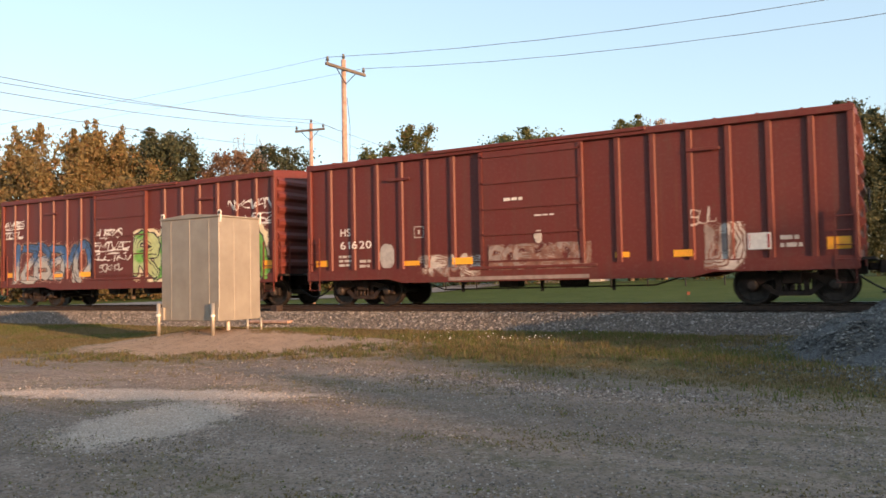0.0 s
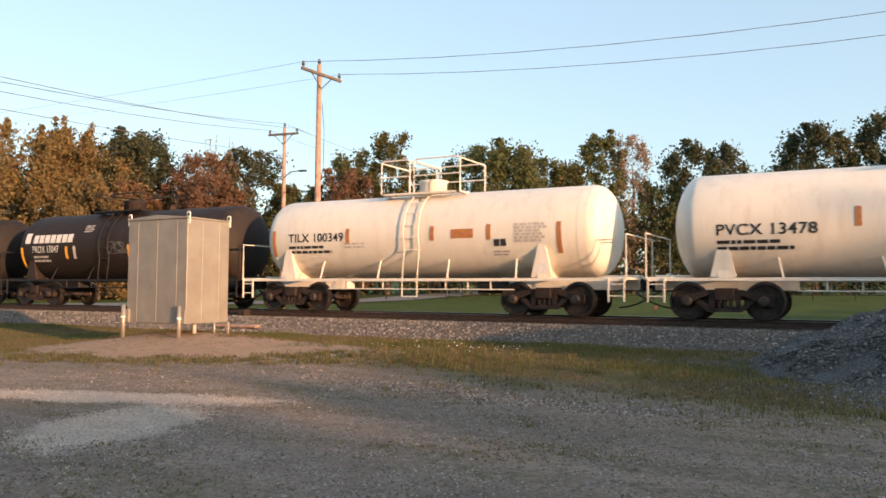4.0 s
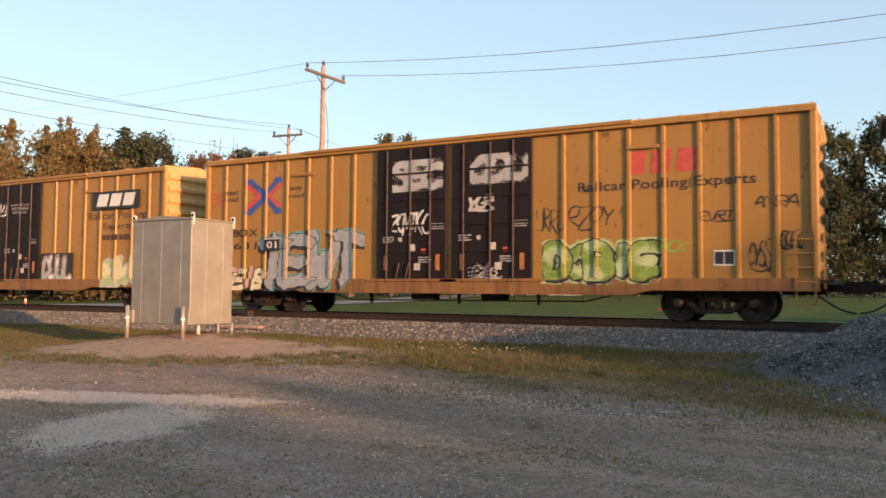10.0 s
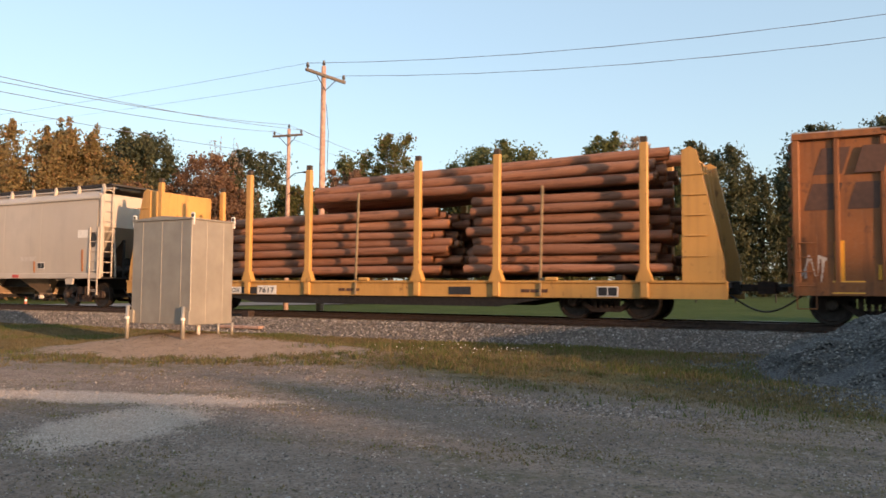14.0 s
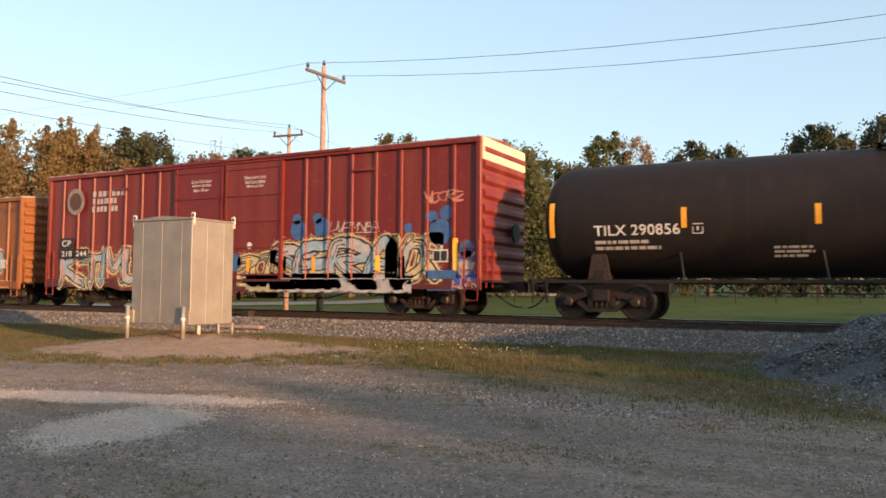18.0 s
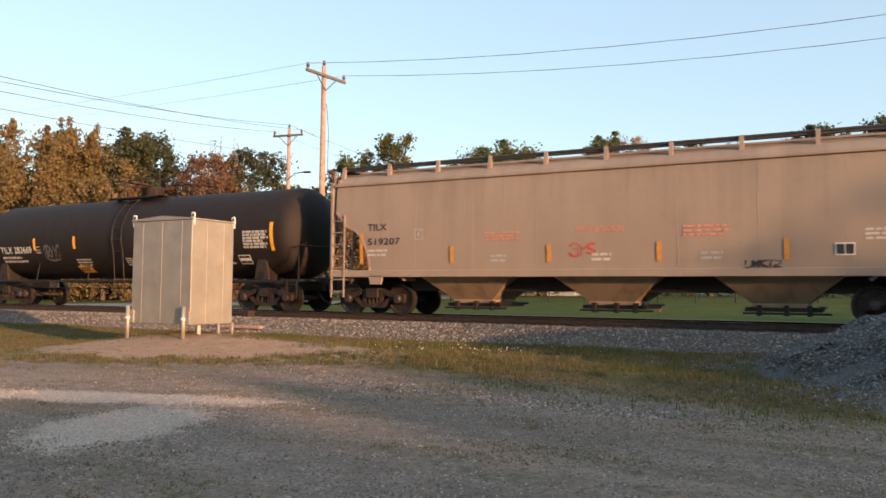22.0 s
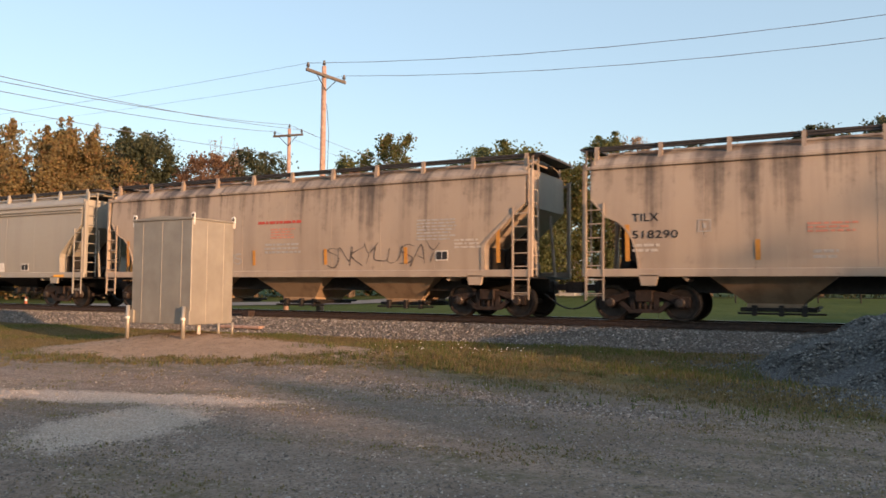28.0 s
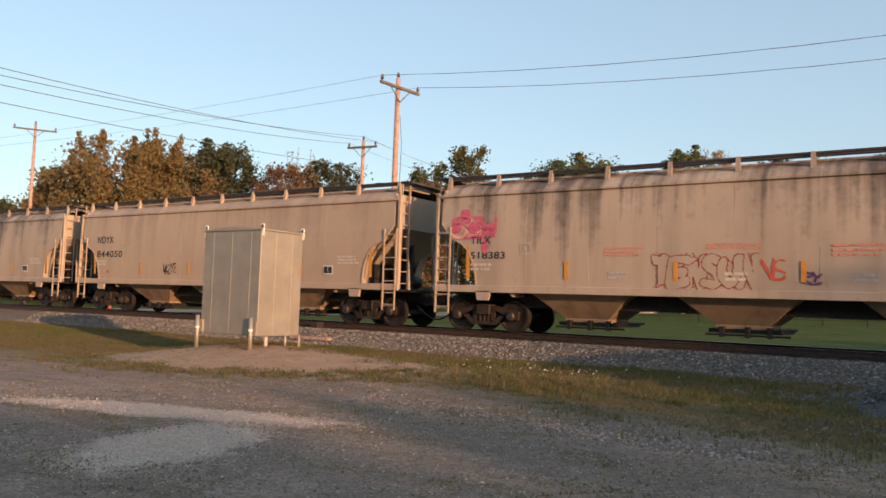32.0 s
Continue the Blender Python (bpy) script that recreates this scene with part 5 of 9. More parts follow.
for row in (
    ("tree", "broad golden-brown autumn tree behind the track", -71.0, 27.0, 15.8, 7.8, "gold", 21, 0.1, 9500, 0.4, 46, 0.0, "tree", 1.0, 0.6),
    ("tree", "golden-brown autumn tree with feathery top", -64.5, 29.5, 14.6, 5.8, "gold", 22, 0.1, 7000, 0.38, 36, 0.0, "tree", 1.0, 0.6),
    ("tree", "tall dark green tree in the wood", -61.0, 31.0, 15.8, 4.6, "dark", 23, 0.12, 6500, 0.38, 36, 0.3),
    ("tree", "dark green tree beside the golden trees", -65.5, 33.5, 15.6, 4.2, "dark", 24, 0.12, 5000, 0.38, 30, 0.2),
    ("tree", "small rust-red autumn tree", -59.0, 28.5, 10.5, 2.6, "rust", 25, 0.1, 3000, 0.36, 24, 0.2),
    ("tree", "rust-red tree with thin pale top", -54.5, 33.0, 13.5, 4.4, "rust", 26, 0.08, 5200, 0.32, 34, 0.2),
    ("tree", "green tree with a rounded uneven crown", -51.0, 36.0, 13.9, 3.8, "dark", 27, 0.1, 5200, 0.34, 30, 0.0),
    ("tree", "green and copper tree with an open crown", -43.0, 40.5, 13.8, 2.9, "green", 28, 0.1, 3600, 0.34, 24, 0.1),
    ("tree", "tall sparse yellowing tree", -39.6, 42.0, 15.4, 3.4, "mixed", 29, 0.1, 4200, 0.33, 26, 0.25),
    ("tree", "rust-tinted tree with thin leaves", -41.5, 38.0, 11.5, 3.2, "rust", 30, 0.1, 3200, 0.32, 24, 0.1),
    ("tree", "wide green maple tree", -30.4, 46.5, 14.0, 6.2, "green", 31, 0.08, 11000, 0.36, 44, 0.1),
    ("tree", "small yellow-green tree beside taller ones", -24.6, 50.0, 12.6, 2.6, "mixed", 32, 0.08, 3000, 0.34, 22, 0.2),
    ("tree", "tall narrow green tree", -22.0, 52.5, 15.4, 2.9, "green", 33, 0.08, 4500, 0.36, 28, 0.1),
    ("tree", "thin pale tree losing its leaves", -19.2, 54.0, 15.3, 2.8, "pale", 34, 0.12, 3000, 0.24, 30, 0.1, "tree", 1.0, 0.0),
    ("tree", "dark green tree with an even dome", -13.0, 57.0, 14.4, 4.6, "dark", 35, 0.08, 7000, 0.36, 36, 0.0),
    ("tree", "large dark green tree at the edge of the lawn", -3.6, 60.5, 15.6, 4.6, "dark", 36, 0.06, 8000, 0.38, 38, 0.0),
    ("tree", "large dark tree at the edge of the lawn", 2.6, 63.0, 16.9, 4.6, "dark", 37, 0.06, 7500, 0.38, 36, 0.0),
    ("tree", "dark green tree behind the lawn", 9.0, 62.0, 16.0, 5.0, "dark", 38, 0.06, 5000, 0.4, 36, 0.0),
    ("tree", "brown and green tree at the wood's edge", -78.0, 25.5, 13.4, 6.0, "gold", 39, 0.06, 5500, 0.42, 36, 0.0, "tree", 1.0, 0.5),
    ("tree", "golden-brown tree filling the wood's edge", -60.5, 26.5, 10.8, 4.6, "gold", 41, 0.04, 5200, 0.36, 34, 0.1),
    ("tree", "tall golden-brown tree with a feathery crown", -66.5, 27.5, 15.8, 5.2, "gold", 42, 0.05, 5600, 0.36, 34, 0.15, "tree", 1.0, 0.6),
    ("tree", "rust-brown tree in front of dark ones", -52.0, 31.5, 10.8, 4.0, "rust", 43, 0.04, 5000, 0.32, 32, 0.1),
    ("tree", "thin pale tree with bare twigs", -53.4, 34.5, 13.9, 3.0, "pale", 44, 0.3, 2000, 0.2, 34, 0.1, "tree", 1.0, 0.8),
    ("tree", "yellowing green tree among others", -35.8, 44.5, 11.6, 3.6, "mixed", 45, 0.04, 4600, 0.34, 30, 0.1),
    ("tree", "green tree with spreading crown", -27.2, 49.5, 12.9, 3.8, "green", 46, 0.04, 5200, 0.34, 32, 0.1),
    ("tree", "low green tree below taller ones", -16.6, 55.5, 10.6, 3.4, "green", 47, 0.04, 4200, 0.34, 28, 0.0),
    ("tree", "low dark tree beside the lawn", -8.4, 59.0, 11.2, 3.6, "dark", 48, 0.04, 4200, 0.34, 28, 0.0),
    ("tree", "low brown-green tree beside the road", -46.5, 37.5, 10.2, 3.6, "mixed", 49, 0.04, 4200, 0.32, 28, 0.0),
    ("tree", "brown-green tree far along the track", -93.0, 24.0, 11.5, 5.5, "mixed", 51, 0.04, 3600, 0.42, 30, 0.0),
    ("tree", "dark green tree far along the track", -103.0, 22.0, 11.0, 6.0, "dark", 52, 0.04, 3600, 0.45, 30, 0.0),
    ("tree", "dark green tree at the wood's edge", -84.0, 30.0, 14.5, 6.0, "dark", 40, 0.06, 5500, 0.42, 36, 0.0),
):
    build_tree(*row)


def undergrowth():
    """A tangle of shrubs and low branches that closes the view under the crowns."""
    rng = random.Random(50)
    tones = {"dark": ([], []), "green": ([], []), "gold": ([], []), "rust": ([], [])}
    path = [(-110, 22), (-84, 27), (-66, 33), (-52, 39), (-40, 45), (-28, 51), (-14, 60), (4, 66), (30, 68)]
    spots = []
    for k in range(1100):
        u = rng.random() * (len(path) - 1)
        i = int(u)
        f = u - i
        x, y = path[i][0] + (path[i + 1][0] - path[i][0]) * f, path[i][1] + (path[i + 1][1] - path[i][1]) * f
        x += rng.gauss(0, 1.4)
        y += rng.gauss(0, 1.4)
        top = 7.2 + 2.8 * noise.noise((x * 0.16, y * 0.1, 1)) + (2.0 if x < -45 else 1.5)
        spots.append((x, y, ground_z(x, y) + top * rng.random() ** 0.7, rng.uniform(0.7, 1.5)))
    for k in range(100000):
        x, y, z, r = spots[rng.randrange(len(spots))]
        d = Vector((rng.gauss(0, 1), rng.gauss(0, 1), rng.gauss(0, 1))).normalized() * r * abs(rng.gauss(0, 0.7))
        x, y, z = x + d.x, y + d.y, z + d.z
        if z < ground_z(x, y):
            continue
        tone = "dark"
        if x < -50 and rng.random() < 0.5:
            tone = "gold" if noise.noise((x * 0.2, 0, 3)) > 0 else "rust"
        elif rng.random() < 0.4:
            tone = "green"
        verts, faces = tones[tone]
        s = rng.uniform(0.22, 0.55)
        a = Vector((rng.gauss(0, 1), rng.gauss(0, 1), rng.gauss(0, 1))).normalized()
        b = a.cross(Vector((rng.gauss(0, 1), rng.gauss(0, 1), rng.gauss(0, 1)))).normalized()
        p = Vector((x, y, z))
        n = len(verts)
        verts += [tuple(p - a * s * 0.5), tuple(p + b * s * 0.36), tuple(p + a * s * 0.5), tuple(p - b * s * 0.36)]
        faces.append((n, n + 1, n + 2, n + 3))
    for tone, (v, f) in tones.items():
        tagged(from_arrays("undergrowth", v, f, [LEAF[tone]]), "dense shrubs under the trees", "bushes", kind="stuff")


undergrowth()

# unseen trees added behind the camera, closing the place and cutting skylight
for k in range(12):
    build_tree("tree", "unseen dark green tree added behind the lot to cut skylight", -78 + k * 9.5, -52 - 3.5 * math.sin(k * 1.7), 15.0 + 1.5 * math.sin(k * 2.9), 6.2, "dark", 120 + k, 0.03, 1100, 1.0, 24, 0.0)

# trees past the view, down-sun of which the lot lies in shade
for k in range(22):
    a = -30 + k * 3.0
    far = 62 + (3.5 if k % 2 else 0)
    build_tree("tree", "dark tree shading the gravel lot", 0.945 * far + 0.327 * a, -0.327 * far + 0.945 * a, 8.75 + 0.3 * math.sin(k * 2.1) + 1.2 * smooth(-6, -1.5, a), 4.2, "dark", 60 + k, 0.03, 2600, 0.9, 22, 0.0)

# unseen sparse trees, added to dim the sun on the train's right
for k, (a, tall) in enumerate(((-5.5, 10.6), (-3.6, 12.2), (-1.6, 13.4), (0.4, 14.2), (2.6, 14.6))):
    build_tree("tree", "tall thin-crowned tree shading the track", 0.945 * 70 + 0.327 * a, -0.327 * 70 + 0.945 * a, tall, 3.0, "dark", 160 + k, 0.25, 55, 0.6, 14, 0.0)

# ---- running gear shared by all cars ----
WHEELS = {-1: [], 1: []}
CARS = []
_proto = {}


def truck(car, x, dirt):
    """Two wheelsets in cast side frames; wheelsets turn on their own."""
    key = dirt.name
    if key not in _proto:
        bm = bm_()
        for s in (-1, 1):
            y0, y1 = s * 0.93, s * 1.05
            prism(bm, [(-1.12, 0.36), (-1.12, 0.6), (-0.7, 0.66), (-0.4, 0.74), (0.4, 0.74), (0.7, 0.66), (1.12, 0.6), (1.12, 0.36), (0.88, 0.38), (0.62, 0.52), (0.4, 0.6), (-0.4, 0.6), (-0.62, 0.52), (-0.88, 0.38)], min(y0, y1), max(y0, y1), "y")
            prism(bm, [(-0.68, 0.44), (-0.38, 0.2), (0.38, 0.2), (0.68, 0.44), (0.56, 0.5), (0.32, 0.3), (-0.32, 0.3), (-0.56, 0.5)], min(y0, y1), max(y0, y1), "y")
            for xx in (-0.3, 0.3):
                box(bm, xx - 0.06, xx + 0.06, min(y0, y1), max(y0, y1), 0.28, 0.62)
        box(bm, -0.22, 0.22, -1.12, 1.12, 0.48, 0.78, 0.02)
        box(bm, -1.0, -0.92, -0.9, 0.9, 0.4, 0.5)
        box(bm, 0.92, 1.0, -0.9, 0.9, 0.4, 0.5)
        frame_ob = part("truck", bm, dirt, car, "cast steel truck with two axles")
        _proto[key] = frame_ob.data
        if "spring" not in _proto:
            bm = bm_()
            lathe(bm, [(0.3, 0.05), (0.34, 0.06), (0.38, 0.05), (0.42, 0.06), (0.46, 0.05), (0.5, 0.06)], 8, "z")
            me = bpy.data.meshes.new("springs")
            bm.to_mesh(me)
            bm.free()
            me.materials.append(RUSTY)
            _proto["spring"] = me
            bm = bm_()
            for s in (-1, 1):
                st = len(bm.verts)
                lathe(bm, [(-0.07, 0.0), (-0.07, 0.14), (-0.02, 0.16), (-0.035, 0.37), (-0.07, 0.40), (-0.07, 0.455), (0.05, 0.46), (0.06, 0.49), (0.085, 0.49), (0.085, 0.4), (0.03, 0.37), (0.03, 0.16), (0.085, 0.14), (0.085, 0.0)], 26, "y")
                bm.verts.ensure_lookup_table()
                for v in bm.verts[st:]:
                    v.co.y = s * (0.8 - v.co.y)
            rod(bm, (0, -0.9, 0), (0, 0.9, 0), 0.085, 10)
            bmesh.ops.recalc_face_normals(bm, faces=bm.faces[:])
            me = bpy.data.meshes.new("wheelset")
            bm.to_mesh(me)
            bm.free()
            me.materials.append(TREAD)
            _proto["wheelset"] = me
            bm = bm_()
            for s in (-1,):
                st = len(bm.verts)
                lathe(bm, [(0.9, 0.13), (1.1, 0.13), (1.13, 0.1), (1.135, 0.05), (1.14, 0.0)], 12, "y")
                bm.verts.ensure_lookup_table()
                for v in bm.verts[st:]:
                    v.co.y = s * v.co.y
                for a in range(3):
                    c, q = 0.065 * math.cos(a * 2.094), 0.065 * math.sin(a * 2.094)
                    rod(bm, (c, s * 1.12, q), (c, s * 1.155, q), 0.018, 6)
            bmesh.ops.recalc_face_normals(bm, faces=bm.faces[:])
            me = bpy.data.meshes.new("bearing_caps")
            bm.to_mesh(me)
            bm.free()
            me.materials.append(BEARING)
            _proto["caps"] = me
    else:
        frame_ob = new("truck", _proto[key])
        frame_ob.parent = car
        frame_ob["label"] = "cast steel truck with two axles"
    frame_ob.location = (x, 0, 0)
    for s in (-1, 1):
        for dx in (-0.14, 0, 0.14):
            if s < 0:
                o = new("spring", _proto["spring"])
                o.parent = frame_ob
                o.location = (dx, s * 0.99, 0)
    for s in (-1, 1):
        o = new("wheelset", _proto["wheelset"])
        o.parent = frame_ob
        o.location = (s * 0.889, 0, 0.457)
        WHEELS[s].append(o)
        o["label"] = "steel wheelset with worn bright treads"
        for turn in (0, 180):
            o = new("axle_bearing", _proto["caps"])
            o.parent = frame_ob
            o.location = (s * 0.889, 0, 0.457)
            o.rotation_euler = (0, 0, radians(turn))
    return frame_ob


def coupler(car, x, s, reach):
    """Draft gear, knuckle and hanging air hose at the end x; s is the way out."""
    bm = bm_()
    box(bm, min(x - s * 0.9, x + s * 0.1), max(x - s * 0.9, x + s * 0.1), -0.2, 0.2, 0.68, 1.02, 0.02)
    d = part("draft_sill", bm, STEEL, car)
    bm = bm_()
    a, b = sorted((x + s * 0.1, x + s * (reach - 0.18)))
    box(bm, a, b, -0.09, 0.09, 0.76, 0.94, 0.02)
    prism(bm, [(x + s * (reach - 0.2), -0.2), (x + s * (reach + 0.04), -0.22), (x + s * (reach + 0.08), -0.05), (x + s * (reach - 0.02), 0.02), (x + s * (reach + 0.02), 0.16), (x + s * (reach - 0.14), 0.22), (x + s * (reach - 0.24), 0.1)], 0.7, 1.0, "z")
    part("knuckle", bm, RUSTY, car, "rusty coupler knuckle")
    bm = bm_()
    pts = []
    for i in range(9):
        u = i / 8
        pts.append((x + s * (-0.1 + (reach + 0.12) * u), -0.35, 0.66 - 0.4 * math.sin(u * 1.57)))
    pipe(bm, pts, 0.026, 6)
    part("air_hose", bm, INK, car, "hanging black air hose")


def ladder(car, x, y, z0, z1, width, material, rungs, along="x", name="ladder"):
    w = width / 2
    l = None
    for k in (-w, w):
        bm = bm_()
        p = (x + k, y) if along == "x" else (x, y + k)
        box(bm, p[0] - 0.02, p[0] + 0.02, p[1] - 0.02, p[1] + 0.02, z0, z1)
        if l is None:
            l = part(name, bm, material, car)
        else:
            part("stile", bm, material, l)
    bm = bm_()
    if along == "x":
        rod(bm, (-w, 0, 0), (w, 0, 0), 0.016, 6)
    else:
        rod(bm, (0, -w, 0), (0, w, 0), 0.016, 6)
    first = part("rung", bm, material, l)
    for i in range(rungs):
        z = z0 + (z1 - z0) * (i + 0.5) / rungs
        if i == 0:
            first.location = (x, y, z)
        else:
            again(first, x, y, z)
    return l


def car_at(name, label, category, centre):
    c = thing(name, label, category, "cars of the freight train", (0, 0, 0))
    CARS.append((c, centre))
    return c


# ---- boxcars ----
def boxcar(label, p0, p1, zt, zb, body, doors, ribs, trucks, hz=(), rib_w=0.12, rib_d=0.07, roof=None, end_mat=None, sill=None, dirt=RUSTY, end_ribs=9, door_mats=None, half=1.5, roof_rise=0.14, notch=True, reach=0.7):
    """p0, p1: the ends along the train; doors: (x0, x1, kind) from the left end; ribs: spacing; zt, zb: eaves and sill."""
    L, c0 = p1 - p0, (p0 + p1) / 2
    car = car_at("boxcar", label, "boxcar", c0)
    off = -L / 2
    end_mat = end_mat or body
    bm = bm_()
    box(bm, off + 0.05, -off - 0.05, -half, half, zb + 0.3, zt - 0.12)
    part("body", bm, body, car)
    bm = bm_()
    prism(bm, [(-half - 0.09, zt - 0.02), (-half - 0.09, zt + 0.02), (0, zt + roof_rise), (half + 0.09, zt + 0.02), (half + 0.09, zt - 0.02), (half - 0.05, zt - 0.14), (-half + 0.05, zt - 0.14)], off + 0.02, -off - 0.02)
    n = int(L / 0.95)
    for i in range(n + 1):
        x = off + 0.1 + (L - 0.2) * i / n
        prism(bm, [(-half - 0.07, zt + 0.02), (0, zt + roof_rise), (half + 0.07, zt + 0.02), (half + 0.07, zt + 0.05), (0, zt + roof_rise + 0.035), (-half - 0.07, zt + 0.05)], x - 0.03, x + 0.03)
    part("roof", bm, roof or ROOF_GALV, car, "low ridged roof with cross seams")
    for s in (-1, 1):
        bm = bm_()
        box(bm, off, -off, s * (half + 0.045) - 0.055, s * (half + 0.045) + 0.055, zt - 0.15, zt - 0.005, 0.01)
        part("top_chord", bm, body, car)
        bm = bm_()
        deep = zb - 0.12
        x1, x2 = off + L * 0.2, -off - L * 0.2
        y = s * (half + 0.045)
        prism(bm, [(off, zb + 0.3), (off, zb), (x1, zb), (x1 + 0.5, deep), (x2 - 0.5, deep), (x2, zb), (-off, zb), (-off, zb + 0.3)], y - 0.055, y + 0.055, "y")
        part("side_sill", bm, sill or body, car)
    # ribs between the corners and the doors
    spans = []
    x = 0.0
    for a, b, _ in sorted(doors):
        spans.append((x, a))
        x = b
    spans.append((x, L))
    rib_xs = []
    for a, b in spans:
        k = max(1, round((b - a) / ribs))
        for i in range(1, k):
            rib_xs.append(a + (b - a) * i / k)
    bm = bm_()
    prism(bm, [(-rib_w / 2, 0), (-rib_w * 0.32, -rib_d), (rib_w * 0.32, -rib_d), (rib_w / 2, 0)], zb + 0.28, zt - 0.13, "z")
    moved(bm, Matrix.Translation((0, -half, 0)))
    first = part("rib", bm, body, car)
    for i, x in enumerate(rib_xs):
        if i == 0:
            first.location = (off + x, 0, 0)
        else:
            again(first, off + x, 0, 0)
        again(first, -off - x, 0, 0, 180)
    for s in (-1, 1):
        for x in (off, -off):
            sx = 1 if x < 0 else -1
            bm = bm_()
            a, b = sorted((x, x + sx * 0.16))
            box(bm, a, b, s * (half + 0.03) - 0.05, s * (half + 0.03) + 0.05, zb + 0.28, zt - 0.13, 0.02)
            part("corner_post", bm, body, car)
    for z in hz:
        for a, b in spans:
            for s in (-1, 1):
                bm = bm_()
                y = s * (half + 0.02)
                box(bm, off + a + 0.1, off + b - 0.1, y - 0.03, y + 0.03, z - 0.045, z + 0.045, 0.01)
                part("stiffener", bm, body, car)
    # ends with pressed horizontal ribs
    for x, s in ((off, -1), (-off, 1)):
        bm = bm_()
        a, b = sorted((x, x - s * 0.06))
        prism(bm, [(-half, zb + 0.2), (half, zb + 0.2), (half, zt - 0.02), (0, zt + roof_rise - 0.02), (-half, zt - 0.02)], a, b)
        part("end_wall", bm, end_mat, car)
        hgt = (zt - zb - 0.5) / end_ribs
        bm = bm_()
        prism(bm, [(0, -hgt * 0.36), (s * 0.085, -hgt * 0.12), (s * 0.085, hgt * 0.12), (0, hgt * 0.36)], -half + 0.05, half - 0.05, "y")
        er = part("end_rib", bm, end_mat, car)
        for i in range(end_ribs):
            z = zb + 0.42 + hgt * (i + 0.4)
            if i == 0:
                er.location = (x, 0, z)
            else:
                again(er, x, 0, z)
        ladder(car, x - s * 0.28, -half - 0.1, zb + 0.05, zb + 1.35, 0.42, body, 4)
        ladder(car, x + s * 0.1, -half + 0.3, zb + 0.05, zb + 1.35, 0.42, body, 4, "y")
        bm = bm_()
        pipe(bm, [(x - s * 0.48, -half - 0.08, zb), (x - s * 0.48, -half - 0.08, zb - 0.3), (x - s * 0.08, -half - 0.08, zb - 0.3), (x - s * 0.08, -half - 0.08, zb)], 0.02)
        part("stirrup", bm, body, car)
        bm = bm_()
        box(bm, min(x, x + s * 0.3), max(x, x + s * 0.3), -half + 0.05, half - 0.05, zb + 0.2, zb + 0.26)
        part("end_platform", bm, STEEL, car)
        coupler(car, x, s, reach)
    bm = bm_()
    lathe(bm, [(-0.02, 0.28), (0.02, 0.28)], 18, "x")
    moved(bm, Matrix.Translation((-off + 0.16, 0.55, zb + 1.7)))
    part("brake_wheel", bm, STEEL, car)
    # doors
    door_mats = door_mats or [body] * len(doors)
    for (a, b, kind), dm in zip(doors, door_mats):
        for s in (-1, 1):
            bm = bm_()
            y = s * (half + 0.035)
            box(bm, off + a, off + b, y - 0.05, y + 0.05, zb + 0.3, zt - 0.16, 0.015)
            d = part("door", bm, dm, car, "sliding side door")
            yo = s * (half + 0.095)
            if kind == "plug":
                for fx in (0.16, 0.5, 0.78):
                    bm = bm_()
                    xx = off + a + (b - a) * fx
                    rod(bm, (xx, yo + s * 0.02, zb + 0.2), (xx, yo + s * 0.02, zt - 0.2), 0.022, 8)
                    part("lock_rod", bm, LOCK_ROD, d)
                for fz in (0.2, 0.4, 0.6, 0.8):
                    bm = bm_()
                    zz = zb + 0.3 + (zt - zb - 0.46) * fz
                    box(bm, off + a + 0.06, off + b - 0.06, yo - 0.02, yo + 0.012, zz - 0.03, zz + 0.03)
                    part("door_rib", bm, dm, d)
            elif kind == "ribbed":
                k = 16
                for i in range(k):
                    zz = zb + 0.45 + (zt - zb - 0.75) * i / (k - 1)
                    bm = bm_()
                    box(bm, off + a + 0.12, off + b - 0.12, yo - 0.025, yo + 0.02, zz - 0.04, zz + 0.04, 0.012)
                    part("door_rib", bm, dm, d)
            else:
                for fz in (0.03, 0.27, 0.5, 0.73, 0.97):
                    bm = bm_()
                    zz = zb + 0.33 + (zt - zb - 0.55) * fz
                    box(bm, off + a + 0.04, off + b - 0.04, yo - 0.02, yo + 0.012, zz - 0.025, zz + 0.025)
                    part("door_rib", bm, dm, d)
                for fx in (0.02, 0.98):
                    bm = bm_()
                    xx = off + a + (b - a) * fx
                    box(bm, xx - 0.05, xx + 0.05, yo - 0.02, yo + 0.03, zb + 0.3, zt - 0.16)
                    part("door_post", bm, dm, d)
            bm = bm_()
            box(bm, off + a - 0.35, off + b + 0.35, yo - 0.03, yo + 0.03, zb + 0.21, zb + 0.29, 0.01)
            part("door_track", bm, sill or body, car)
    # header rails over the doors, tack boards
    if doors:
        a, b = min(d[0] for d in doors), max(d[1] for d in doors)
        for s in (-1, 1):
            bm = bm_()
            y = s * (half + 0.11)
            box(bm, off + max(0.3, a - (b - a) * 0.55), off + min(L - 0.3, b + (b - a) * 0.55), y - 0.035, y + 0.035, zt - 0.06, zt + 0.035, 0.01)
            part("door_header", bm, body, car)
    for x in (L * 0.225, L * 0.79):
        bm = bm_()
        box(bm, off + x - 0.4, off + x + 0.4, -half - 0.085, -half - 0.055, zt - 0.72, zt - 0.64, 0.008)
        part("tack_board", bm, body, car)
    # underframe
    bm = bm_()
    box(bm, off + 0.3, -off - 0.3, -0.2, 0.2, zb + 0.0, zb + 0.32)
    part("centre_sill", bm, STEEL, car)
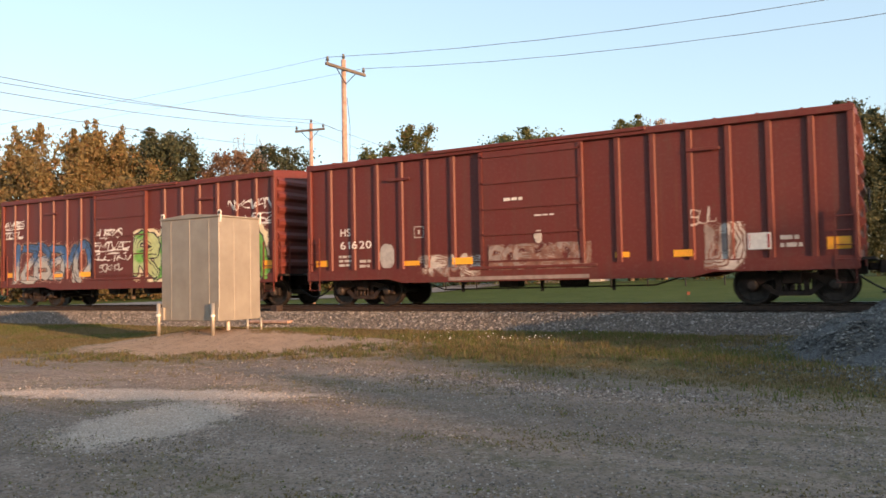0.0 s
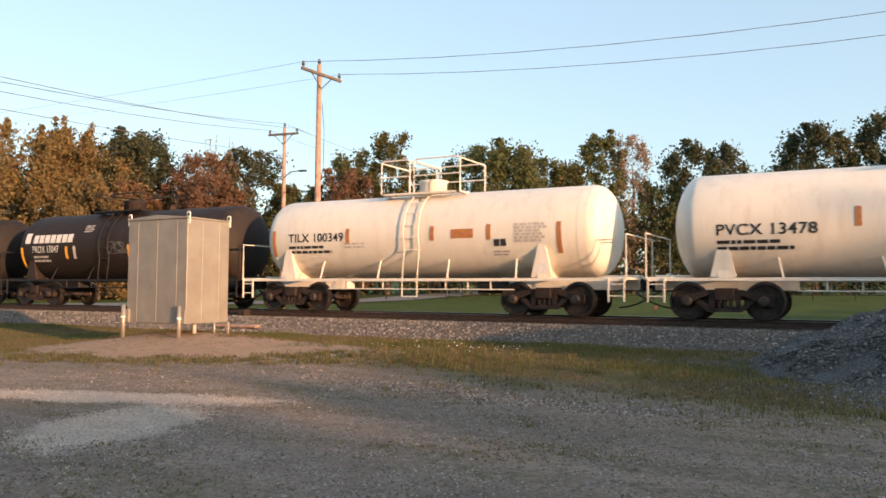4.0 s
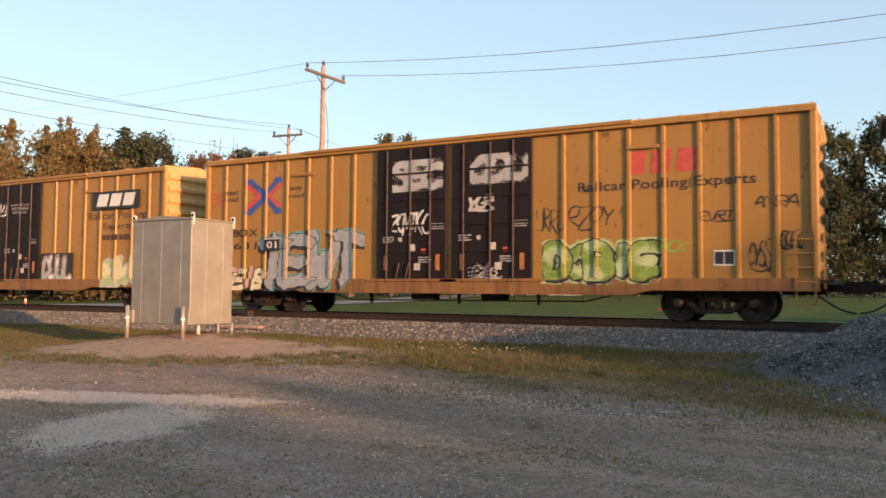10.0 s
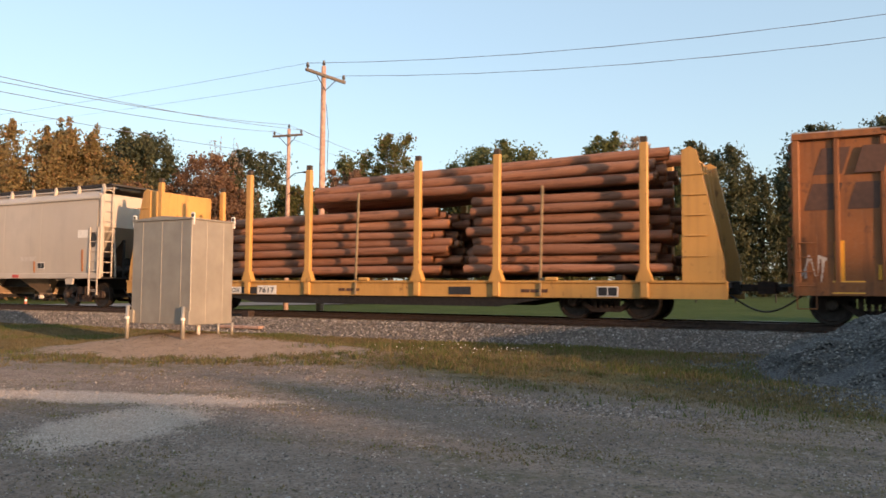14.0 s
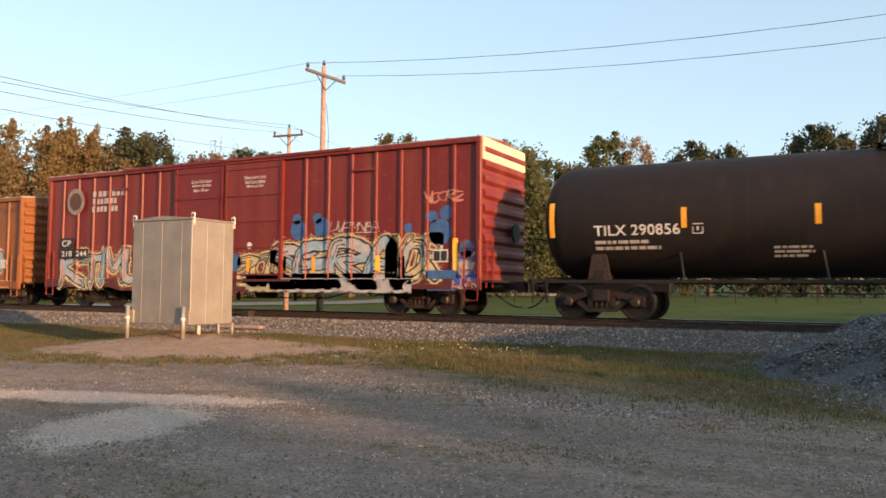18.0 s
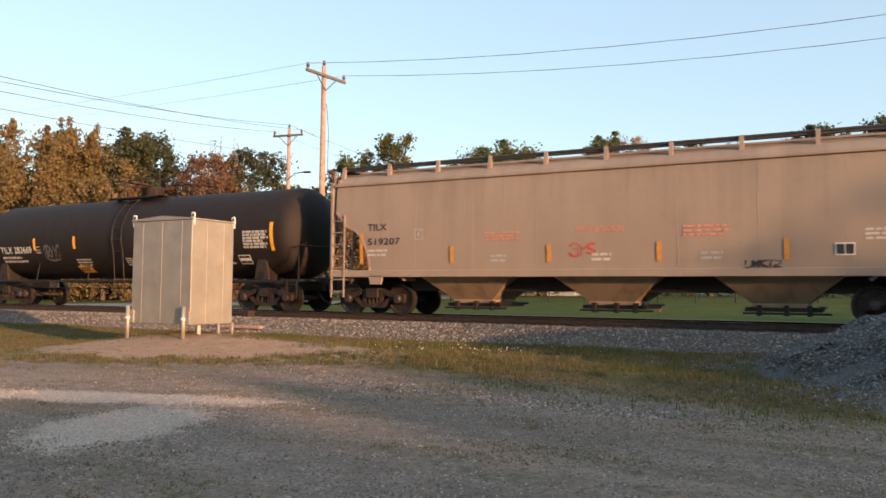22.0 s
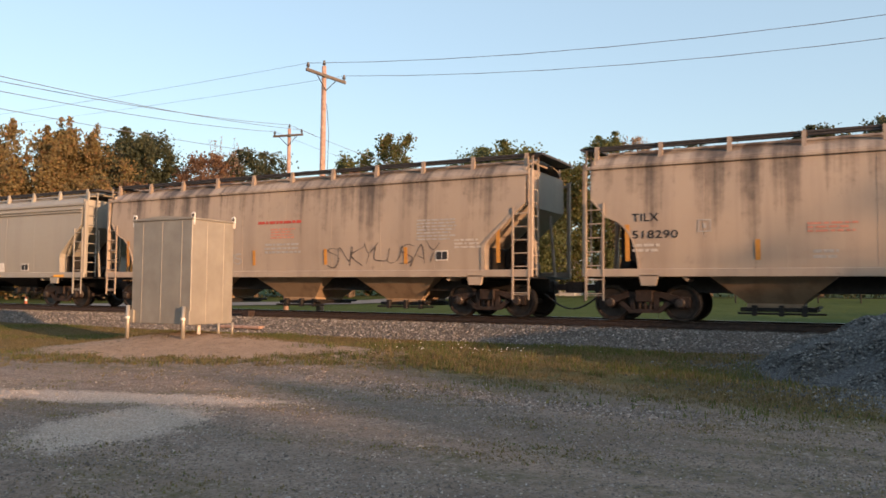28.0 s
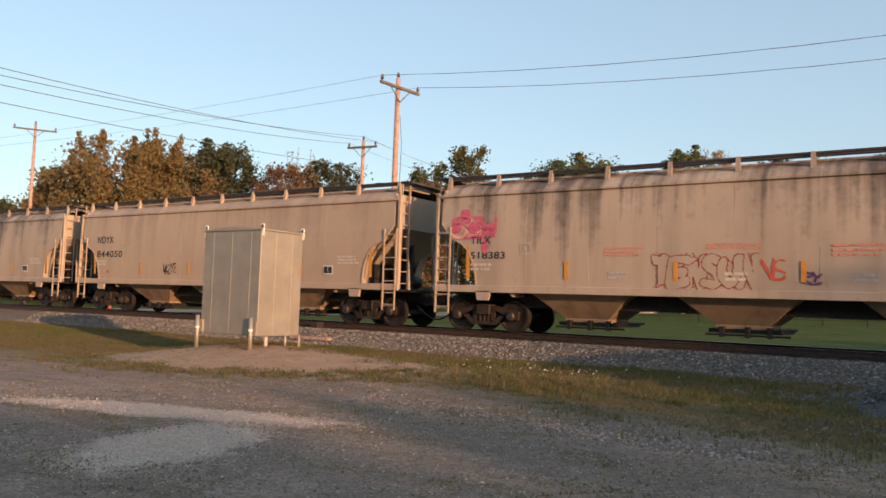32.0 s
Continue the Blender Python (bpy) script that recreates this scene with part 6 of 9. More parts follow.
    for i in range(6):
        bm = bm_()
        x = off + L * (0.2 + 0.12 * i)
        box(bm, x - 0.06, x + 0.06, -half + 0.02, half - 0.02, zb + 0.08, zb + 0.3)
        part("cross_bearer", bm, STEEL, car)
    bm = bm_()
    pipe(bm, [(off + L * 0.24, -0.9, zb - 0.02), (off + L * 0.3, -0.95, zb - 0.34), (off + L * 0.7, -0.95, zb - 0.3), (off + L * 0.76, -0.9, zb - 0.02)], 0.022)
    part("brake_rod", bm, STEEL, car)
    for f in (0.34, 0.5, 0.63):
        bm = bm_()
        x = off + L * f
        box(bm, x - 0.03, x + 0.03, -1.0, -0.9, zb - 0.42, zb + 0.1)
        part("rod_hanger", bm, STEEL, car)
    bm = bm_()
    box(bm, off + L * 0.42, off + L * 0.46, -1.15, -0.7, zb - 0.3, zb + 0.05, 0.02)
    part("brake_valve", bm, STEEL, car)
    bm = bm_()
    lathe(bm, [(-0.5, 0.0), (-0.45, 0.15), (0.3, 0.15), (0.35, 0.0)], 12, "x")
    moved(bm, Matrix.Translation((off + L * 0.56, -0.75, zb - 0.18)))
    part("brake_reservoir", bm, STEEL, car, "", True)
    for x in trucks:
        truck(car, x - c0, dirt)

    def surf(px, z):
        q = px - off
        for a, b, _ in doors:
            if a <= q <= b:
                return -half - 0.1
        for rx in rib_xs:
            if abs(q - rx) < rib_w * 0.36 and zb + 0.28 < z < zt - 0.13:
                return -half - rib_d
        if z < zb + 0.3:
            return -half - 0.1
        return -half
    return car, off, surf


# ---- tank cars ----
def tankcar(label, p0, p1, top, radius, body, trucks, white=False, dome_at=0.5, handrail=None, platform=True, dirt=RUSTY, sill_z=1.0, reach=0.9, ends=None):
    L, c0 = p1 - p0, (p0 + p1) / 2
    car = car_at("tank_car", label, "tank car", c0)
    zc = top - radius
    hd = radius * 0.5
    left = [(-L / 2 + hd * (1 - math.cos(math.pi / 2 * i / 8)), radius * math.sin(math.pi / 2 * i / 8)) for i in range(9)]
    right = [(-t, r) for t, r in reversed(left)]
    seams = [(-L / 2 + hd + (L - 2 * hd) * f, radius) for f in (0.12, 0.3, 0.5, 0.7, 0.88)]
    bm = bm_()
    lathe(bm, left + seams + right, 48)
    moved(bm, Matrix.Translation((0, 0, zc)))
    part("tank", bm, body, car, "long cylindrical tank with rounded heads", True)
    for f in (0.02, 0.26, 0.5, 0.74, 0.98):
        bm = bm_()
        x = -L / 2 + hd + (L - 2 * hd) * f
        lathe(bm, [(x - 0.015, radius + 0.004), (x + 0.015, radius + 0.004)], 48, "x", False)
        moved(bm, Matrix.Translation((0, 0, zc)))
        part("weld_band", bm, body, car, "", True)
    trim = body if white else STEEL
    # stub sills, saddles, end platforms
    ends = ends or (-L / 2 - 0.55, L / 2 + 0.55)
    for tx, s, ex in ((trucks[0] - c0, -1, ends[0]), (trucks[1] - c0, 1, ends[1])):
        bm = bm_()
        a, b = sorted((tx - s * 1.6, ex))
        box(bm, a, b, -0.22, 0.22, 0.72, sill_z + 0.12, 0.02)
        part("stub_sill", bm, trim, car)
        bm = bm_()
        prism(bm, [(-1.25, sill_z), (1.25, sill_z), (1.15, zc - radius * 0.45), (-1.15, zc - radius * 0.45)], tx - 0.12, tx + 0.12)
        part("saddle", bm, body, car)
        for sy in (-1, 1):
            bm = bm_()
            prism(bm, [(tx - 0.3, sill_z + 0.05), (tx + 0.3, sill_z + 0.05), (tx + 0.1, zc - radius * 0.3), (tx - 0.1, zc - radius * 0.3)], sy * 1.18 - 0.04, sy * 1.18 + 0.04, "y")
            part("bolster_web", bm, body if white else RUSTY, car)
        bm = bm_()
        a, b = sorted((ex, ex - s * 0.65))
        box(bm, a, b, -1.42, 1.42, sill_z - 0.02, sill_z + 0.05, 0.01)
        part("end_platform", bm, trim, car)
        coupler(car, ex, s, reach)
        hr = bm_()
        col = trim
        pipe(hr, [(ex - s * 0.05, -1.42, sill_z), (ex - s * 0.05, -1.42, sill_z + 1.15), (ex - s * 0.05, 1.42, sill_z + 1.15), (ex - s * 0.05, 1.42, sill_z)], 0.022)
        part("end_rail", hr, col, car)
        ladder(car, ex - s * 0.3, -1.45, 0.42, sill_z + 0.02, 0.4, trim, 2, "x", "step")
    for sy in (-1, 1):
        bm = bm_()
        box(bm, ends[0] + 0.05, ends[1] - 0.05, sy * 1.4 - 0.03, sy * 1.4 + 0.03, sill_z - 0.05, sill_z + 0.03)
        part("walk_bar", bm, trim, car)
        for f in (0.22, 0.4, 0.6, 0.78):
            bm = bm_()
            x = -L / 2 + L * f
            rod(bm, (x + 0.05, sy * 1.4, sill_z), (x - 0.08, sy * math.sqrt(max(0.05, radius ** 2 - (radius * 0.62) ** 2)), zc - radius * 0.6), 0.025)
            part("rail_stay", bm, trim, car)
        for f in (0.3, 0.36, 0.42, 0.6, 0.66, 0.72):
            bm = bm_()
            x = -L / 2 + L * f
            rod(bm, (x, sy * 1.38, sill_z), (x, sy * 1.38, sill_z - 0.28), 0.018)
            part("hanger", bm, trim, car)
        bm = bm_()
        rod(bm, (-L * 0.25, sy * 1.38, sill_z - 0.28), (L * 0.28, sy * 1.38, sill_z - 0.28), 0.018)
        part("lower_bar", bm, trim, car)
    # fittings on top
    dx = -L / 2 + L * dome_at
    bm = bm_()
    lathe(bm, [(top - 0.15, 0.42), (top + 0.34, 0.42), (top + 0.38, 0.46), (top + 0.42, 0.46), (top + 0.45, 0.3), (top + 0.46, 0.0)], 22, "z")
    moved(bm, Matrix.Translation((dx, 0, 0)))
    part("manway", bm, body if white else RUSTY, car, "round manway housing with lid", True)
    bm = bm_()
    box(bm, dx - 1.35, dx + 1.35, -0.9, -0.5, top - 0.06, top - 0.01)
    box(bm, dx - 1.35, dx + 1.35, 0.5, 0.9, top - 0.06, top - 0.01)
    for x in (dx - 1.3, dx + 1.3):
        box(bm, x - 0.05, x + 0.05, -0.9, 0.9, top - 0.06, top - 0.01)
    part("top_platform", bm, trim, car, "grated walkway round the manway")
    hgt = 1.0 if white else 0.62
    for k in ((-1.3, -0.55), (-0.4, 1.3)) if not white else ((-1.35, -0.35), (-0.2, 1.35)):
        for yy in (-0.85, 0.85):
            bm = bm_()
            pipe(bm, [(dx + k[0], yy, top - 0.03), (dx + k[0], yy, top + hgt - 0.06), (dx + k[0] + 0.08, yy, top + hgt), (dx + k[1] - 0.08, yy, top + hgt), (dx + k[1], yy, top + hgt - 0.06), (dx + k[1], yy, top - 0.03)], 0.024)
            if white:
                rod(bm, (dx + k[0], yy, top + hgt * 0.5), (dx + k[1], yy, top + hgt * 0.5), 0.02)
            part("guard_rail", bm, trim, car)
        for xx in k:
            bm = bm_()
            rod(bm, (dx + xx, -0.85, top + hgt - 0.05), (dx + xx, 0.85, top + hgt - 0.05), 0.022)
            part("cross_rail", bm, trim, car)
    # side ladder
    for sy in (-1, 1):
        bm = bm_()
        lad = []
        for xx in (dx - 0.25, dx + 0.25):
            arc = [(xx, sy * 1.42, sill_z - 0.5), (xx, sy * 1.42, sill_z)]
            for i in range(7):
                a = -0.35 + i * 0.27
                arc.append((xx, sy * (radius + 0.1) * math.cos(a), zc + (radius + 0.1) * math.sin(a)))
            pipe(bm, arc, 0.018)
            lad.append(arc)
        l = part("ladder", bm, trim, car)
        for p, q in zip(*lad):
            bm = bm_()
            rod(bm, p, q, 0.014)
            part("rung", bm, trim, l)
    # under fittings
    bm = bm_()
    lathe(bm, [(0.62, 0.1), (0.75, 0.16), (zc - radius + 0.1, 0.16)], 10, "z")
    moved(bm, Matrix.Translation((dx + 0.1, 0, 0)))
    part("bottom_outlet", bm, STEEL, car)
    bm = bm_()
    lathe(bm, [(-0.55, 0.0), (-0.5, 0.17), (0.4, 0.17), (0.45, 0.0)], 12, "x")
    moved(bm, Matrix.Translation((dx + L * 0.2, -0.55, 0.78)))
    part("brake_reservoir", bm, STEEL, car, "", True)
    for x in trucks:
        truck(car, x - c0, dirt)

    def surf(px, z):
        return -math.sqrt(max(0.02, radius ** 2 - (z - zc) ** 2))
    return car, -L / 2, surf


# ---- covered hoppers ----
def hopper(label, p0, p1, body, trucks, bays=3, ends=("round", "round"), eave=3.9, sill=1.25, top=4.34, dirt=RUSTY, seams=9, bay_mat=None, posts=11, low=0.38, sill_deep=0.14, bow=0.06, reach=0.65, end_cut=1.2):
    L, c0 = p1 - p0, (p0 + p1) / 2
    car = car_at("covered_hopper", label, "hopper car", c0)
    off = -L / 2
    bay_mat = bay_mat or body

    def cut(kind, z):
        """How far in from the end the side sheet starts at the height z."""
        if kind == "small":
            return 0.22
        u = (z - sill) / (3.1 - sill)
        if u >= 1:
            return 0.22
        if kind == "round":
            if u > 0.72:
                return 0.22 + 0.43 * (1 - u) / 0.28
            return 0.65 + (end_cut - 0.43) * math.sqrt(max(0.0, 1 - (u / 0.72) ** 2))
        if u < 0.4:
            return 0.22 + end_cut
        return 0.22 + end_cut * (1 - u) / 0.6

    def width(z):
        u = (z - sill) / (eave - sill)
        return 1.5 + bow * math.sin(math.pi * min(1, max(0, u)))
    # side sheets, roof: one skin of cross rows
    zs = [sill] + [sill + (3.1 - sill) * i / 9 for i in range(1, 10)] + [3.1 + (eave - 3.1) * i / 3 for i in range(1, 4)]
    roofp = [(1.46, eave + 0.1), (1.3, eave + 0.26), (0.95, eave + 0.42), (0.5, eave + 0.5)]
    for s in (-1, 1):
        bm = bm_()
        rows = []
        for z in zs:
            a, b = off + cut(ends[0], z), -off - cut(ends[1], z)
            row = []
            k = seams * 2
            for i in range(k + 1):
                x = a + (b - a) * i / k
                row.append(bm.verts.new((x, s * (width(z) + 0.004 * math.sin(x * 2.1 + z)), z)))
            rows.append(row)
        for y, z in roofp:
            rows.append([bm.verts.new((v.co.x, s * y, z)) for v in rows[len(zs) - 1]])
        for r1, r2 in zip(rows, rows[1:]):
            for i in range(len(r1) - 1):
                bm.faces.new((r1[i], r1[i + 1], r2[i + 1], r2[i]))
        bmesh.ops.recalc_face_normals(bm, faces=bm.faces[:])
        if s < 0 and bm.faces[0].normal.y > 0 or s > 0 and bm.faces[0].normal.y < 0:
            bmesh.ops.reverse_faces(bm, faces=bm.faces[:])
        ext = bmesh.ops.extrude_face_region(bm, geom=bm.faces[:])
        for v in ext["geom"]:
            if isinstance(v, bmesh.types.BMVert):
                v.co.y -= s * 0.03
                v.co.z -= 0.01
        bmesh.ops.recalc_face_normals(bm, faces=bm.faces[:])
        part("side_sheet", bm, body, car, "gently bowed side sheet")
        bm = bm_()
        y = s * 1.53
        box(bm, off, -off, min(y - s * 0.05, y + s * 0.05), max(y - s * 0.05, y + s * 0.05), sill - sill_deep, sill + 0.06, 0.012)
        part("side_sill", bm, body, car)
        bm = bm_()
        y = s * 1.53
        box(bm, off + 0.1, -off - 0.1, y - 0.03, y + 0.03, eave - 0.03, eave + 0.05, 0.01)
        part("eave_bar", bm, body, car)
        for x, e, sx in ((off, ends[0], 1), (-off, ends[1], -1)):
            bm = bm_()
            a, b = sorted((x, x + sx * 0.1))
            box(bm, a, b, s * 1.5 - 0.05, s * 1.5 + 0.05, sill, eave + 0.12, 0.012)
            part("corner_post", bm, body, car)
            if e != "small":
                bm = bm_()
                t = sx * (0.11 if e == "slant" else 0.045)
                prev = None
                for i in range(13):
                    z = sill + (3.1 - sill) * i / 12
                    xx, yo, yi = x + sx * cut(e, z), s * (width(z) + 0.022), s * 1.24
                    ring = [bm.verts.new(q) for q in ((xx, yo, z), (xx, yi, z), (xx + t, yi, z), (xx + t, yo, z))]
                    if prev:
                        for k in range(4):
                            bm.faces.new((prev[k], prev[(k + 1) % 4], ring[(k + 1) % 4], ring[k]))
                    else:
                        bm.faces.new(ring)
                    prev = ring
                bm.faces.new(prev[::-1])
                bmesh.ops.recalc_face_normals(bm, faces=bm.faces[:])
                part("opening_flange", bm, body, car)
            if s < 0:
                ladder(car, x + sx * 0.33, -1.58, sill - 0.75, 3.0, 0.46, body, 7)
                ladder(car, x + sx * 0.06, -1.2, sill - 0.1, eave + 0.5, 0.4, body, 9, "y")
                bm = bm_()
                pipe(bm, [(x + sx * 0.12, -1.56, sill - 0.12), (x + sx * 0.12, -1.56, sill - 0.62), (x + sx * 0.55, -1.56, sill - 0.62), (x + sx * 0.55, -1.56, sill - 0.12)], 0.02)
                part("stirrup", bm, body, car)
                bm = bm_()
                xx = x + sx * 1.7
                prism(bm, [(xx - 0.24, sill - 0.1), (xx + 0.24, sill - 0.1), (xx + 0.18, sill - 0.36), (xx - 0.18, sill - 0.36)], -1.58, -1.5, "y")
                part("jacking_pad", bm, WHITE if body is HOP_WHITE else body, car)
    # end slope sheets and upper end walls
    for x, s in ((off, 1), (-off, -1)):
        bm = bm_()
        prism(bm, [(x + s * 0.22, eave + 0.2), (x + s * 0.22, 3.05), (x + s * 2.6, 1.0), (x + s * 2.66, 1.05), (x + s * 0.3, 3.1), (x + s * 0.3, eave + 0.2)], -1.46, 1.46, "y")
        part("slope_sheet", bm, body, car, "sloping end sheet")
        bm = bm_()
        box(bm, min(x + s * 1.45, x + s * 1.6), max(x + s * 1.45, x + s * 1.6), -1.35, 1.35, 1.0, 1.95)
        part("bolster_web", bm, STEEL, car)
        # upright dark plate added so the end opening looks shaded inside
        bm = bm_()
        prism(bm, [(x + s * 0.6, 1.12), (x + s * 2.3, 1.12), (x + s * 0.6, 2.62)], -0.06, 0.06, "y")
        part("opening_filler", bm, STEEL, car, "added dark plate for the shade inside the end opening")
        bm = bm_()
        box(bm, min(x, x + s * 2.6), max(x, x + s * 2.6), -0.25, 0.25, 0.72, 1.15, 0.02)
        part("stub_sill", bm, STEEL, car)
        bm = bm_()
        box(bm, min(x, x + s * 1.9), max(x, x + s * 1.9), -1.45, 1.45, 1.08, 1.14)
        part("end_floor", bm, STEEL, car)
        for yy in (-0.7, 0.7):
            bm = bm_()
            rod(bm, (x + s * 0.2, yy, 1.14), (x + s * 0.35, yy, 3.0), 0.045)
            part("end_stanchion", bm, body, car)
        bm = bm_()
        lathe(bm, [(-0.45, 0.0), (-0.4, 0.2), (0.4, 0.2), (0.45, 0.0)], 12, "y")
        moved(bm, Matrix.Translation((x + s * 0.8, 0.2, 1.42)))
        part("brake_cylinder", bm, STEEL, car, "", True)
        coupler(car, x, -s, reach)
    # roof: hatch trough and running boards
    bm = bm_()
    box(bm, off + 0.35, -off - 0.35, -0.5, 0.5, eave + 0.42, eave + 0.56, 0.02)
    part("roof_trough", bm, body, car, "long hatch cover")
    for s in (-1, 1):
        bm = bm_()
        y = s * 1.0
        box(bm, off - 0.04, -off + 0.04, y - 0.25, y + 0.25, top + 0.12, top + 0.16)
        part("running_board", bm, WALKWAY, car, "dark grated running board")
        bm = bm_()
        y = s * 1.2
        box(bm, off - 0.04, -off + 0.04, y - 0.02, y + 0.02, top + 0.06, top + 0.17)
        part("board_edge", bm, WALKWAY, car)
        bm = bm_()
        prism(bm, [(1.2, eave + 0.2), (1.34, eave + 0.2), (1.28, top + 0.17), (1.2, top + 0.17)] if s > 0 else [(-1.2, eave + 0.2), (-1.34, eave + 0.2), (-1.28, top + 0.17), (-1.2, top + 0.17)], -0.05, 0.05)
        first = part("board_bracket", bm, body, car)
        for i in range(posts):
            x = off + 0.3 + (L - 0.6) * i / (posts - 1)
            if i == 0:
                first.location = (x, 0, 0)
            else:
                again(first, x, 0, 0)
    for x, s in ((off, -1), (-off, 1)):
        bm = bm_()
        a, b = sorted((x - s * 0.3, x + s * 0.16))
        box(bm, a, b, -1.25, 1.25, top + 0.1, top + 0.16)
        part("end_board", bm, WALKWAY, car)
    # hopper bays; a wide dark box stands for the shaded centre sill between
    inner = L - 2 * 2.5
    bm = bm_()
    box(bm, -inner / 2, inner / 2, -0.8, 0.8, low + 0.34, sill - 0.08)
    part("centre_sill", bm, STEEL, car, "dark box for the shaded slopes and sill between bays")
    bw = inner / bays
    for i in range(bays):
        cx = -inner / 2 + bw * (i + 0.5)
        t2, b2 = (min(1.5, bw * 0.37), 0.62) if bays < 4 else (0.95, 0.42)
        bm = bm_()
        v = []
        for z, hx, hy in ((sill - 0.06, t2, 1.4), (low + 0.1, b2, 0.75), (low, b2, 0.75)):
            v.append([bm.verts.new((cx + a * hx, b * hy, z)) for a, b in ((-1, -1), (1, -1), (1, 1), (-1, 1))])
        for r1, r2 in zip(v, v[1:]):
            for k in range(4):
                bm.faces.new((r1[k], r1[(k + 1) % 4], r2[(k + 1) % 4], r2[k]))
        bm.faces.new(v[0])
        bm.faces.new(v[-1][::-1])
        bmesh.ops.recalc_face_normals(bm, faces=bm.faces[:])
        part("hopper_bay", bm, bay_mat, car, "tapered discharge bay")
        bm = bm_()
        box(bm, cx - b2 - 0.15, cx + b2 + 0.3, -0.85, 0.85, low - 0.1, low - 0.0, 0.01)
        rod(bm, (cx + b2 + 0.3, -1.1, low), (cx + b2 + 0.3, 1.1, low), 0.04, 8)
        for e in (-0.5, 0.1, 0.6):
            box(bm, cx + e, cx + e + 0.12, -0.95, -0.8, low - 0.2, low + 0.06, 0.01)
        rod(bm, (cx - b2 - 0.2, -0.92, low - 0.14), (cx + b2 + 0.5, -0.92, low - 0.14), 0.03, 6)
        part("outlet_gate", bm, STEEL, car, "sliding outlet gate")
        if bays > 3:
            bm = bm_()
            lathe(bm, [(-1.1, 0.0), (-1.1, 0.07), (-1.07, 0.085), (-0.8, 0.085)], 14, "y")
            moved(bm, Matrix.Translation((cx + 0.1, 0, low - 0.06)))
            part("outlet_cap", bm, PALEMARK, car, "white round outlet cap", True)
    for x in trucks:
        truck(car, x - c0, dirt)
    # weld seams down the side
    for i in range(1, seams):
        x = off + 1.2 + (L - 2.4) * i / seams
        bm = bm_()
        prev = None
        for k in range(7):
            z = sill + 0.06 + (eave - sill - 0.1) * k / 6
            p = (x, -width(z) - 0.001, z)
            if prev:
                rod(bm, prev, p, 0.005, 4)
            prev = p
        part("weld_seam", bm, body, car)

    def surf(px, z):
        if z < sill + 0.07:
            return -1.585
        return -width(z) - 0.006
    return car, off, surf

# ---- the train, car by car; places along a car are metres from its leading end ----
def emblem_arrows(car, off, x0, x1, z0, z1, surf):
    """Crossed red and blue arrows."""
    cx, cz, w, h = (x0 + x1) / 2 + off, (z0 + z1) / 2, (x1 - x0) / 2, (z1 - z0) / 2
    cell = 0.016
    nx, nz = int(2 * w / cell), int(2 * h / cell)
    X, Z = np.meshgrid(cx - w + (np.arange(nx) + 0.5) * cell, cz - h + (np.arange(nz) + 0.5) * cell)
    u, v = (X - cx) / w, (Z - cz) / h
    g = np.full((nz, nx), -1)
    for sx in (-1, 1):
        d = np.minimum(seg_dist(u, v, (sx * 1.0, 0.72), (sx * 0.2, 0.0)), seg_dist(u, v, (sx * 1.0, -0.72), (sx * 0.2, 0.0)))
        g[(d < 0.16) & (u * sx > 0.02)] = 0
    bow = np.minimum(seg_dist(u, v, (-0.72, 0.82), (0.02, 0.16)), np.minimum(seg_dist(u, v, (0.02, 0.16), (0.02, -0.16)), seg_dist(u, v, (0.02, -0.16), (-0.72, -0.82))))
    g[(bow < 0.15)] = 1
    arm = np.minimum(seg_dist(u, v, (0.2, 0.22), (0.75, 0.8)), seg_dist(u, v, (0.2, -0.22), (0.75, -0.8)))
    g[arm < 0.13] = 1
    for ex, ez in ((-0.78, 0.84), (-0.78, -0.84), (0.8, 0.84), (0.8, -0.84)):
        g[(np.abs(u - ex) + np.abs(v - ez) < 0.3) & (np.abs(v) > 0.66)] = 1
    return cells(car, "emblem", cx - w, cz - h, cell, g, [REDMARK, BLUEMARK], surf, "emblem of crossed red and blue arrows")


def stencil(car, x, z, surf, w=0.3, m=PALEMARK):
    bm = bm_()
    for a, b, c, d in ((x, x + w, z, z + 0.025), (x, x + w, z + w - 0.025, z + w), (x, x + 0.025, z, z + w), (x + w - 0.025, x + w, z, z + w), (x + w * 0.4, x + w * 0.6, z + w * 0.3, z + w * 0.7)):
        y = surf((a + b) / 2, (c + d) / 2) - 0.008
        bm.faces.new([bm.verts.new(q) for q in ((a, y, c), (b, y, c), (b, y, d), (a, y, d))])
    part("stencil_square", bm, m, car)


def panel(car, x0, x1, z0, z1, surf, m=INK, edge=WHITE):
    """The small dark notice with white boxes."""
    mark(car, "notice_plate", x0, x1, z0, z1, edge, surf, "framed dark notice", 0.01, 2)
    w, h = x1 - x0, z1 - z0
    for a in (0.06, 0.53):
        mark(car, "notice_box", x0 + w * a, x0 + w * (a + 0.41), z0 + h * 0.1, z0 + h * 0.9, m, surf, "", 0.015)


def stripe(car, x, z0, z1, surf, m=YELLOW, w=0.13):
    mark(car, "reflector", x, x + w, z0, z1, m, surf, "upright reflector stripe", 0.012, 4)


def patch(car, x0, x1, z0, z1, m, surf, label="paint patch", name="patch", steps=1):
    mark(car, name, x0, x1, z0, z1, m, surf, label, 0.009, steps)


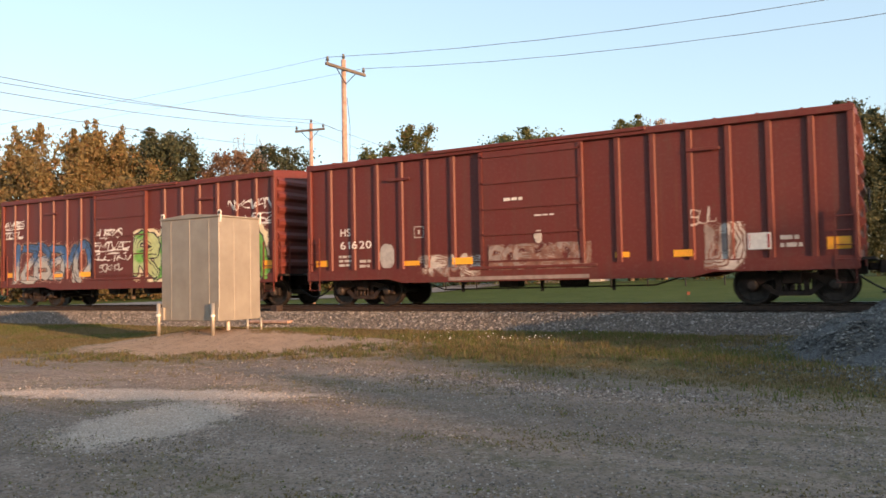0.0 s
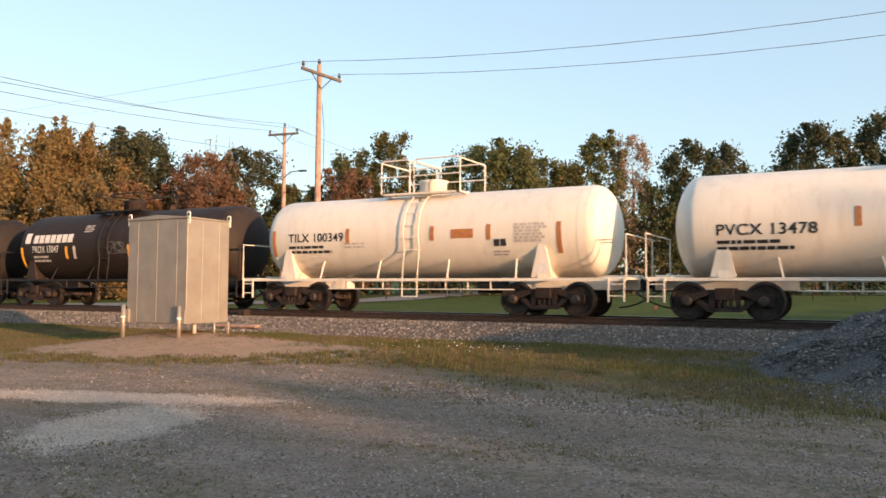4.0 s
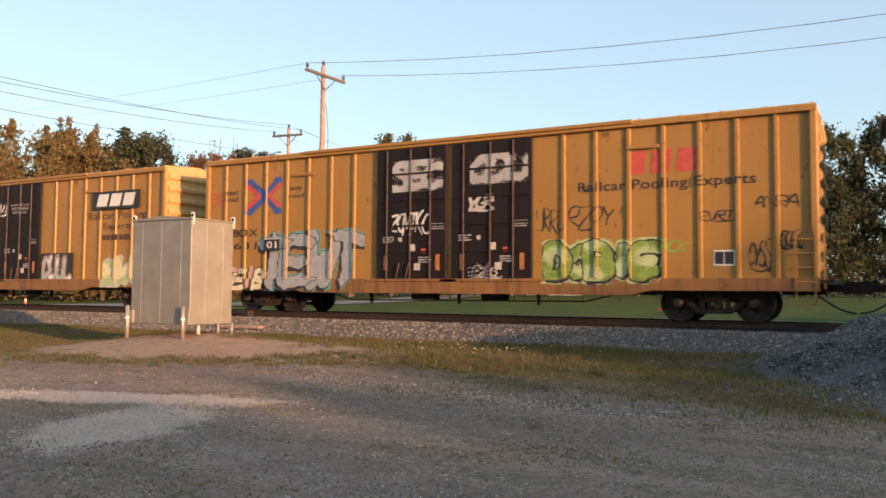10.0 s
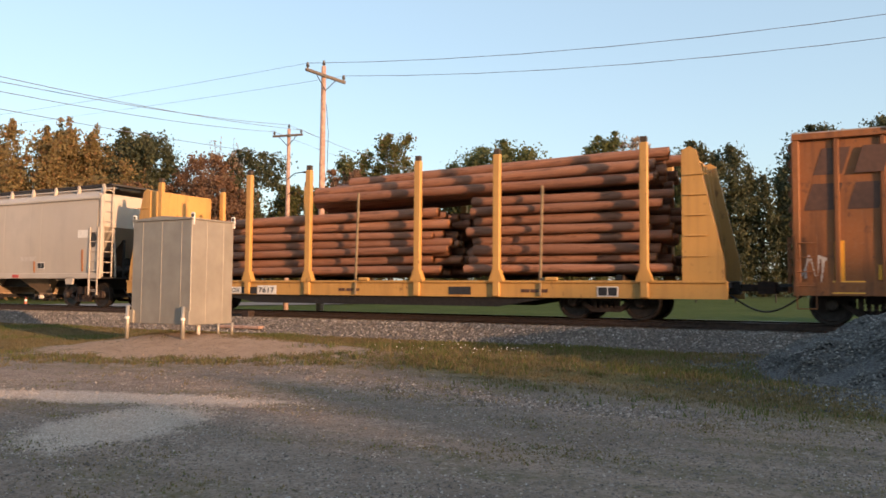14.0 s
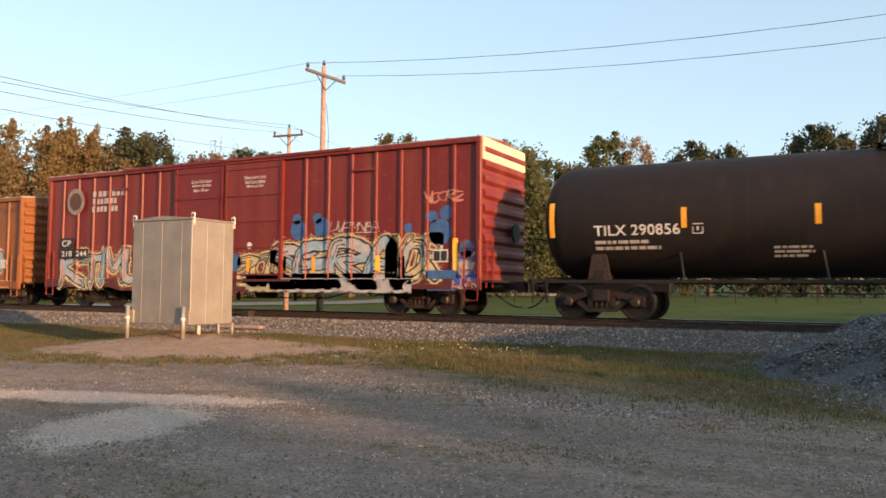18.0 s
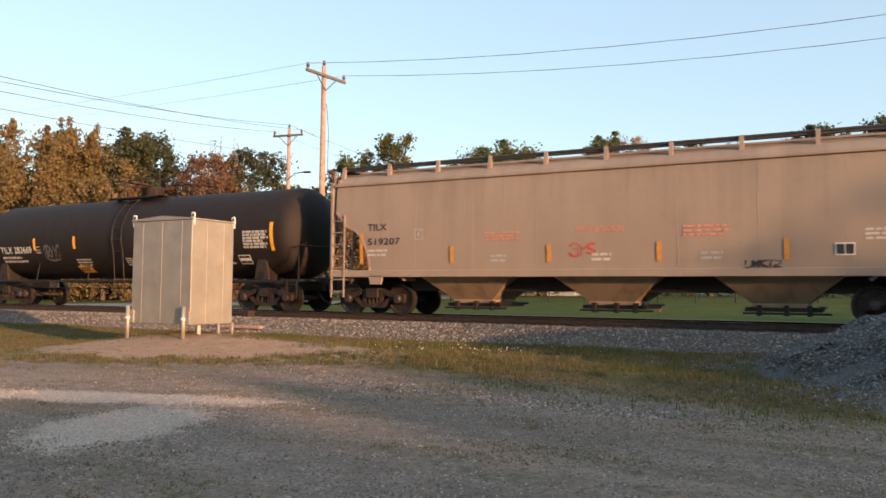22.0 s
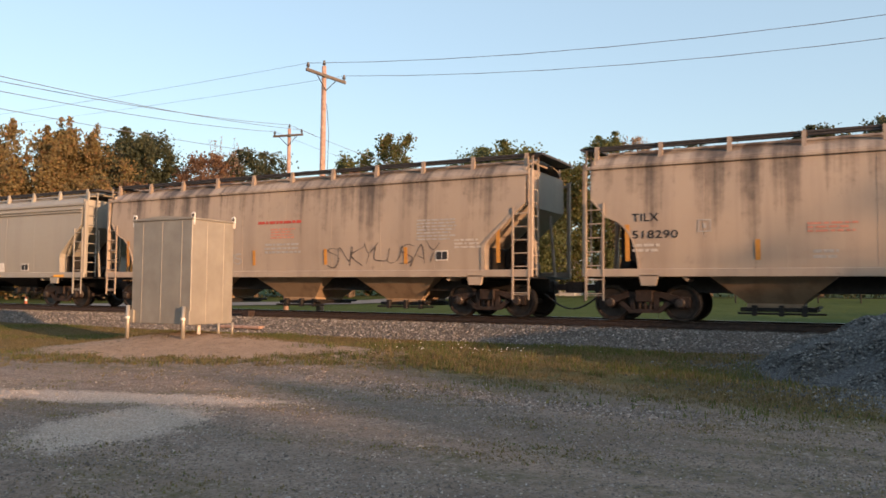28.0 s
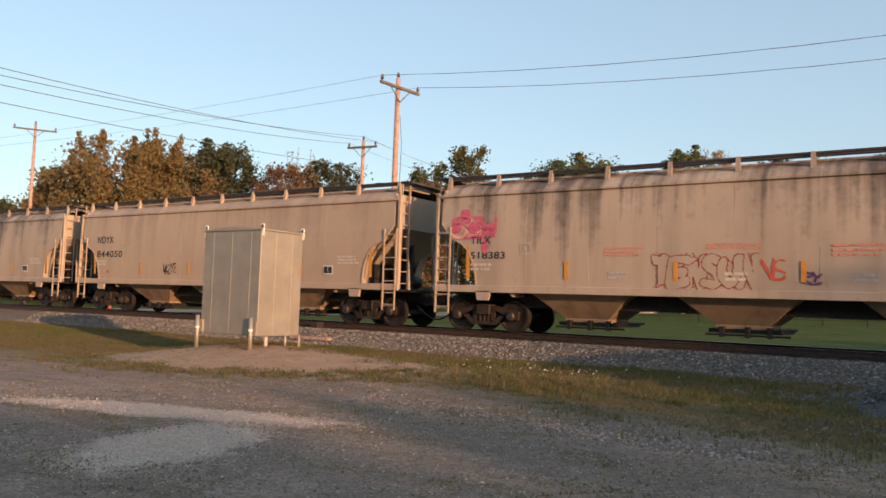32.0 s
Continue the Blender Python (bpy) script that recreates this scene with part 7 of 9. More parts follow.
def blot(car, x, z, rx, rz, material, surf, label="round spray blot"):
    cell = 0.025
    nx, nz = int(2 * rx / cell), int(2 * rz / cell)
    X, Z = np.meshgrid((np.arange(nx) + 0.5) * cell - rx, (np.arange(nz) + 0.5) * cell - rz)
    g = np.where((X / rx) ** 2 + (Z / rz) ** 2 < 1 + 0.1 * np.sin(X * 17 + x * 3), 0, -1)
    cells(car, "spray_blot", x - rx, z - rz, cell, g, [material], surf, label)


def oxide_box(p0, p1, label):
    car, off, surf = boxcar(label, p0, p1, 4.46, 0.8, RED_BOX, [(6.23, 9.29, "flush")], 0.87, (p0 + 1.8, p1 - 1.45), rib_d=0.055, rib_w=0.17, roof=RED_BOX, end_ribs=7, roof_rise=0.16)
    bars(car, off + 7.0, off + 7.6, 2.85, 3.0, 1, WHITE, surf, 3)
    bars(car, off + 7.9, off + 8.5, 2.4, 2.47, 1, WHITE, surf, 3)
    for a, b, c, d in ((0.28, 0.76, 1.24, 1.43), (3.63, 4.17, 1.19, 1.33), (5.31, 5.95, 1.18, 1.37), (10.08, 10.45, 1.22, 1.36), (11.55, 12.03, 1.19, 1.36), (14.97, 15.47, 1.25, 1.53)):
        patch(car, off + a, off + b, c, d, YELLOW, surf, "yellow reflector", "reflector")
    panel(car, off + 13.29, off + 13.81, 1.3, 1.69, surf, REDMARK)
    return car, off, surf


car, off, surf = oxide_box(-133.6, -118.0, "oxide-red ribbed boxcar covered in bright graffiti")
tag(car, off + 0.15, off + 1.6, 3.25, 3.65, WHITE, surf, 2, 4, 0.035)
tag(car, off + 0.15, off + 1.5, 2.85, 3.2, WHITE, surf, 12, 4, 0.03)
graffiti(car, off + 0.6, off + 6.0, 0.95, 2.75, 6, [INK, SILVERWHITE, MIDBLUE, PALEPINK], surf, 31, fat=0.14, edge=0.045, text="IZBEMO", graded=True, fuzz=0.5, inner=0.25)
for k, (a, b, c, d) in enumerate(((6.4, 8.0, 2.55, 3.0), (6.3, 8.4, 2.1, 2.5), (6.2, 8.5, 1.7, 2.08), (6.6, 8.0, 1.3, 1.65))):
    tag(car, off + a, off + b, c, d, WHITE if k != 3 else PALEMARK, surf, 40 + k, 6, 0.03)
graffiti(car, off + 8.6, off + 15.3, 0.9, 2.9, 6, [INK, PALEGREEN, GREENP, CREAM], surf, 36, fat=0.2, edge=0.06, halo=0.12, inner=0.3)
tag(car, off + 13.4, off + 15.5, 3.2, 3.65, WHITE, surf, 4, 6, 0.035)
tag(car, off + 14.2, off + 15.5, 2.75, 3.15, WHITE, surf, 5, 4, 0.03)

car, off, surf = oxide_box(-116.62, -101.0, "oxide-red ribbed boxcar with faint graffiti along its sill")
word(car, "HS", off + 1.27, off + 1.66, 2.16, 2.4, WHITE, surf)
word(car, "61620", off + 1.26, off + 2.45, 1.76, 2.0, WHITE, surf)
bars(car, off + 1.2, off + 1.75, 1.2, 1.6, 3, PALEMARK, surf, 4)
bars(car, off + 2.0, off + 2.5, 1.15, 1.45, 2, PALEMARK, surf, 5)
blot(car, off + 3.02, 1.5, 0.27, 0.38, GREYMARK, surf, "oval silver paint blot")
stencil(car, off + 4.0, 2.0, surf, 0.34)
graffiti(car, off + 4.1, off + 6.25, 0.83, 1.5, 4, [DULLRED, DUSTY, PALEMARK, DULLRED], surf, 41, fat=0.08, edge=0.03, inner=0.5)
graffiti(car, off + 6.5, off + 9.45, 0.98, 1.7, 7, [DULLRED, DUSTY, DULLRED, DUSTY], surf, 43, fat=0.07, edge=0.03, inner=0.5)
patch(car, off + 5.2, off + 9.4, 0.72, 0.82, DUSTY, surf, "smear of grey overspray")
blot(car, off + 8.0, 1.86, 0.12, 0.18, PALEMARK, surf, "pale spray blot")
graffiti(car, off + 12.3, off + 13.25, 0.84, 2.0, 2, [DULLRED, DUSTY, PALEMARK, DUSTY], surf, 44, fat=0.13, edge=0.04, inner=0.5)
bars(car, off + 14.0, off + 14.5, 1.3, 1.65, 2, PALEMARK, surf, 6)
tag(car, off + 12.0, off + 12.6, 1.9, 2.4, PALEMARK, surf, 8, 3, 0.025)


def tank_marks(car, off, surf, number, nx0, nx1, nz, stripes, m, sm):
    for x, z0, z1 in stripes:
        stripe(car, off + x, z0, z1, surf, sm)
    word(car, number, off + nx0, off + nx1, nz, nz + 0.27, m, surf, True)
    bars(car, off + nx0, off + nx1 - 0.35, nz - 0.38, nz - 0.08, 2, m if m is INK else PALEMARK, surf, 2)


def data_box(car, off, x0, x1, z0, z1, surf, m=GREYMARK):
    bars(car, off + x0, off + x1, z0, z1, 6, m, surf, 7, 0.8)


car, off, surf = tankcar("black tank car with white lettering and yellow stripes", -99.15, -87.5, 3.63, 1.3, TANK_BLACK, (-98.09, -89.24), dome_at=0.495)
tank_marks(car, off, surf, "TILX 100344", 1.31, 3.39, 1.97, ((0.55, 1.7, 2.45), (3.43, 2.03, 2.43), (6.07, 1.98, 2.43), (8.28, 2.0, 2.45), (10.5, 1.75, 2.5)), WHITE, YELLOW)
patch(car, off + 3.64, off + 4.44, 1.97, 2.39, YELLOW, surf, "yellow notice panel", "placard", 3)
bars(car, off + 6.69, off + 7.52, 1.77, 2.17, 4, PALEMARK, surf, 5)
data_box(car, off, 8.95, 10.04, 1.98, 2.5, surf)
panel(car, off + 8.34, off + 8.84, 1.6, 1.9, surf, TANK_BLACK)
bars(car, off + 8.9, off + 9.6, 1.55, 1.85, 3, PALEMARK, surf, 5)
patch(car, off + 9.75, off + 10.03, 1.3, 1.56, WHITE, lambda a, b: -1.42, "white hazard card", "hazard_card")

car, off, surf = tankcar("dusty brown-black tank car with a white block emblem", -86.0, -74.3, 3.64, 1.34, TANK_BROWN, (-84.88, -76.43), dome_at=0.475)
tank_marks(car, off, surf, "PROX 17047", 1.33, 2.9, 2.07, ((0.6, 1.5, 2.3), (3.29, 1.83, 2.29), (6.75, 1.82, 2.29), (7.17, 1.84, 2.31), (10.6, 1.6, 2.4)), WHITE, YELLOW)
stripe(car, off + 3.75, 1.82, 2.3, surf, PALEMARK)
blocks(car, "emblem", off + 1.36, off + 3.75, 2.45, 2.77, 7, WHITE, surf, "white block emblem", 0.16, 0.0, True)
patch(car, off + 0.84, off + 1.16, 2.45, 2.86, WHITE, surf, "white shield emblem", "emblem", 3)
patch(car, off + 6.88, off + 7.59, 2.4, 2.8, YELLOW, surf, "yellow notice panel", "placard", 3)
tag(car, off + 5.69, off + 6.72, 1.95, 2.45, DIMGREY, surf, 9, 5, 0.03)
bars(car, off + 4.25, off + 4.8, 2.81, 3.1, 4, PALEMARK, surf, 5)
data_box(car, off, 9.2, 10.3, 2.1, 2.65, surf, PALEMARK)
panel(car, off + 7.67, off + 8.14, 1.9, 2.2, surf, TANK_BROWN)

car, off, surf = tankcar("white tank car with tall pipe railings on top", -73.1, -61.4, 3.62, 1.28, TANK_WHITE, (-71.88, -63.25), white=True, dome_at=0.5)
tank_marks(car, off, surf, "TILX 100349", 1.26, 3.39, 2.18, ((0.6, 1.75, 2.57), (3.48, 2.11, 2.56), (6.44, 2.12, 2.54), (8.24, 2.11, 2.54), (10.3, 1.7, 2.54)), INK, ORANGE)
patch(car, off + 7.13, off + 7.83, 2.17, 2.43, ORANGE, surf, "orange-brown notice panel", "placard", 3)
data_box(car, off, 9.06, 10.03, 2.0, 2.54, surf, PALEMARK)
panel(car, off + 8.43, off + 8.85, 1.9, 2.14, surf)
bars(car, off + 8.4, off + 9.0, 1.65, 1.82, 2, GREYMARK, surf, 5)
bars(car, off + 3.4, off + 4.3, 1.95, 2.15, 2, PALEMARK, surf, 5)
patch(car, off + 9.75, off + 10.1, 1.15, 1.43, WHITE, lambda a, b: -1.42, "white hazard card", "hazard_card")

car, off, surf = tankcar("white tank car with top railings and a tan notice", -59.9, -48.05, 3.68, 1.36, TANK_WHITE, (-58.6, -50.15), white=True, dome_at=0.53)
tank_marks(car, off, surf, "PVCX 13478", 1.18, 3.38, 2.04, ((4.14, 2.18, 2.63), (6.4, 2.19, 2.63), (8.23, 2.15, 2.61), (10.1, 2.04, 2.81)), INK, ORANGE)
patch(car, off + 7.88, off + 8.58, 1.55, 1.84, YELLOW, surf, "tan notice panel", "placard", 3)
data_box(car, off, 8.98, 9.98, 2.02, 2.49, surf, PALEMARK)


def yellow_marks(car, off, surf, x, dz, number, nx, lx0, lx1, name):
    word(car, "next", off + x, off + x + 0.53, 3.7 + dz, 3.85 + dz, INK, surf)
    word(car, "load", off + x, off + x + 0.53, 3.48 + dz, 3.64 + dz, INK, surf)
    word(car, "any", off + lx1 + 0.32, off + lx1 + 0.82, 3.68 + dz, 3.84 + dz, INK, surf)
    word(car, "road", off + lx1 + 0.28, off + lx1 + 0.88, 3.48 + dz, 3.62 + dz, INK, surf)
    word(car, name, off + x, off + x + 1.4, 2.45, 2.69, INK, surf, slant=0.1)
    word(car, number, off + x, off + x + nx, 2.03, 2.26, INK, surf, slant=0.1)
    emblem_arrows(car, off, lx0, lx1, 3.1 + dz * 0.3, 4.2 + dz, surf)


def door_bits(car, off, a, b, surf, seed):
    """Notices and small plates on a black door."""
    w = b - a
    for fx, z in ((0.62, 1.5), (0.8, 2.45), (0.1, 2.1)):
        bars(car, off + a + w * fx, off + a + w * fx + 0.42, z, z + 0.2, 3, GREYMARK, surf, seed + int(fx * 50))
    patch(car, off + a + w * 0.5, off + a + w * 0.5 + 0.17, 1.85, 2.05, PALEMARK, surf, "white card", "card")
    patch(car, off + a + w * 0.56, off + a + w * 0.56 + 0.2, 1.3, 1.5, PALEMARK, surf, "white card", "card")
    patch(car, off + a + w * 0.66, off + a + w * 0.66 + 0.14, 1.78, 1.92, REDMARK, surf, "red card", "card")
    blot(car, off + a + w * 0.36, 2.2, 0.07, 0.07, PALEMARK, surf, "round white sticker")
    for fx in (0.3, 0.44):
        bm = bm_()
        xx = off + a + w * fx
        rod(bm, (xx, -1.62, 1.05), (xx + 0.12, -1.64, 1.5), 0.02, 6)
        part("latch_lever", bm, LOCK_ROD, car, "rusty latch lever")
    patch(car, off + a + w * 0.86, off + a + w * 0.86 + 0.13, 1.3, 1.75, ORANGE, surf, "orange reflector", "reflector")
    patch(car, off + a + w * 0.12, off + a + w * 0.12 + 0.12, 1.3, 1.75, ORANGE, surf, "orange reflector", "reflector")


# clean yellow boxcar with a grid of stiffeners and a black door
car, off, surf = boxcar("clean yellow boxcar with grid ribs and a black door", -46.93, -31.4, 5.1, 0.78, YEL_BRIGHT, [(5.96, 9.67, "plug")], 0.86, (-45.4, -32.9), hz=(1.7, 2.98, 4.24), door_mats=[DOOR_BLACK], roof=YEL_LIT, end_mat=YEL_LIT, rib_d=0.055, rib_w=0.13)
yellow_marks(car, off, surf, 0.9, 0.0, "506562", 2.28, 1.87, 3.12, "FBOX")
word(car, "RAILCAR POOLING EXPERTS", off + 10.57, off + 15.1, 3.13, 3.38, BROWNMARK, surf)
blocks(car, "emblem", off + 12.15, off + 13.95, 3.6, 4.16, 3, REDMARK, surf, "dark red block emblem", 0.25, 0.1)
for i, t in enumerate(("CLOSE AND LOCK", "DOOR BEFORE", "MOVING CAR")):
    word(car, t, off + 8.2 + 0.1 * i, off + 9.3 - 0.12 * i, 3.98 - 0.2 * i, 4.12 - 0.2 * i, WHITE, surf)
bars(car, off + 8.2, off + 9.3, 3.1, 3.5, 4, PALEMARK, surf, 4)
door_bits(car, off, 5.96, 9.67, surf, 4)
for x in (0.75, 1.75, 2.7, 11.6, 13.2):
    patch(car, off + x, off + x + 0.12, 1.15, 1.55, ORANGE, surf, "orange reflector", "reflector")
stencil(car, off + 2.68, 2.45, surf, 0.3, ORANGE)
bars(car, off + 13.4, off + 14.6, 1.6, 2.5, 5, BROWNMARK, surf, 4)

# two long yellow boxcars
car, off, surf = boxcar("long dull-yellow boxcar with black doors and purple graffiti", -29.22, -10.47, 5.03, 0.76, YEL_BOX, [(6.85, 9.38, "plug"), (9.42, 11.86, "plug")], 0.87, (-27.65, -12.1), door_mats=[DOOR_BLACK, DOOR_BLACK], roof=YEL_LIT, end_mat=YEL_LIT, rib_d=0.048, sill=YEL_SILL)
yellow_marks(car, off, surf, 0.82, 0.05, "6604", 1.35, 1.7, 3.23, "TBOX")
word(car, "Railcar Pooling", off + 14.65, off + 17.85, 3.2, 3.55, BROWNMARK, surf)
word(car, "Experts", off + 15.48, off + 17.05, 2.83, 3.13, BROWNMARK, surf)
blocks(car, "emblem", off + 15.44, off + 17.05, 2.5, 2.7, 7, BROWNMARK, surf, "dark line emblem", 0.15)
patch(car, off + 14.98, off + 17.53, 3.64, 4.3, INK, lambda a, b: -1.59, "black emblem panel", "emblem")
blocks(car, "emblem", off + 15.2, off + 17.3, 3.74, 4.2, 3, WHITE, lambda a, b: -1.6, "white block emblem", 0.2, 0.3)
graffiti(car, off + 1.2, off + 7.6, 0.66, 2.5, 4, [MIDPURPLE, PURPLE, PURPLE, SAGE], surf, 51, fat=0.17, edge=0.03, halo=0.12, lean=0.25, text="DEMM", spikes=1.0, fuzz=0.45, over=1.15)
graffiti(car, off + 1.0, off + 2.6, 1.5, 2.3, 2, [PALEPINK, PALEPINK, LILAC, PALEPINK], surf, 52, fat=0.06, edge=0.02, fuzz=0.6)
patch(car, off + 12.05, off + 13.94, 0.9, 2.06, INK, lambda a, b: -1.578, "black paint panel")
graffiti(car, off + 12.1, off + 13.9, 0.92, 2.04, 4, [INK, SILVERWHITE, WHITE, PALEPINK], lambda a, b: -1.59, 53, fat=0.085, edge=0.02, halo=0.03, text="DUUL", spikes=0.0, fuzz=0.1)
graffiti(car, off + 15.5, off + 18.0, 0.74, 1.95, 3, [PALEMARK, PALEGREEN, CREAM, PALEMARK], surf, 54, fat=0.17, edge=0.05)
tag(car, off + 8.0, off + 8.75, 4.1, 4.55, WHITE, surf, 3, 4, 0.03)
tag(car, off + 8.8, off + 9.85, 3.6, 4.25, WHITE, surf, 13, 4, 0.035)
for x, rows in ((7.55, ("CLOSE THIS DOOR", "BEFORE CLOSING", "MAIN DOOR")), (10.0, ("CLOSE AND LOCK", "BOTH DOORS BEFORE", "MOVING CAR"))):
    for i, t in enumerate(rows):
        word(car, t, off + x + 0.08 * i, off + x + 1.2 - 0.08 * i, 4.0 - 0.16 * i, 4.11 - 0.16 * i, PALEMARK, surf, slant=0.15)
for k, (a, b, c, d) in enumerate(((7.1, 7.6, 1.6, 2.0), (7.75, 8.35, 1.75, 2.05), (8.6, 9.2, 1.75, 2.1), (7.7, 8.5, 1.2, 1.45), (8.6, 9.2, 1.3, 1.7))):
    tag(car, off + a, off + b, c, d, GREYMARK, surf, 300 + k, 3, 0.024)
door_bits(car, off, 6.85, 9.38, surf, 5)
door_bits(car, off, 9.42, 11.86, surf, 6)
panel(car, off + 17.32, off + 17.82, 1.2, 1.6, surf)
tag(car, off + 7.4, off + 9.2, 1.3, 2.2, GREYMARK, surf, 14, 7, 0.025)

car, off, surf = boxcar("long dull-yellow boxcar with black doors and silver graffiti", -8.52, 10.28, 5.03, 0.76, YEL_BOX, [(6.95, 9.3, "plug"), (9.46, 11.89, "plug")], 0.87, (-6.15, 7.94), door_mats=[DOOR_BLACK, DOOR_BLACK], roof=YEL_LIT, end_mat=YEL_LIT, rib_d=0.048, sill=YEL_SILL)
yellow_marks(car, off, surf, 0.87, 0.15, "6631", 1.37, 1.72, 3.27, "TBOX")
patch(car, off + 2.61, off + 3.27, 1.96, 2.32, INK, lambda a, b: -1.578, "black number panel")
word(car, "01", off + 2.75, off + 3.15, 2.04, 2.26, WHITE, lambda a, b: -1.59)
word(car, "Railcar Pooling Experts", off + 13.15, off + 17.49, 3.22, 3.55, INK, surf)
blocks(car, "emblem", off + 14.39, off + 16.29, 3.68, 4.26, 3, REDMARK, surf, "dark red block emblem", 0.25, 0.1)
graffiti(car, off + 2.3, off + 6.5, 0.66, 2.6, 4, [INK, SILVER, SILVER, TEAL], surf, 61, fat=0.185, edge=0.03, halo=0.035, text="TEWT", spikes=1.0, drop=(-0.09, -0.1), fuzz=0.15, lean=0.1, over=1.12)
graffiti(car, off - 0.02, off + 2.7, 0.68, 1.5, 6, [INK, PALEPINK, CREAM, PALEPINK], surf, 63, fat=0.085, edge=0.025, text="CASEIB", drop=(-0.04, -0.04), fuzz=0.1)
graffiti(car, off + 12.15, off + 15.3, 0.9, 2.1, 5, [INK, LEAFGREEN, PALEGREEN, PALEGREEN], surf, 65, fat=0.15, edge=0.035, halo=0.06, lean=0.05, text="DOBIE", spikes=0.0, drop=(0.06, -0.05), fuzz=0.25)
graffiti(car, off + 7.5, off + 9.2, 3.58, 4.52, 3, [GREYMARK, SILVERWHITE, GREYMARK, GREYMARK], surf, 66, fat=0.09, edge=0.02, fuzz=0.5, text="SEC", lean=0.2)
graffiti(car, off + 10.05, off + 11.8, 3.66, 4.5, 3, [GREYMARK, GREYMARK, SILVERWHITE, GREYMARK], surf, 67, fat=0.09, edge=0.02, fuzz=0.5, lean=0.3)
tag(car, off + 7.5, off + 8.75, 2.2, 3.1, WHITE, surf, 23, 6, 0.03)
tag(car, off + 10.0, off + 11.05, 1.03, 1.43, PALEMARK, surf, 24, 6, 0.025)
tag(car, off + 10.0, off + 10.8, 2.9, 3.4, PALEMARK, surf, 25, 3, 0.05)
for k, (a, b, z0, z1) in enumerate(((12.0, 12.8, 2.2, 2.95), (12.89, 14.1, 2.24, 3.0), (16.2, 17.0, 2.4, 2.7), (17.31, 17.8, 1.16, 2.08), (17.45, 18.41, 2.6, 3.05), (18.0, 18.5, 1.7, 2.2), (14.9, 16.0, 1.6, 2.1))):
    tag(car, off + a, off + b, z0, z1, INK if k != 6 else GREENP, surf, 80 + k, 4, 0.022)
tag(car, off + 0.05, off + 0.75, 3.55, 3.95, REDMARK, surf, 90, 3, 0.025)
door_bits(car, off, 6.95, 9.3, surf, 7)
door_bits(car, off, 9.46, 11.89, surf, 8)
panel(car, off + 16.52, off + 17.0, 1.36, 1.73, surf)

# pale four-bay hopper
car, off, surf = hopper("clean off-white four-bay covered hopper with rounded sides", 11.73, 30.5, HOP_PALE, (13.4, 28.9), 4, ("small", "small"), eave=4.1, sill=1.22, top=4.5, seams=7, posts=14, bow=0.05, low=0.42, bay_mat=BAY_RUST)
word(car, "GACX", off + 1.22, off + 2.04, 2.13, 2.34, INK, surf)
word(car, "201084", off + 1.23, off + 2.36, 1.84, 2.03, INK, surf)
bars(car, off + 1.25, off + 2.2, 1.5, 1.7, 2, PALEMARK, surf, 3)
for x, z0, z1 in ((0.9, 1.39, 2.2), (3.91, 1.32, 1.77), (6.75, 1.32, 1.76), (9.5, 1.32, 1.76), (11.93, 1.3, 1.77), (14.83, 1.31, 1.76), (17.7, 1.35, 2.17)):
    stripe(car, off + x, z0, z1, surf, ORANGE, 0.1)
panel(car, off + 15.08, off + 15.53, 1.46, 1.72, surf)
patch(car, off + 17.49, off + 18.05, 2.62, 2.92, WHITE, surf, "white paint patch")
# black ovals painted on the sheet for the shade in the end openings
blot(car, off + 0.42, 2.55, 0.2, 0.3, INK, surf, "black oval painted for a shaded opening")
blot(car, off + 18.36, 2.55, 0.2, 0.3, INK, surf, "black oval painted for a shaded opening")
for x in (4.9, 13.6):
    patch(car, off + x, off + x + 0.4, 1.12, 1.24, REDMARK, surf, "small red plate", "plate")
for x in (3.0, 9.0, 14.0):
    bars(car, off + x, off + x + 1.2, 1.72, 1.95, 1, PALEMARK, surf, 5, 0.8)


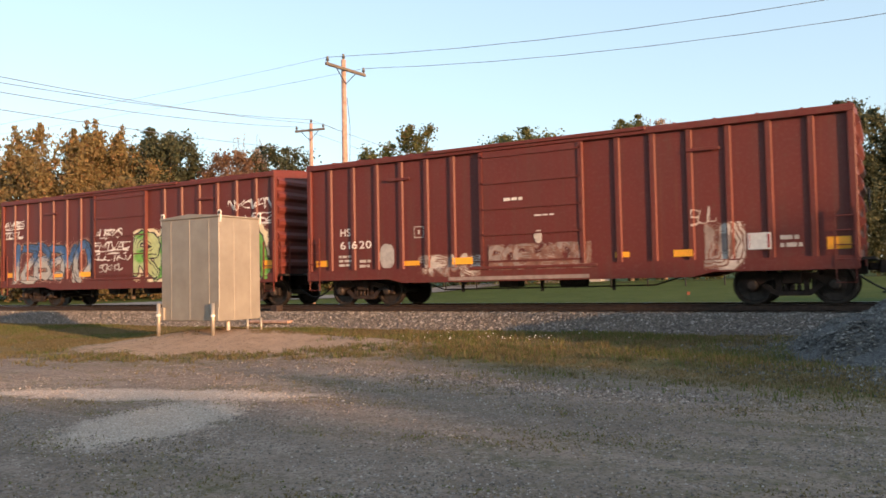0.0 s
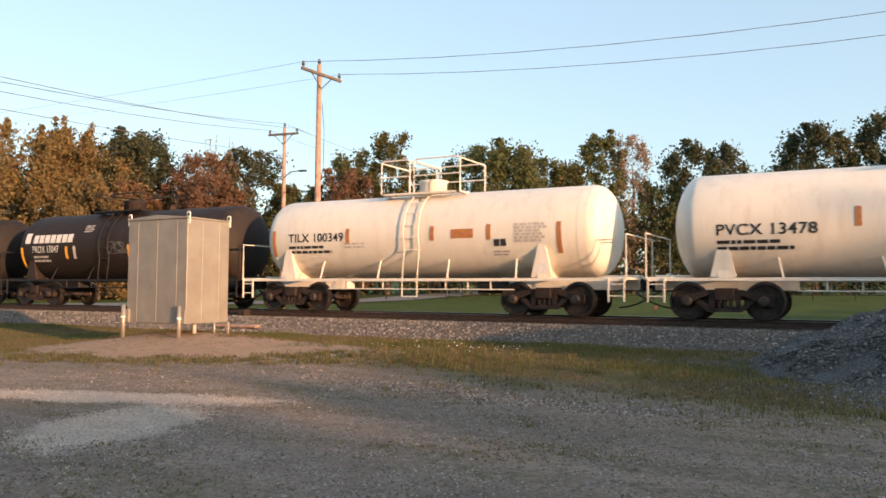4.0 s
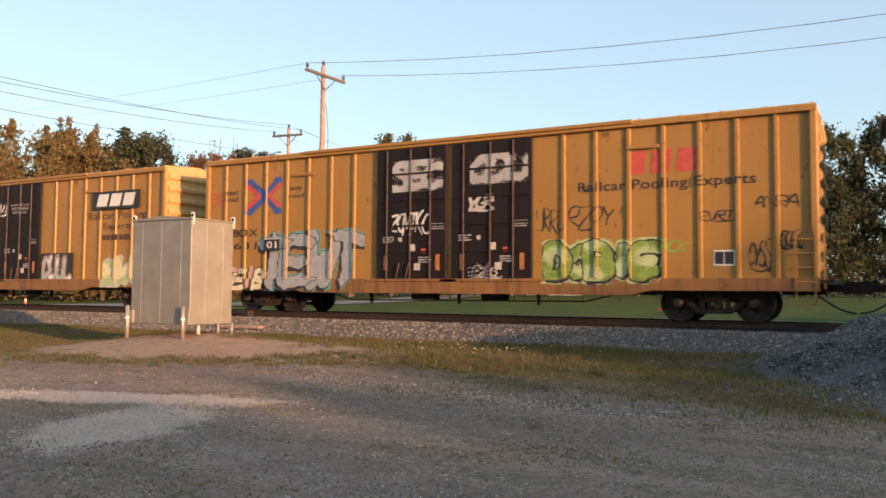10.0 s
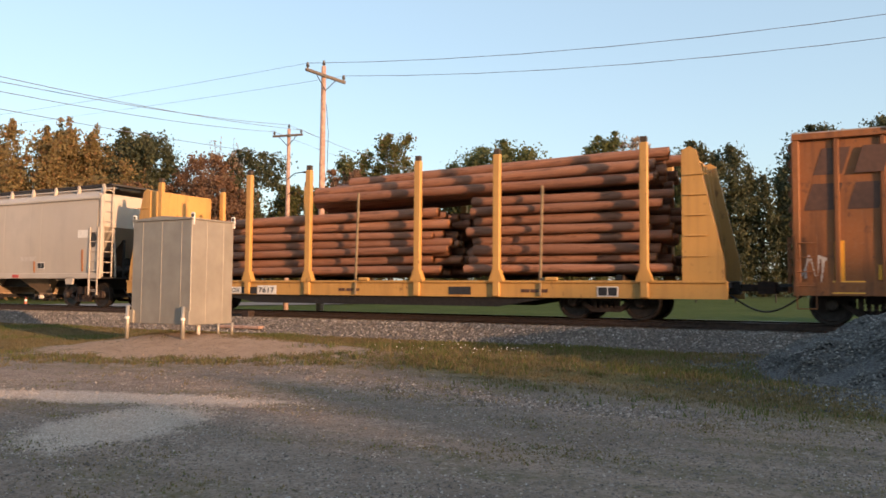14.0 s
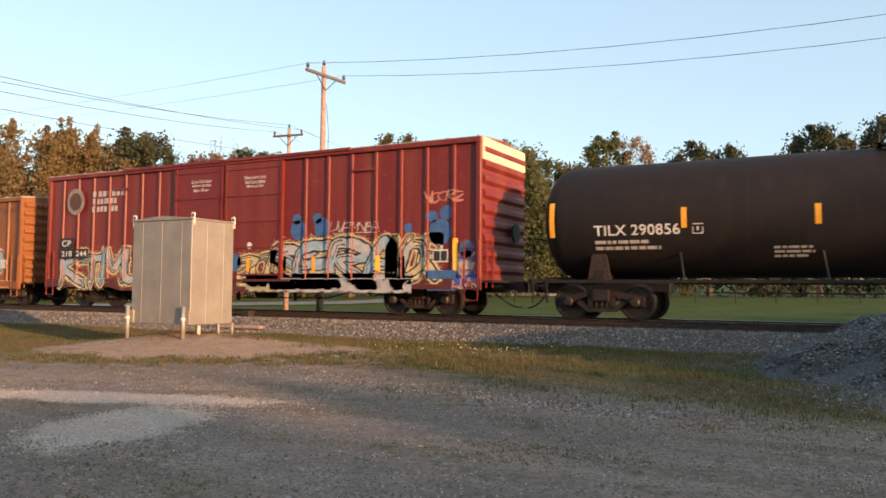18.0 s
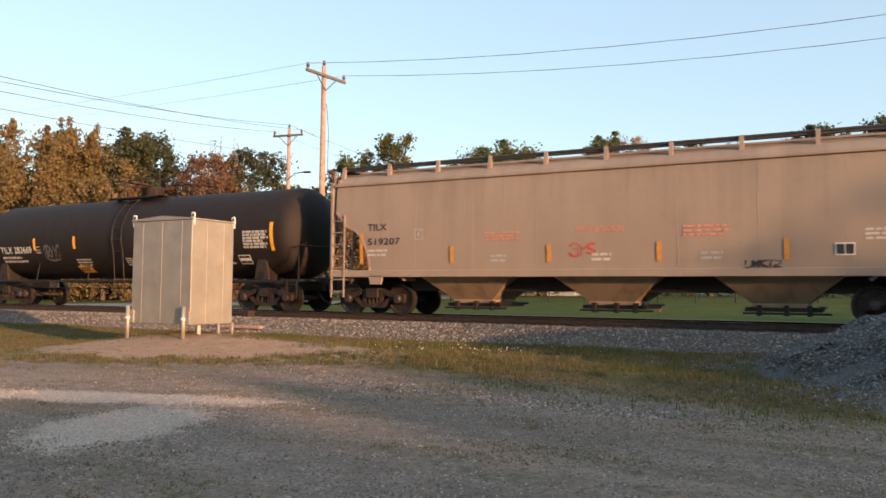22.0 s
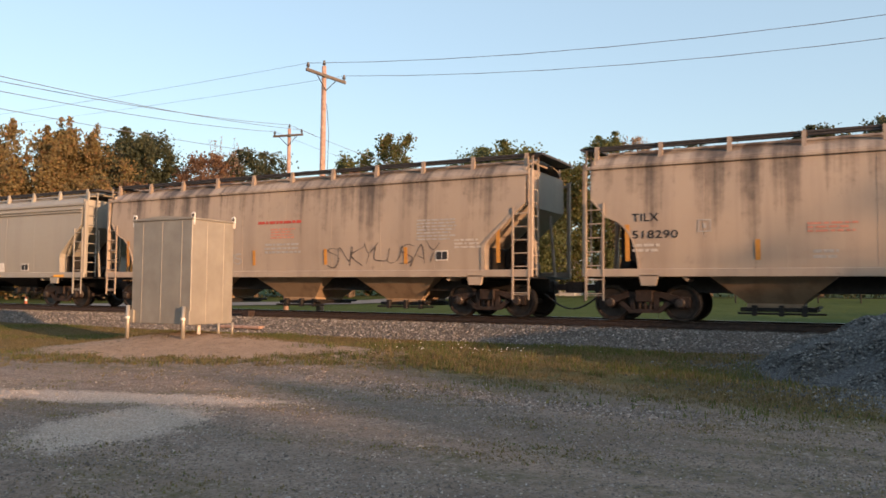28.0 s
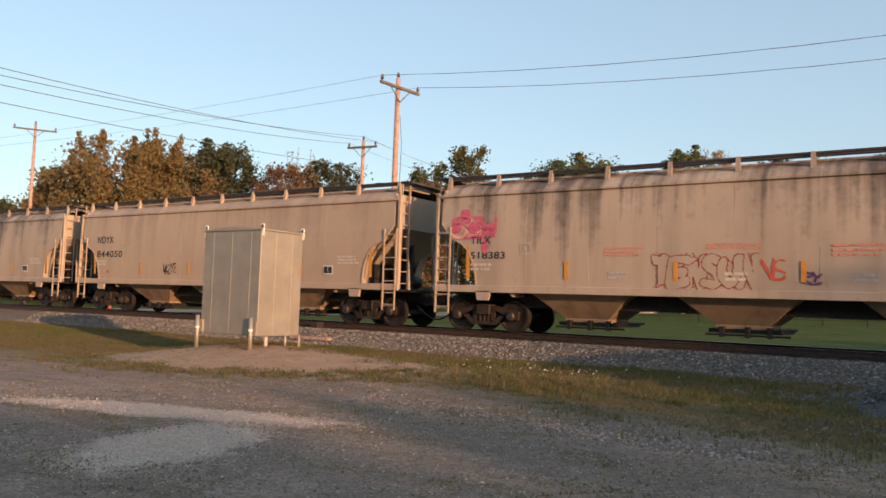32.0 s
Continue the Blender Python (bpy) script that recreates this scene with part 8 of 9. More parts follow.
# bulkhead flat with logs
def log_flat():
    p0, p1 = 31.95, 52.62
    L, c0 = p1 - p0, (p0 + p1) / 2
    off = -L / 2
    car = car_at("bulkhead_flatcar", "yellow bulkhead flatcar with tall stakes", "flat car", c0)
    zd = 0.98
    for s in (-1, 1):
        bm = bm_()
        prism(bm, [(off, zd), (off, zd - 0.42), (-off, zd - 0.42), (-off, zd)], s * 1.46 - 0.05, s * 1.46 + 0.05, "y")
        part("side_sill", bm, FLAT_YEL, car, "yellow side sill")
        bm = bm_()
        prism(bm, [(off + 4.4, zd - 0.42), (off + 6.0, zd - 0.68), (-off - 6.0, zd - 0.68), (-off - 4.4, zd - 0.42)], s * 1.4 - 0.03, s * 1.4 + 0.03, "y")
        part("fish_belly", bm, STEEL, car)
        bm = bm_()
        box(bm, off, -off, s * 1.53 - 0.03, s * 1.53 + 0.03, zd - 0.03, zd + 0.03, 0.006)
        part("deck_edge", bm, FLAT_YEL, car)
    bm = bm_()
    box(bm, off + 0.05, -off - 0.05, -1.45, 1.45, zd - 0.14, zd, 0.01)
    part("deck", bm, TIE_WOOD, car, "worn wooden deck")
    for x, s in ((off, 1), (-off, -1)):
        for sy in (-1, 1):
            bm = bm_()
            prism(bm, [(x + s * 0.05, zd - 0.4), (x + s * 1.05, zd - 0.4), (x + s * 1.05, 4.22), (x + s * 0.85, 4.3), (x + s * 0.7, 4.2), (x + s * 0.08, zd + 0.5)], sy * 1.44 - 0.04, sy * 1.44 + 0.04, "y")
            w = part("bulkhead_web", bm, FLAT_YEL, car, "tapered yellow bulkhead side")
            for z in (1.6, 2.1, 2.6, 3.1, 3.6):
                bm = bm_()
                rod(bm, (x + s * 0.45, sy * 1.5, z), (x + s * 0.95, sy * 1.5, z), 0.018)
                part("rung", bm, FLAT_YEL, w)
        bm = bm_()
        a, b = sorted((x + s * 0.95, x + s * 1.05))
        box(bm, a, b, -1.44, 1.44, zd - 0.1, 4.25, 0.01)
        part("bulkhead_plate", bm, FLAT_YEL, car, "tall yellow bulkhead")
        for k in range(5):
            bm = bm_()
            y = -1.2 + 0.6 * k
            prism(bm, [(x + s * 0.35, zd), (x + s * 0.95, zd), (x + s * 0.95, 4.1), (x + s * 0.8, 4.1)], y - 0.03, y + 0.03, "y")
            part("bulkhead_rib", bm, FLAT_YEL, car)
        coupler(car, x, -s, 0.72)
    for x in (1.65, 5.76, 8.21, 12.17, 14.68, 18.71):
        for s in (-1, 1):
            bm = bm_()
            box(bm, off + x - 0.1, off + x + 0.1, s * 1.5 - 0.09, s * 1.5 + 0.06, zd - 0.4, 4.48, 0.015)
            st = part("stake", bm, FLAT_YEL, car, "tall yellow steel stake")
            bm = bm_()
            box(bm, off + x - 0.085, off + x + 0.085, s * 1.5 - 0.075, s * 1.5 + 0.045, 4.48, 4.63, 0.01)
            part("stake_cap", bm, TIE_WOOD, st)
            bm = bm_()
            prism(bm, [(off + x - 0.22, zd), (off + x + 0.22, zd), (off + x + 0.1, zd + 0.32), (off + x - 0.1, zd + 0.32)], s * 1.5 - 0.1, s * 1.5 + 0.1, "y")
            part("stake_pocket", bm, FLAT_YEL, st)
    for x, zt in ((4.48, 2.95), (10.02, 3.65), (15.95, 3.55)):
        bm = bm_()
        pipe(bm, [(off + x, -1.53, 0.6), (off + x, -1.52, zd), (off + x + 0.03, -1.46, zt)], 0.04, 5)
        part("tie_down_strap", bm, STRAP, car, "brown tie-down strap")
        bm = bm_()
        box(bm, off + x + 0.15, off + x + 0.5, -1.6, -1.5, zd + 0.02, zd + 0.12, 0.02)
        part("ratchet", bm, FLAT_YEL, car)
    bm = bm_()
    box(bm, off + 0.3, -off - 0.3, -0.3, 0.3, 0.62, zd - 0.1)
    part("centre_sill", bm, STEEL, car)
    surf = lambda a, b: -1.515
    patch(car, off + 4.75, off + 5.48, 0.58, 0.8, WHITE, surf, "white lettered plate", "plate")
    word(car, "OFOX", off + 4.8, off + 5.43, 0.62, 0.76, INK, lambda a, b: -1.53)
    patch(car, off + 5.5, off + 6.15, 0.58, 0.8, INK, surf, "black plate", "plate")
    patch(car, off + 6.17, off + 6.96, 0.57, 0.85, WHITE, surf, "white numbered plate", "plate")
    word(car, "7617", off + 6.25, off + 6.88, 0.62, 0.79, INK, lambda a, b: -1.53)
    patch(car, off + 13.2, off + 13.9, 0.62, 0.84, INK, surf, "black plate", "plate")
    panel(car, off + 17.5, off + 18.05, 0.6, 0.86, surf)
    for x in (2.6, 9.4, 15.4):
        bars(car, off + x, off + x + 0.9, 0.66, 0.82, 1, BROWNMARK, surf, 5)
    truck(car, 33.9 - c0, RUSTY)
    truck(car, 49.53 - c0, RUSTY)
    # the load: logs end to end, top rows lying across both stacks
    rng = random.Random(90)
    bm = bm_()
    n = 12
    rows = []
    for i in range(13):
        u = i / 12 - 0.5
        rows.append([bm.verts.new((u, (1 + 0.05 * math.sin(i * 1.3)) * math.cos(2 * math.pi * k / n) * (1.06 - 0.12 * i / 12), (1 + 0.05 * math.cos(i * 1.9)) * math.sin(2 * math.pi * k / n) * (1.06 - 0.12 * i / 12))) for k in range(n)])
    for r1, r2 in zip(rows, rows[1:]):
        for k in range(n):
            bm.faces.new((r1[k], r1[(k + 1) % n], r2[(k + 1) % n], r2[k]))
    bm.faces.new(rows[0][::-1]).material_index = 1
    bm.faces.new(rows[-1]).material_index = 1
    me = bpy.data.meshes.new("log")
    bm.to_mesh(me)
    bm.free()
    me.materials.append(LOG_BARK)
    me.materials.append(LOG_END)
    me.polygons.foreach_set("use_smooth", [True] * len(me.polygons))
    logs = []
    for a, b, levels in ((1.15, 13.4, 7), (13.5, 19.35, 8)):
        for lev in range(levels):
            cols = 9 if lev % 2 == 0 else 8
            for c in range(cols):
                y = (c - (cols - 1) / 2) * 0.305 + rng.gauss(0, 0.014)
                x0, x1 = a + rng.uniform(0, 0.35), b - rng.uniform(0, 1.0)
                logs.append((x0, x1, y, zd + 0.32 + lev * 0.272 + rng.gauss(0, 0.018), rng.gauss(0, 0.35), rng.uniform(0.115, 0.155)))
    for lev, (start, end) in enumerate(((7.7, 19.3), (8.2, 19.2), (9.6, 19.3))):
        for c in range(7 - lev):
            y = (c - (6 - lev) / 2) * 0.37
            logs.append((start + rng.uniform(-0.4, 0.5), end - rng.uniform(0, 0.6), y, zd + 0.4 + (7.1 + lev * 0.95) * 0.315, -1.1 + rng.gauss(0, 0.5), rng.uniform(0.125, 0.165)))
    load = car_at("log_load", "stacked red-brown pine logs lying on a flatcar", "logs", c0)
    for x0, x1, y, z, tilt, r in logs:
        o = new("log", me)
        o.parent = load
        o.location = (off + (x0 + x1) / 2, y, z)
        o.rotation_euler = (rng.uniform(0, 6.28), radians(tilt), radians(rng.gauss(0, 0.25)))
        o.scale = (x1 - x0, r, r)
    for x in (3.0, 8.0, 14.5, 18.0):
        bm = bm_()
        box(bm, off + x - 0.08, off + x + 0.08, -1.3, 1.3, zd + 0.002, zd + 0.18)
        part("bearer", bm, TIE_WOOD, load, "timber bearer under the logs")


log_flat()

# rusty orange boxcar
car, off, surf = boxcar("rust-stained orange boxcar with one black slatted door", 54.05, 69.66, 4.36, 0.67, ORG_BOX, [(4.57, 6.35, "flush"), (6.42, 9.4, "ribbed")], 0.9, (55.7, 68.0), door_mats=[ORG_BOX, DOOR_BLACK], roof=ROOF_GALV, end_mat=ORG_BOX, rib_d=0.06)
for a, b, z0, z1, n in ((0.45, 2.9, 3.4, 4.0, 3), (2.2, 4.4, 2.65, 3.2, 3), (0.25, 2.0, 2.6, 3.2, 2)):
    blocks(car, "emblem", off + a, off + b, z0, z1, n, BROWNMARK, surf, "dark slanting emblem", 0.3, 0.3)
word(car, "The nationwide boxcar pool", off + 9.8, off + 15.2, 3.68, 4.05, BROWNMARK, surf, slant=0.2)
graffiti(car, off + 10.5, off + 14.5, 0.62, 2.35, 4, [INK, SILVER, SILVER, PALEPINK], surf, 17, fat=0.2, edge=0.035, halo=0.07, text="IUHSP", drop=(-0.05, -0.06), fuzz=0.4)
for a, b in (((12.4, 3.5), (13.8, 2.5)), ((12.4, 2.5), (13.8, 3.5))):
    bm = bm_()
    y = -1.575
    d = 0.07
    bm.faces.new([bm.verts.new(q) for q in ((off + a[0] - d, y, a[1]), (off + a[0] + d, y, a[1]), (off + b[0] + d, y, b[1]), (off + b[0] - d, y, b[1]))])
    part("cross_stroke", bm, PALEMARK, car, "broad pale cross stroke")
tag(car, off + 6.7, off + 7.4, 2.2, 2.6, GREYMARK, surf, 19, 3, 0.03)
bars(car, off + 7.1, off + 8.7, 3.35, 3.75, 2, PALEMARK, surf, 3)
for a, b, z0, z1, m in ((0.8, 1.45, 0.72, 1.0, YELLOW), (0.85, 1.05, 1.0, 1.9, YELLOW), (1.7, 2.4, 1.03, 1.35, YELLOW), (3.54, 4.18, 1.1, 1.73, INK), (2.82, 3.18, 1.93, 2.23, ORANGE), (3.6, 4.2, 0.8, 1.0, YELLOW), (6.6, 8.6, 0.72, 0.95, YELLOW), (13.2, 13.9, 0.85, 1.8, YELLOW), (14.2, 15.0, 0.72, 1.0, YELLOW), (2.6, 2.8, 0.9, 1.4, YELLOW)):
    patch(car, off + a, off + b, z0, z1, m, surf)
panel(car, off + 14.2, off + 14.75, 1.5, 1.85, surf)
tag(car, off + 0.1, off + 0.7, 0.9, 1.6, PALEMARK, surf, 20, 3, 0.03)
for a, z in ((4.9, 1.5), (5.4, 1.7), (5.8, 1.4)):
    patch(car, off + a, off + a + 0.12, z, z + 0.5, YELLOW, surf, "yellow lever", "lever")

# bright red boxcar
car, off, surf = boxcar("bright red boxcar with white and blue graffiti", 71.33, 90.1, 5.03, 0.76, RED_CP, [(6.95, 9.2, "flush"), (9.3, 11.75, "flush")], 0.88, (73.6, 87.84), roof=ROOF_GALV, end_mat=RED_CP, rib_d=0.05, sill=RED_SILL)
for a, b, z in ((2.61, 4.33, 4.14), (2.61, 3.89, 3.86), (2.58, 3.97, 3.57)):
    blocks(car, "emblem", off + a, off + b, z, z + 0.2, 7, PALEMARK, surf, "pale line emblem", 0.25)
bm = bm_()
lathe(bm, [(-0.003, 0.5), (0.003, 0.5)], 28, "y")
moved(bm, Matrix.Translation((off + 1.68, -1.59, 4.0)))
em = part("emblem", bm, DUSTY, car, "round grey emblem")
bm = bm_()
lathe(bm, [(-0.003, 0.34), (0.003, 0.34)], 24, "y")
moved(bm, Matrix.Translation((off + 1.68, -1.6, 4.0)))
part("emblem_core", bm, BROWNMARK, em)
bm = bm_()
box(bm, -off - 0.02, -off + 0.06, -1.5, 1.5, 4.4, 5.03, 0.02)
part("end_panel", bm, CREAM, car, "cream panel at the top of the end")
word(car, "CP", off + 0.97, off + 1.48, 2.3, 2.54, WHITE, lambda p, q: -1.596)
for a, t in ((0.88, "218"), (1.72, "244")):
    patch(car, off + a, off + a + 0.74, 1.84, 2.2, INK, lambda p, q: -1.585, "black number panel")
    word(car, t, off + a + 0.07, off + a + 0.67, 1.92, 2.13, WHITE, lambda p, q: -1.596)
patch(car, off + 0.88, off + 1.62, 2.22, 2.62, INK, lambda p, q: -1.585, "black number panel")
graffiti(car, off + 0.8, off + 6.85, 0.64, 2.3, 5, [INK, SILVERWHITE, ICEBLUE, PALESPRAY], surf, 111, fat=0.125, edge=0.05, halo=0.06, text="KTMUS", inner=0.55, spikes=0.8, fuzz=0.45)
for a, b, m in ((11.3, 16.6, SILVERWHITE), (10.3, 11.6, SAGE)):
    graffiti(car, off + a, off + b, 0.64, 1.25, 8, [m, m, m, m], surf, 119, fat=0.12, edge=0.03, fuzz=0.6, text="OOOOOOOO" if b > 12 else "OOO", spikes=0.0, over=1.7)
graffiti(car, off + 9.9, off + 11.9, 0.8, 2.0, 3, [INK, PALESPRAY, SAGE, PALESPRAY], surf, 112, fat=0.09, edge=0.05, halo=0.05, lean=0.5, inner=0.4, spikes=1.0)
graffiti(car, off + 15.6, off + 17.6, 0.9, 2.4, 3, [INK, PALESPRAY, SILVERWHITE, PALESPRAY], surf, 114, fat=0.1, edge=0.05, halo=0.05, lean=0.3, inner=0.4, spikes=1.0)
graffiti(car, off + 11.3, off + 16.3, 0.72, 2.5, 4, [INK, SILVERWHITE, ICEBLUE, PALESPRAY], surf, 113, fat=0.15, edge=0.06, halo=0.05, lean=0.15, text="SERA", inner=0.35, spikes=0.9, fuzz=0.5, over=1.25)
for x, z, r in ((12.35, 2.6, 0.32), (13.3, 2.65, 0.32), (12.3, 2.95, 0.17), (13.1, 2.95, 0.17), (16.4, 2.55, 0.15), (17.45, 2.4, 0.38), (17.2, 2.85, 0.18), (17.65, 2.95, 0.2), (18.3, 1.9, 0.25), (9.8, 1.6, 0.3)):
    blot(car, off + x, z, r, r, MIDBLUE, surf, "blue spray blot")
patch(car, off + 17.1, off + 18.0, 0.72, 1.3, MIDBLUE, lambda a, b: -1.578, "blue paint panel")
graffiti(car, off + 17.9, off + 18.7, 0.75, 1.9, 2, [FADEDRED, PALEMARK, BLUEMARK, PALEMARK], surf, 115, fat=0.1, edge=0.04)
tag(car, off + 13.6, off + 15.4, 2.4, 2.85, PALEMARK, surf, 116, 7, 0.02)
tag(car, off + 16.9, off + 18.2, 3.2, 3.6, FADEDRED, surf, 117, 5, 0.03)
for x in (7.74, 10.13):
    for i, t in enumerate(("Close This Door", "Before Closing", "Rear Door") if x < 9 else ("Close And Lock", "Both Doors Before", "Moving Car")):
        word(car, t, off + x + 0.06 * i, off + x + 0.95 - 0.06 * i, 4.33 - 0.15 * i, 4.44 - 0.15 * i, WHITE, surf, slant=0.1)
    blot(car, off + x + 0.3, 2.15, 0.1, 0.12, WHITE, surf, "white card")
for x in (6.9, 9.3, 10.3, 12.9, 15.3):
    stripe(car, off + x, 1.3, 1.75, surf)
panel(car, off + 17.23, off + 17.72, 1.53, 1.89, surf)
stripe(car, off + 17.9, 1.3, 2.2, surf)

# two long black tank cars
LONG = (
    ("long black tank car with yellow stripes", 91.6, 109.3, (93.35, 107.38), "TILX 290856", 0.535, 1.7, 3.86, 2.15, ((0.5, 2.14, 3.05), (3.9, 2.3, 2.8), (6.86, 2.3, 2.76), (9.9, 2.29, 2.76), (13.1, 2.29, 2.77), (16.5, 2.1, 3.0)), (11.63, 12.45, 2.1, 2.43), (15.25, 16.37), (14.82, 15.34)),
    ("long black tank car with an orange notice", 110.3, 127.1, (111.6, 125.45), "TILX 282669", 0.51, 1.46, 3.45, 2.08, ((0.46, 2.03, 2.92), (3.6, 2.19, 2.66), (6.0, 2.21, 2.68), (9.4, 2.22, 2.67), (12.63, 2.21, 2.68), (15.72, 1.98, 2.89)), (5.81, 6.54, 1.32, 1.57), (14.56, 15.68), (14.21, 14.72)),
)
for lab, p0, p1, tr, num, dome, n0, n1, nz, st, (ya, yb, yc, yd), (da, db), (ba, bb) in LONG:
    car, off, surf = tankcar(lab, p0, p1, 4.16, 1.53, TANK_BLACK, tr, dome_at=dome, reach=0.45, ends=(-(p1 - p0) / 2 - 0.1, (p1 - p0) / 2 + 0.1))
    tank_marks(car, off, surf, num, n0, n1, nz, st, WHITE, YELLOW)
    data_box(car, off, da, db, 2.05, 2.64, surf, PALEMARK)
    for i, (x, w) in enumerate(((5.97, 0.95), (8.71, 0.66), (10.27, 0.88), (11.79, 0.73), (13.09, 0.96))):
        bars(car, off + x, off + x + w, 1.55, 1.85, 3 + i % 2, PALEMARK, surf, 30 + i)
    patch(car, off + ya, off + yb, yc, yd, YELLOW, surf, "yellow notice panel", "placard", 3)
    bars(car, off + ya + 0.06, off + yb - 0.06, yc + 0.05, yd - 0.05, 3, BROWNMARK, lambda a, b: surf(a, b) - 0.01, 3)
    panel(car, off + ba, off + bb, 1.56, 1.86, surf, TANK_BLACK)
    stencil(car, off + n1 + 0.3, nz, surf, 0.25)
    if num.endswith("9"):
        tag(car, off + 4.2, off + 5.15, 1.75, 2.4, DIMGREY, surf, 77, 5, 0.04)

# three-bay hoppers
HOPPERS = (
    (128.45, 145.66, HOP_GREY, (129.72, 144.0), "TILX", "519207", ("round", "slant"), 1.41, "dusty beige three-bay covered hopper"),
    (146.81, 163.92, HOP_WHITE, (148.4, 162.3), "GACX", "54023", ("round", "round"), 1.3, "off-white three-bay covered hopper with outlined graffiti"),
    (165.15, 182.05, HOP_COOL, (166.6, 180.1), "NAHX", "17041", ("slant", "slant"), 1.84, "light grey covered hopper with black scrawled graffiti"),
    (183.29, 200.15, HOP_SOOT, (184.75, 198.6), "SHPX", "454830", ("round", "slant"), 1.52, "soot-stained beige three-bay covered hopper"),
    (201.53, 218.58, HOP_SOOT, (203.0, 217.1), "TILX", "518290", ("round", "round"), 1.3, "soot-streaked beige three-bay covered hopper"),
    (219.88, 236.84, HOP_TAN, (221.4, 235.3), "NDYX", "844050", ("round", "round"), 1.31, "beige three-bay covered hopper with black outlined graffiti"),
    (238.15, 255.2, HOP_SOOT, (239.6, 253.7), "TILX", "518383", ("round", "round"), 1.26, "beige covered hopper with pink and red graffiti"),
)
for p0, p1, mat, tr, name, num, en, x, lab in HOPPERS:
    low_bays = name == "NAHX"
    car, off, surf = hopper(lab, p0, p1, mat, tr, 3, en, bay_mat=STEEL if low_bays else BAY_RUST, seams=8, low=0.66 if low_bays else 0.38)
    (n0, n1, w0), (m0, m1, w1) = {"NDYX": ((2.76, 3.04, 1.09), (2.19, 2.45, 1.73)), "NAHX": ((2.35, 2.57, 0.73), (1.82, 2.12, 0.96)), "SHPX": ((2.69, 2.87, 0.89), (2.2, 2.43, 1.23))}.get(name, ((2.49, 2.69, 0.66), (2.06, 2.26, 1.12)))
    word(car, name, off + x, off + x + w0, n0, n1, INK, surf)
    word(car, num, off + x, off + x + w1, m0, m1, INK, surf)
    bars(car, off + x, off + x + 0.8, m0 - 0.35, m0 - 0.1, 2, PALEMARK, surf, 5)
    stencil(car, off + x + 1.6, n0 - 0.3, surf, 0.3, GREYMARK)
    if name == "NAHX":
        for xx in (0.4, 3.3, 7.1, 11.2, 15.2):
            patch(car, off + xx, off + xx + 0.6, 1.13, 1.22, YELLOW, surf, "yellow reflector", "reflector")
        for xx in (4.41, 9.12, 11.54):
            patch(car, off + xx, off + xx + 0.44, 1.34, 1.7, WHITE, surf, "white notice card", "card")
        panel(car, off + 13.09, off + 13.55, 1.38, 1.66, surf)
        for xx in (3.7, 6.0, 8.3, 12.2, 14.4):
            bars(car, off + xx, off + xx + 0.6, 1.1, 1.25, 2, GREYMARK, surf, 8)
    else:
        for k, xx in enumerate((1.12, 4.18, 7.08, 9.96, 12.85, 15.8)):
            stripe(car, off + xx, 1.5, 2.42 if k in (0, 5) else 1.98, surf, AMBER, 0.11)
        panel(car, off + 13.9, off + 14.3, 1.58, 1.86, surf)
        bars(car, off + 14.5, off + 15.4, 1.9, 2.2, 3, PALEMARK, surf, 9)
    if name == "TILX":
        for a, b, c, d in ((5.29, 6.39, 2.1, 2.36), (7.89, 9.2, 2.26, 2.42), (10.6, 11.76, 2.07, 2.39)):
            bars(car, off + a, off + b, c, d, 3, FADEDRED, surf, 8)
        for a in (5.4, 8.3, 11.0):
            bars(car, off + a, off + a + 0.6, 1.5, 1.75, 2, GREYMARK if a != 8.3 else PALEMARK, surf, 10)
    if num == "54023":
        bars(car, off + 3.92, off + 4.99, 2.09, 2.26, 2, FADEDRED, surf, 8)
        bars(car, off + 11.92, off + 13.1, 2.1, 2.28, 2, FADEDRED, surf, 8)
        bars(car, off + 11.9, off + 12.8, 1.55, 1.95, 4, PALEMARK, surf, 9)
        graffiti(car, off + 5.1, off + 10.4, 1.27, 2.6, 7, [INK, SILVERWHITE, PALEMARK, INK], surf, 121, fat=0.085, edge=0.045, lean=0.0, text="DLDCROIS", spikes=0.7, fuzz=0.3, over=1.3)
        blocks(car, "emblem", off + 14.2, off + 15.73, 3.27, 3.82, 4, SLATEBLUE, surf, "slate-blue block emblem", 0.14, 0.1)
        tag(car, off + 10.45, off + 11.35, 1.44, 2.3, INK, surf, 123, 5, 0.02, 0.014)
        tag(car, off + 3.34, off + 5.0, 1.5, 2.1, INK, surf, 124, 5, 0.024, 0.014)
    if num == "17041":
        for zz in (3.6, 3.7):
            bm = bm_()
            box(bm, off + 0.25, -off - 0.25, -1.585, -1.5, zz, zz + 0.035, 0.005)
            part("side_moulding", bm, HOP_COOL, car)
        graffiti(car, off + 1.35, off + 2.8, 2.75, 3.4, 4, [INK, INK, INK, INK], surf, 125, cell=0.015, fat=0.026, edge=0.0, lean=0.2, fuzz=0.0, spikes=0.0, text="MEAL", label="thin black sprayed scrawl")
        blot(car, off + 1.38, 3.4, 0.05, 0.05, INK, surf, "black spray dot")
        graffiti(car, off + 1.2, off + 1.75, 2.35, 2.72, 1, [INK, INK, INK, INK], surf, 126, cell=0.015, fat=0.024, edge=0.0, fuzz=0.0, spikes=0.0, text="O", label="thin black sprayed loop")
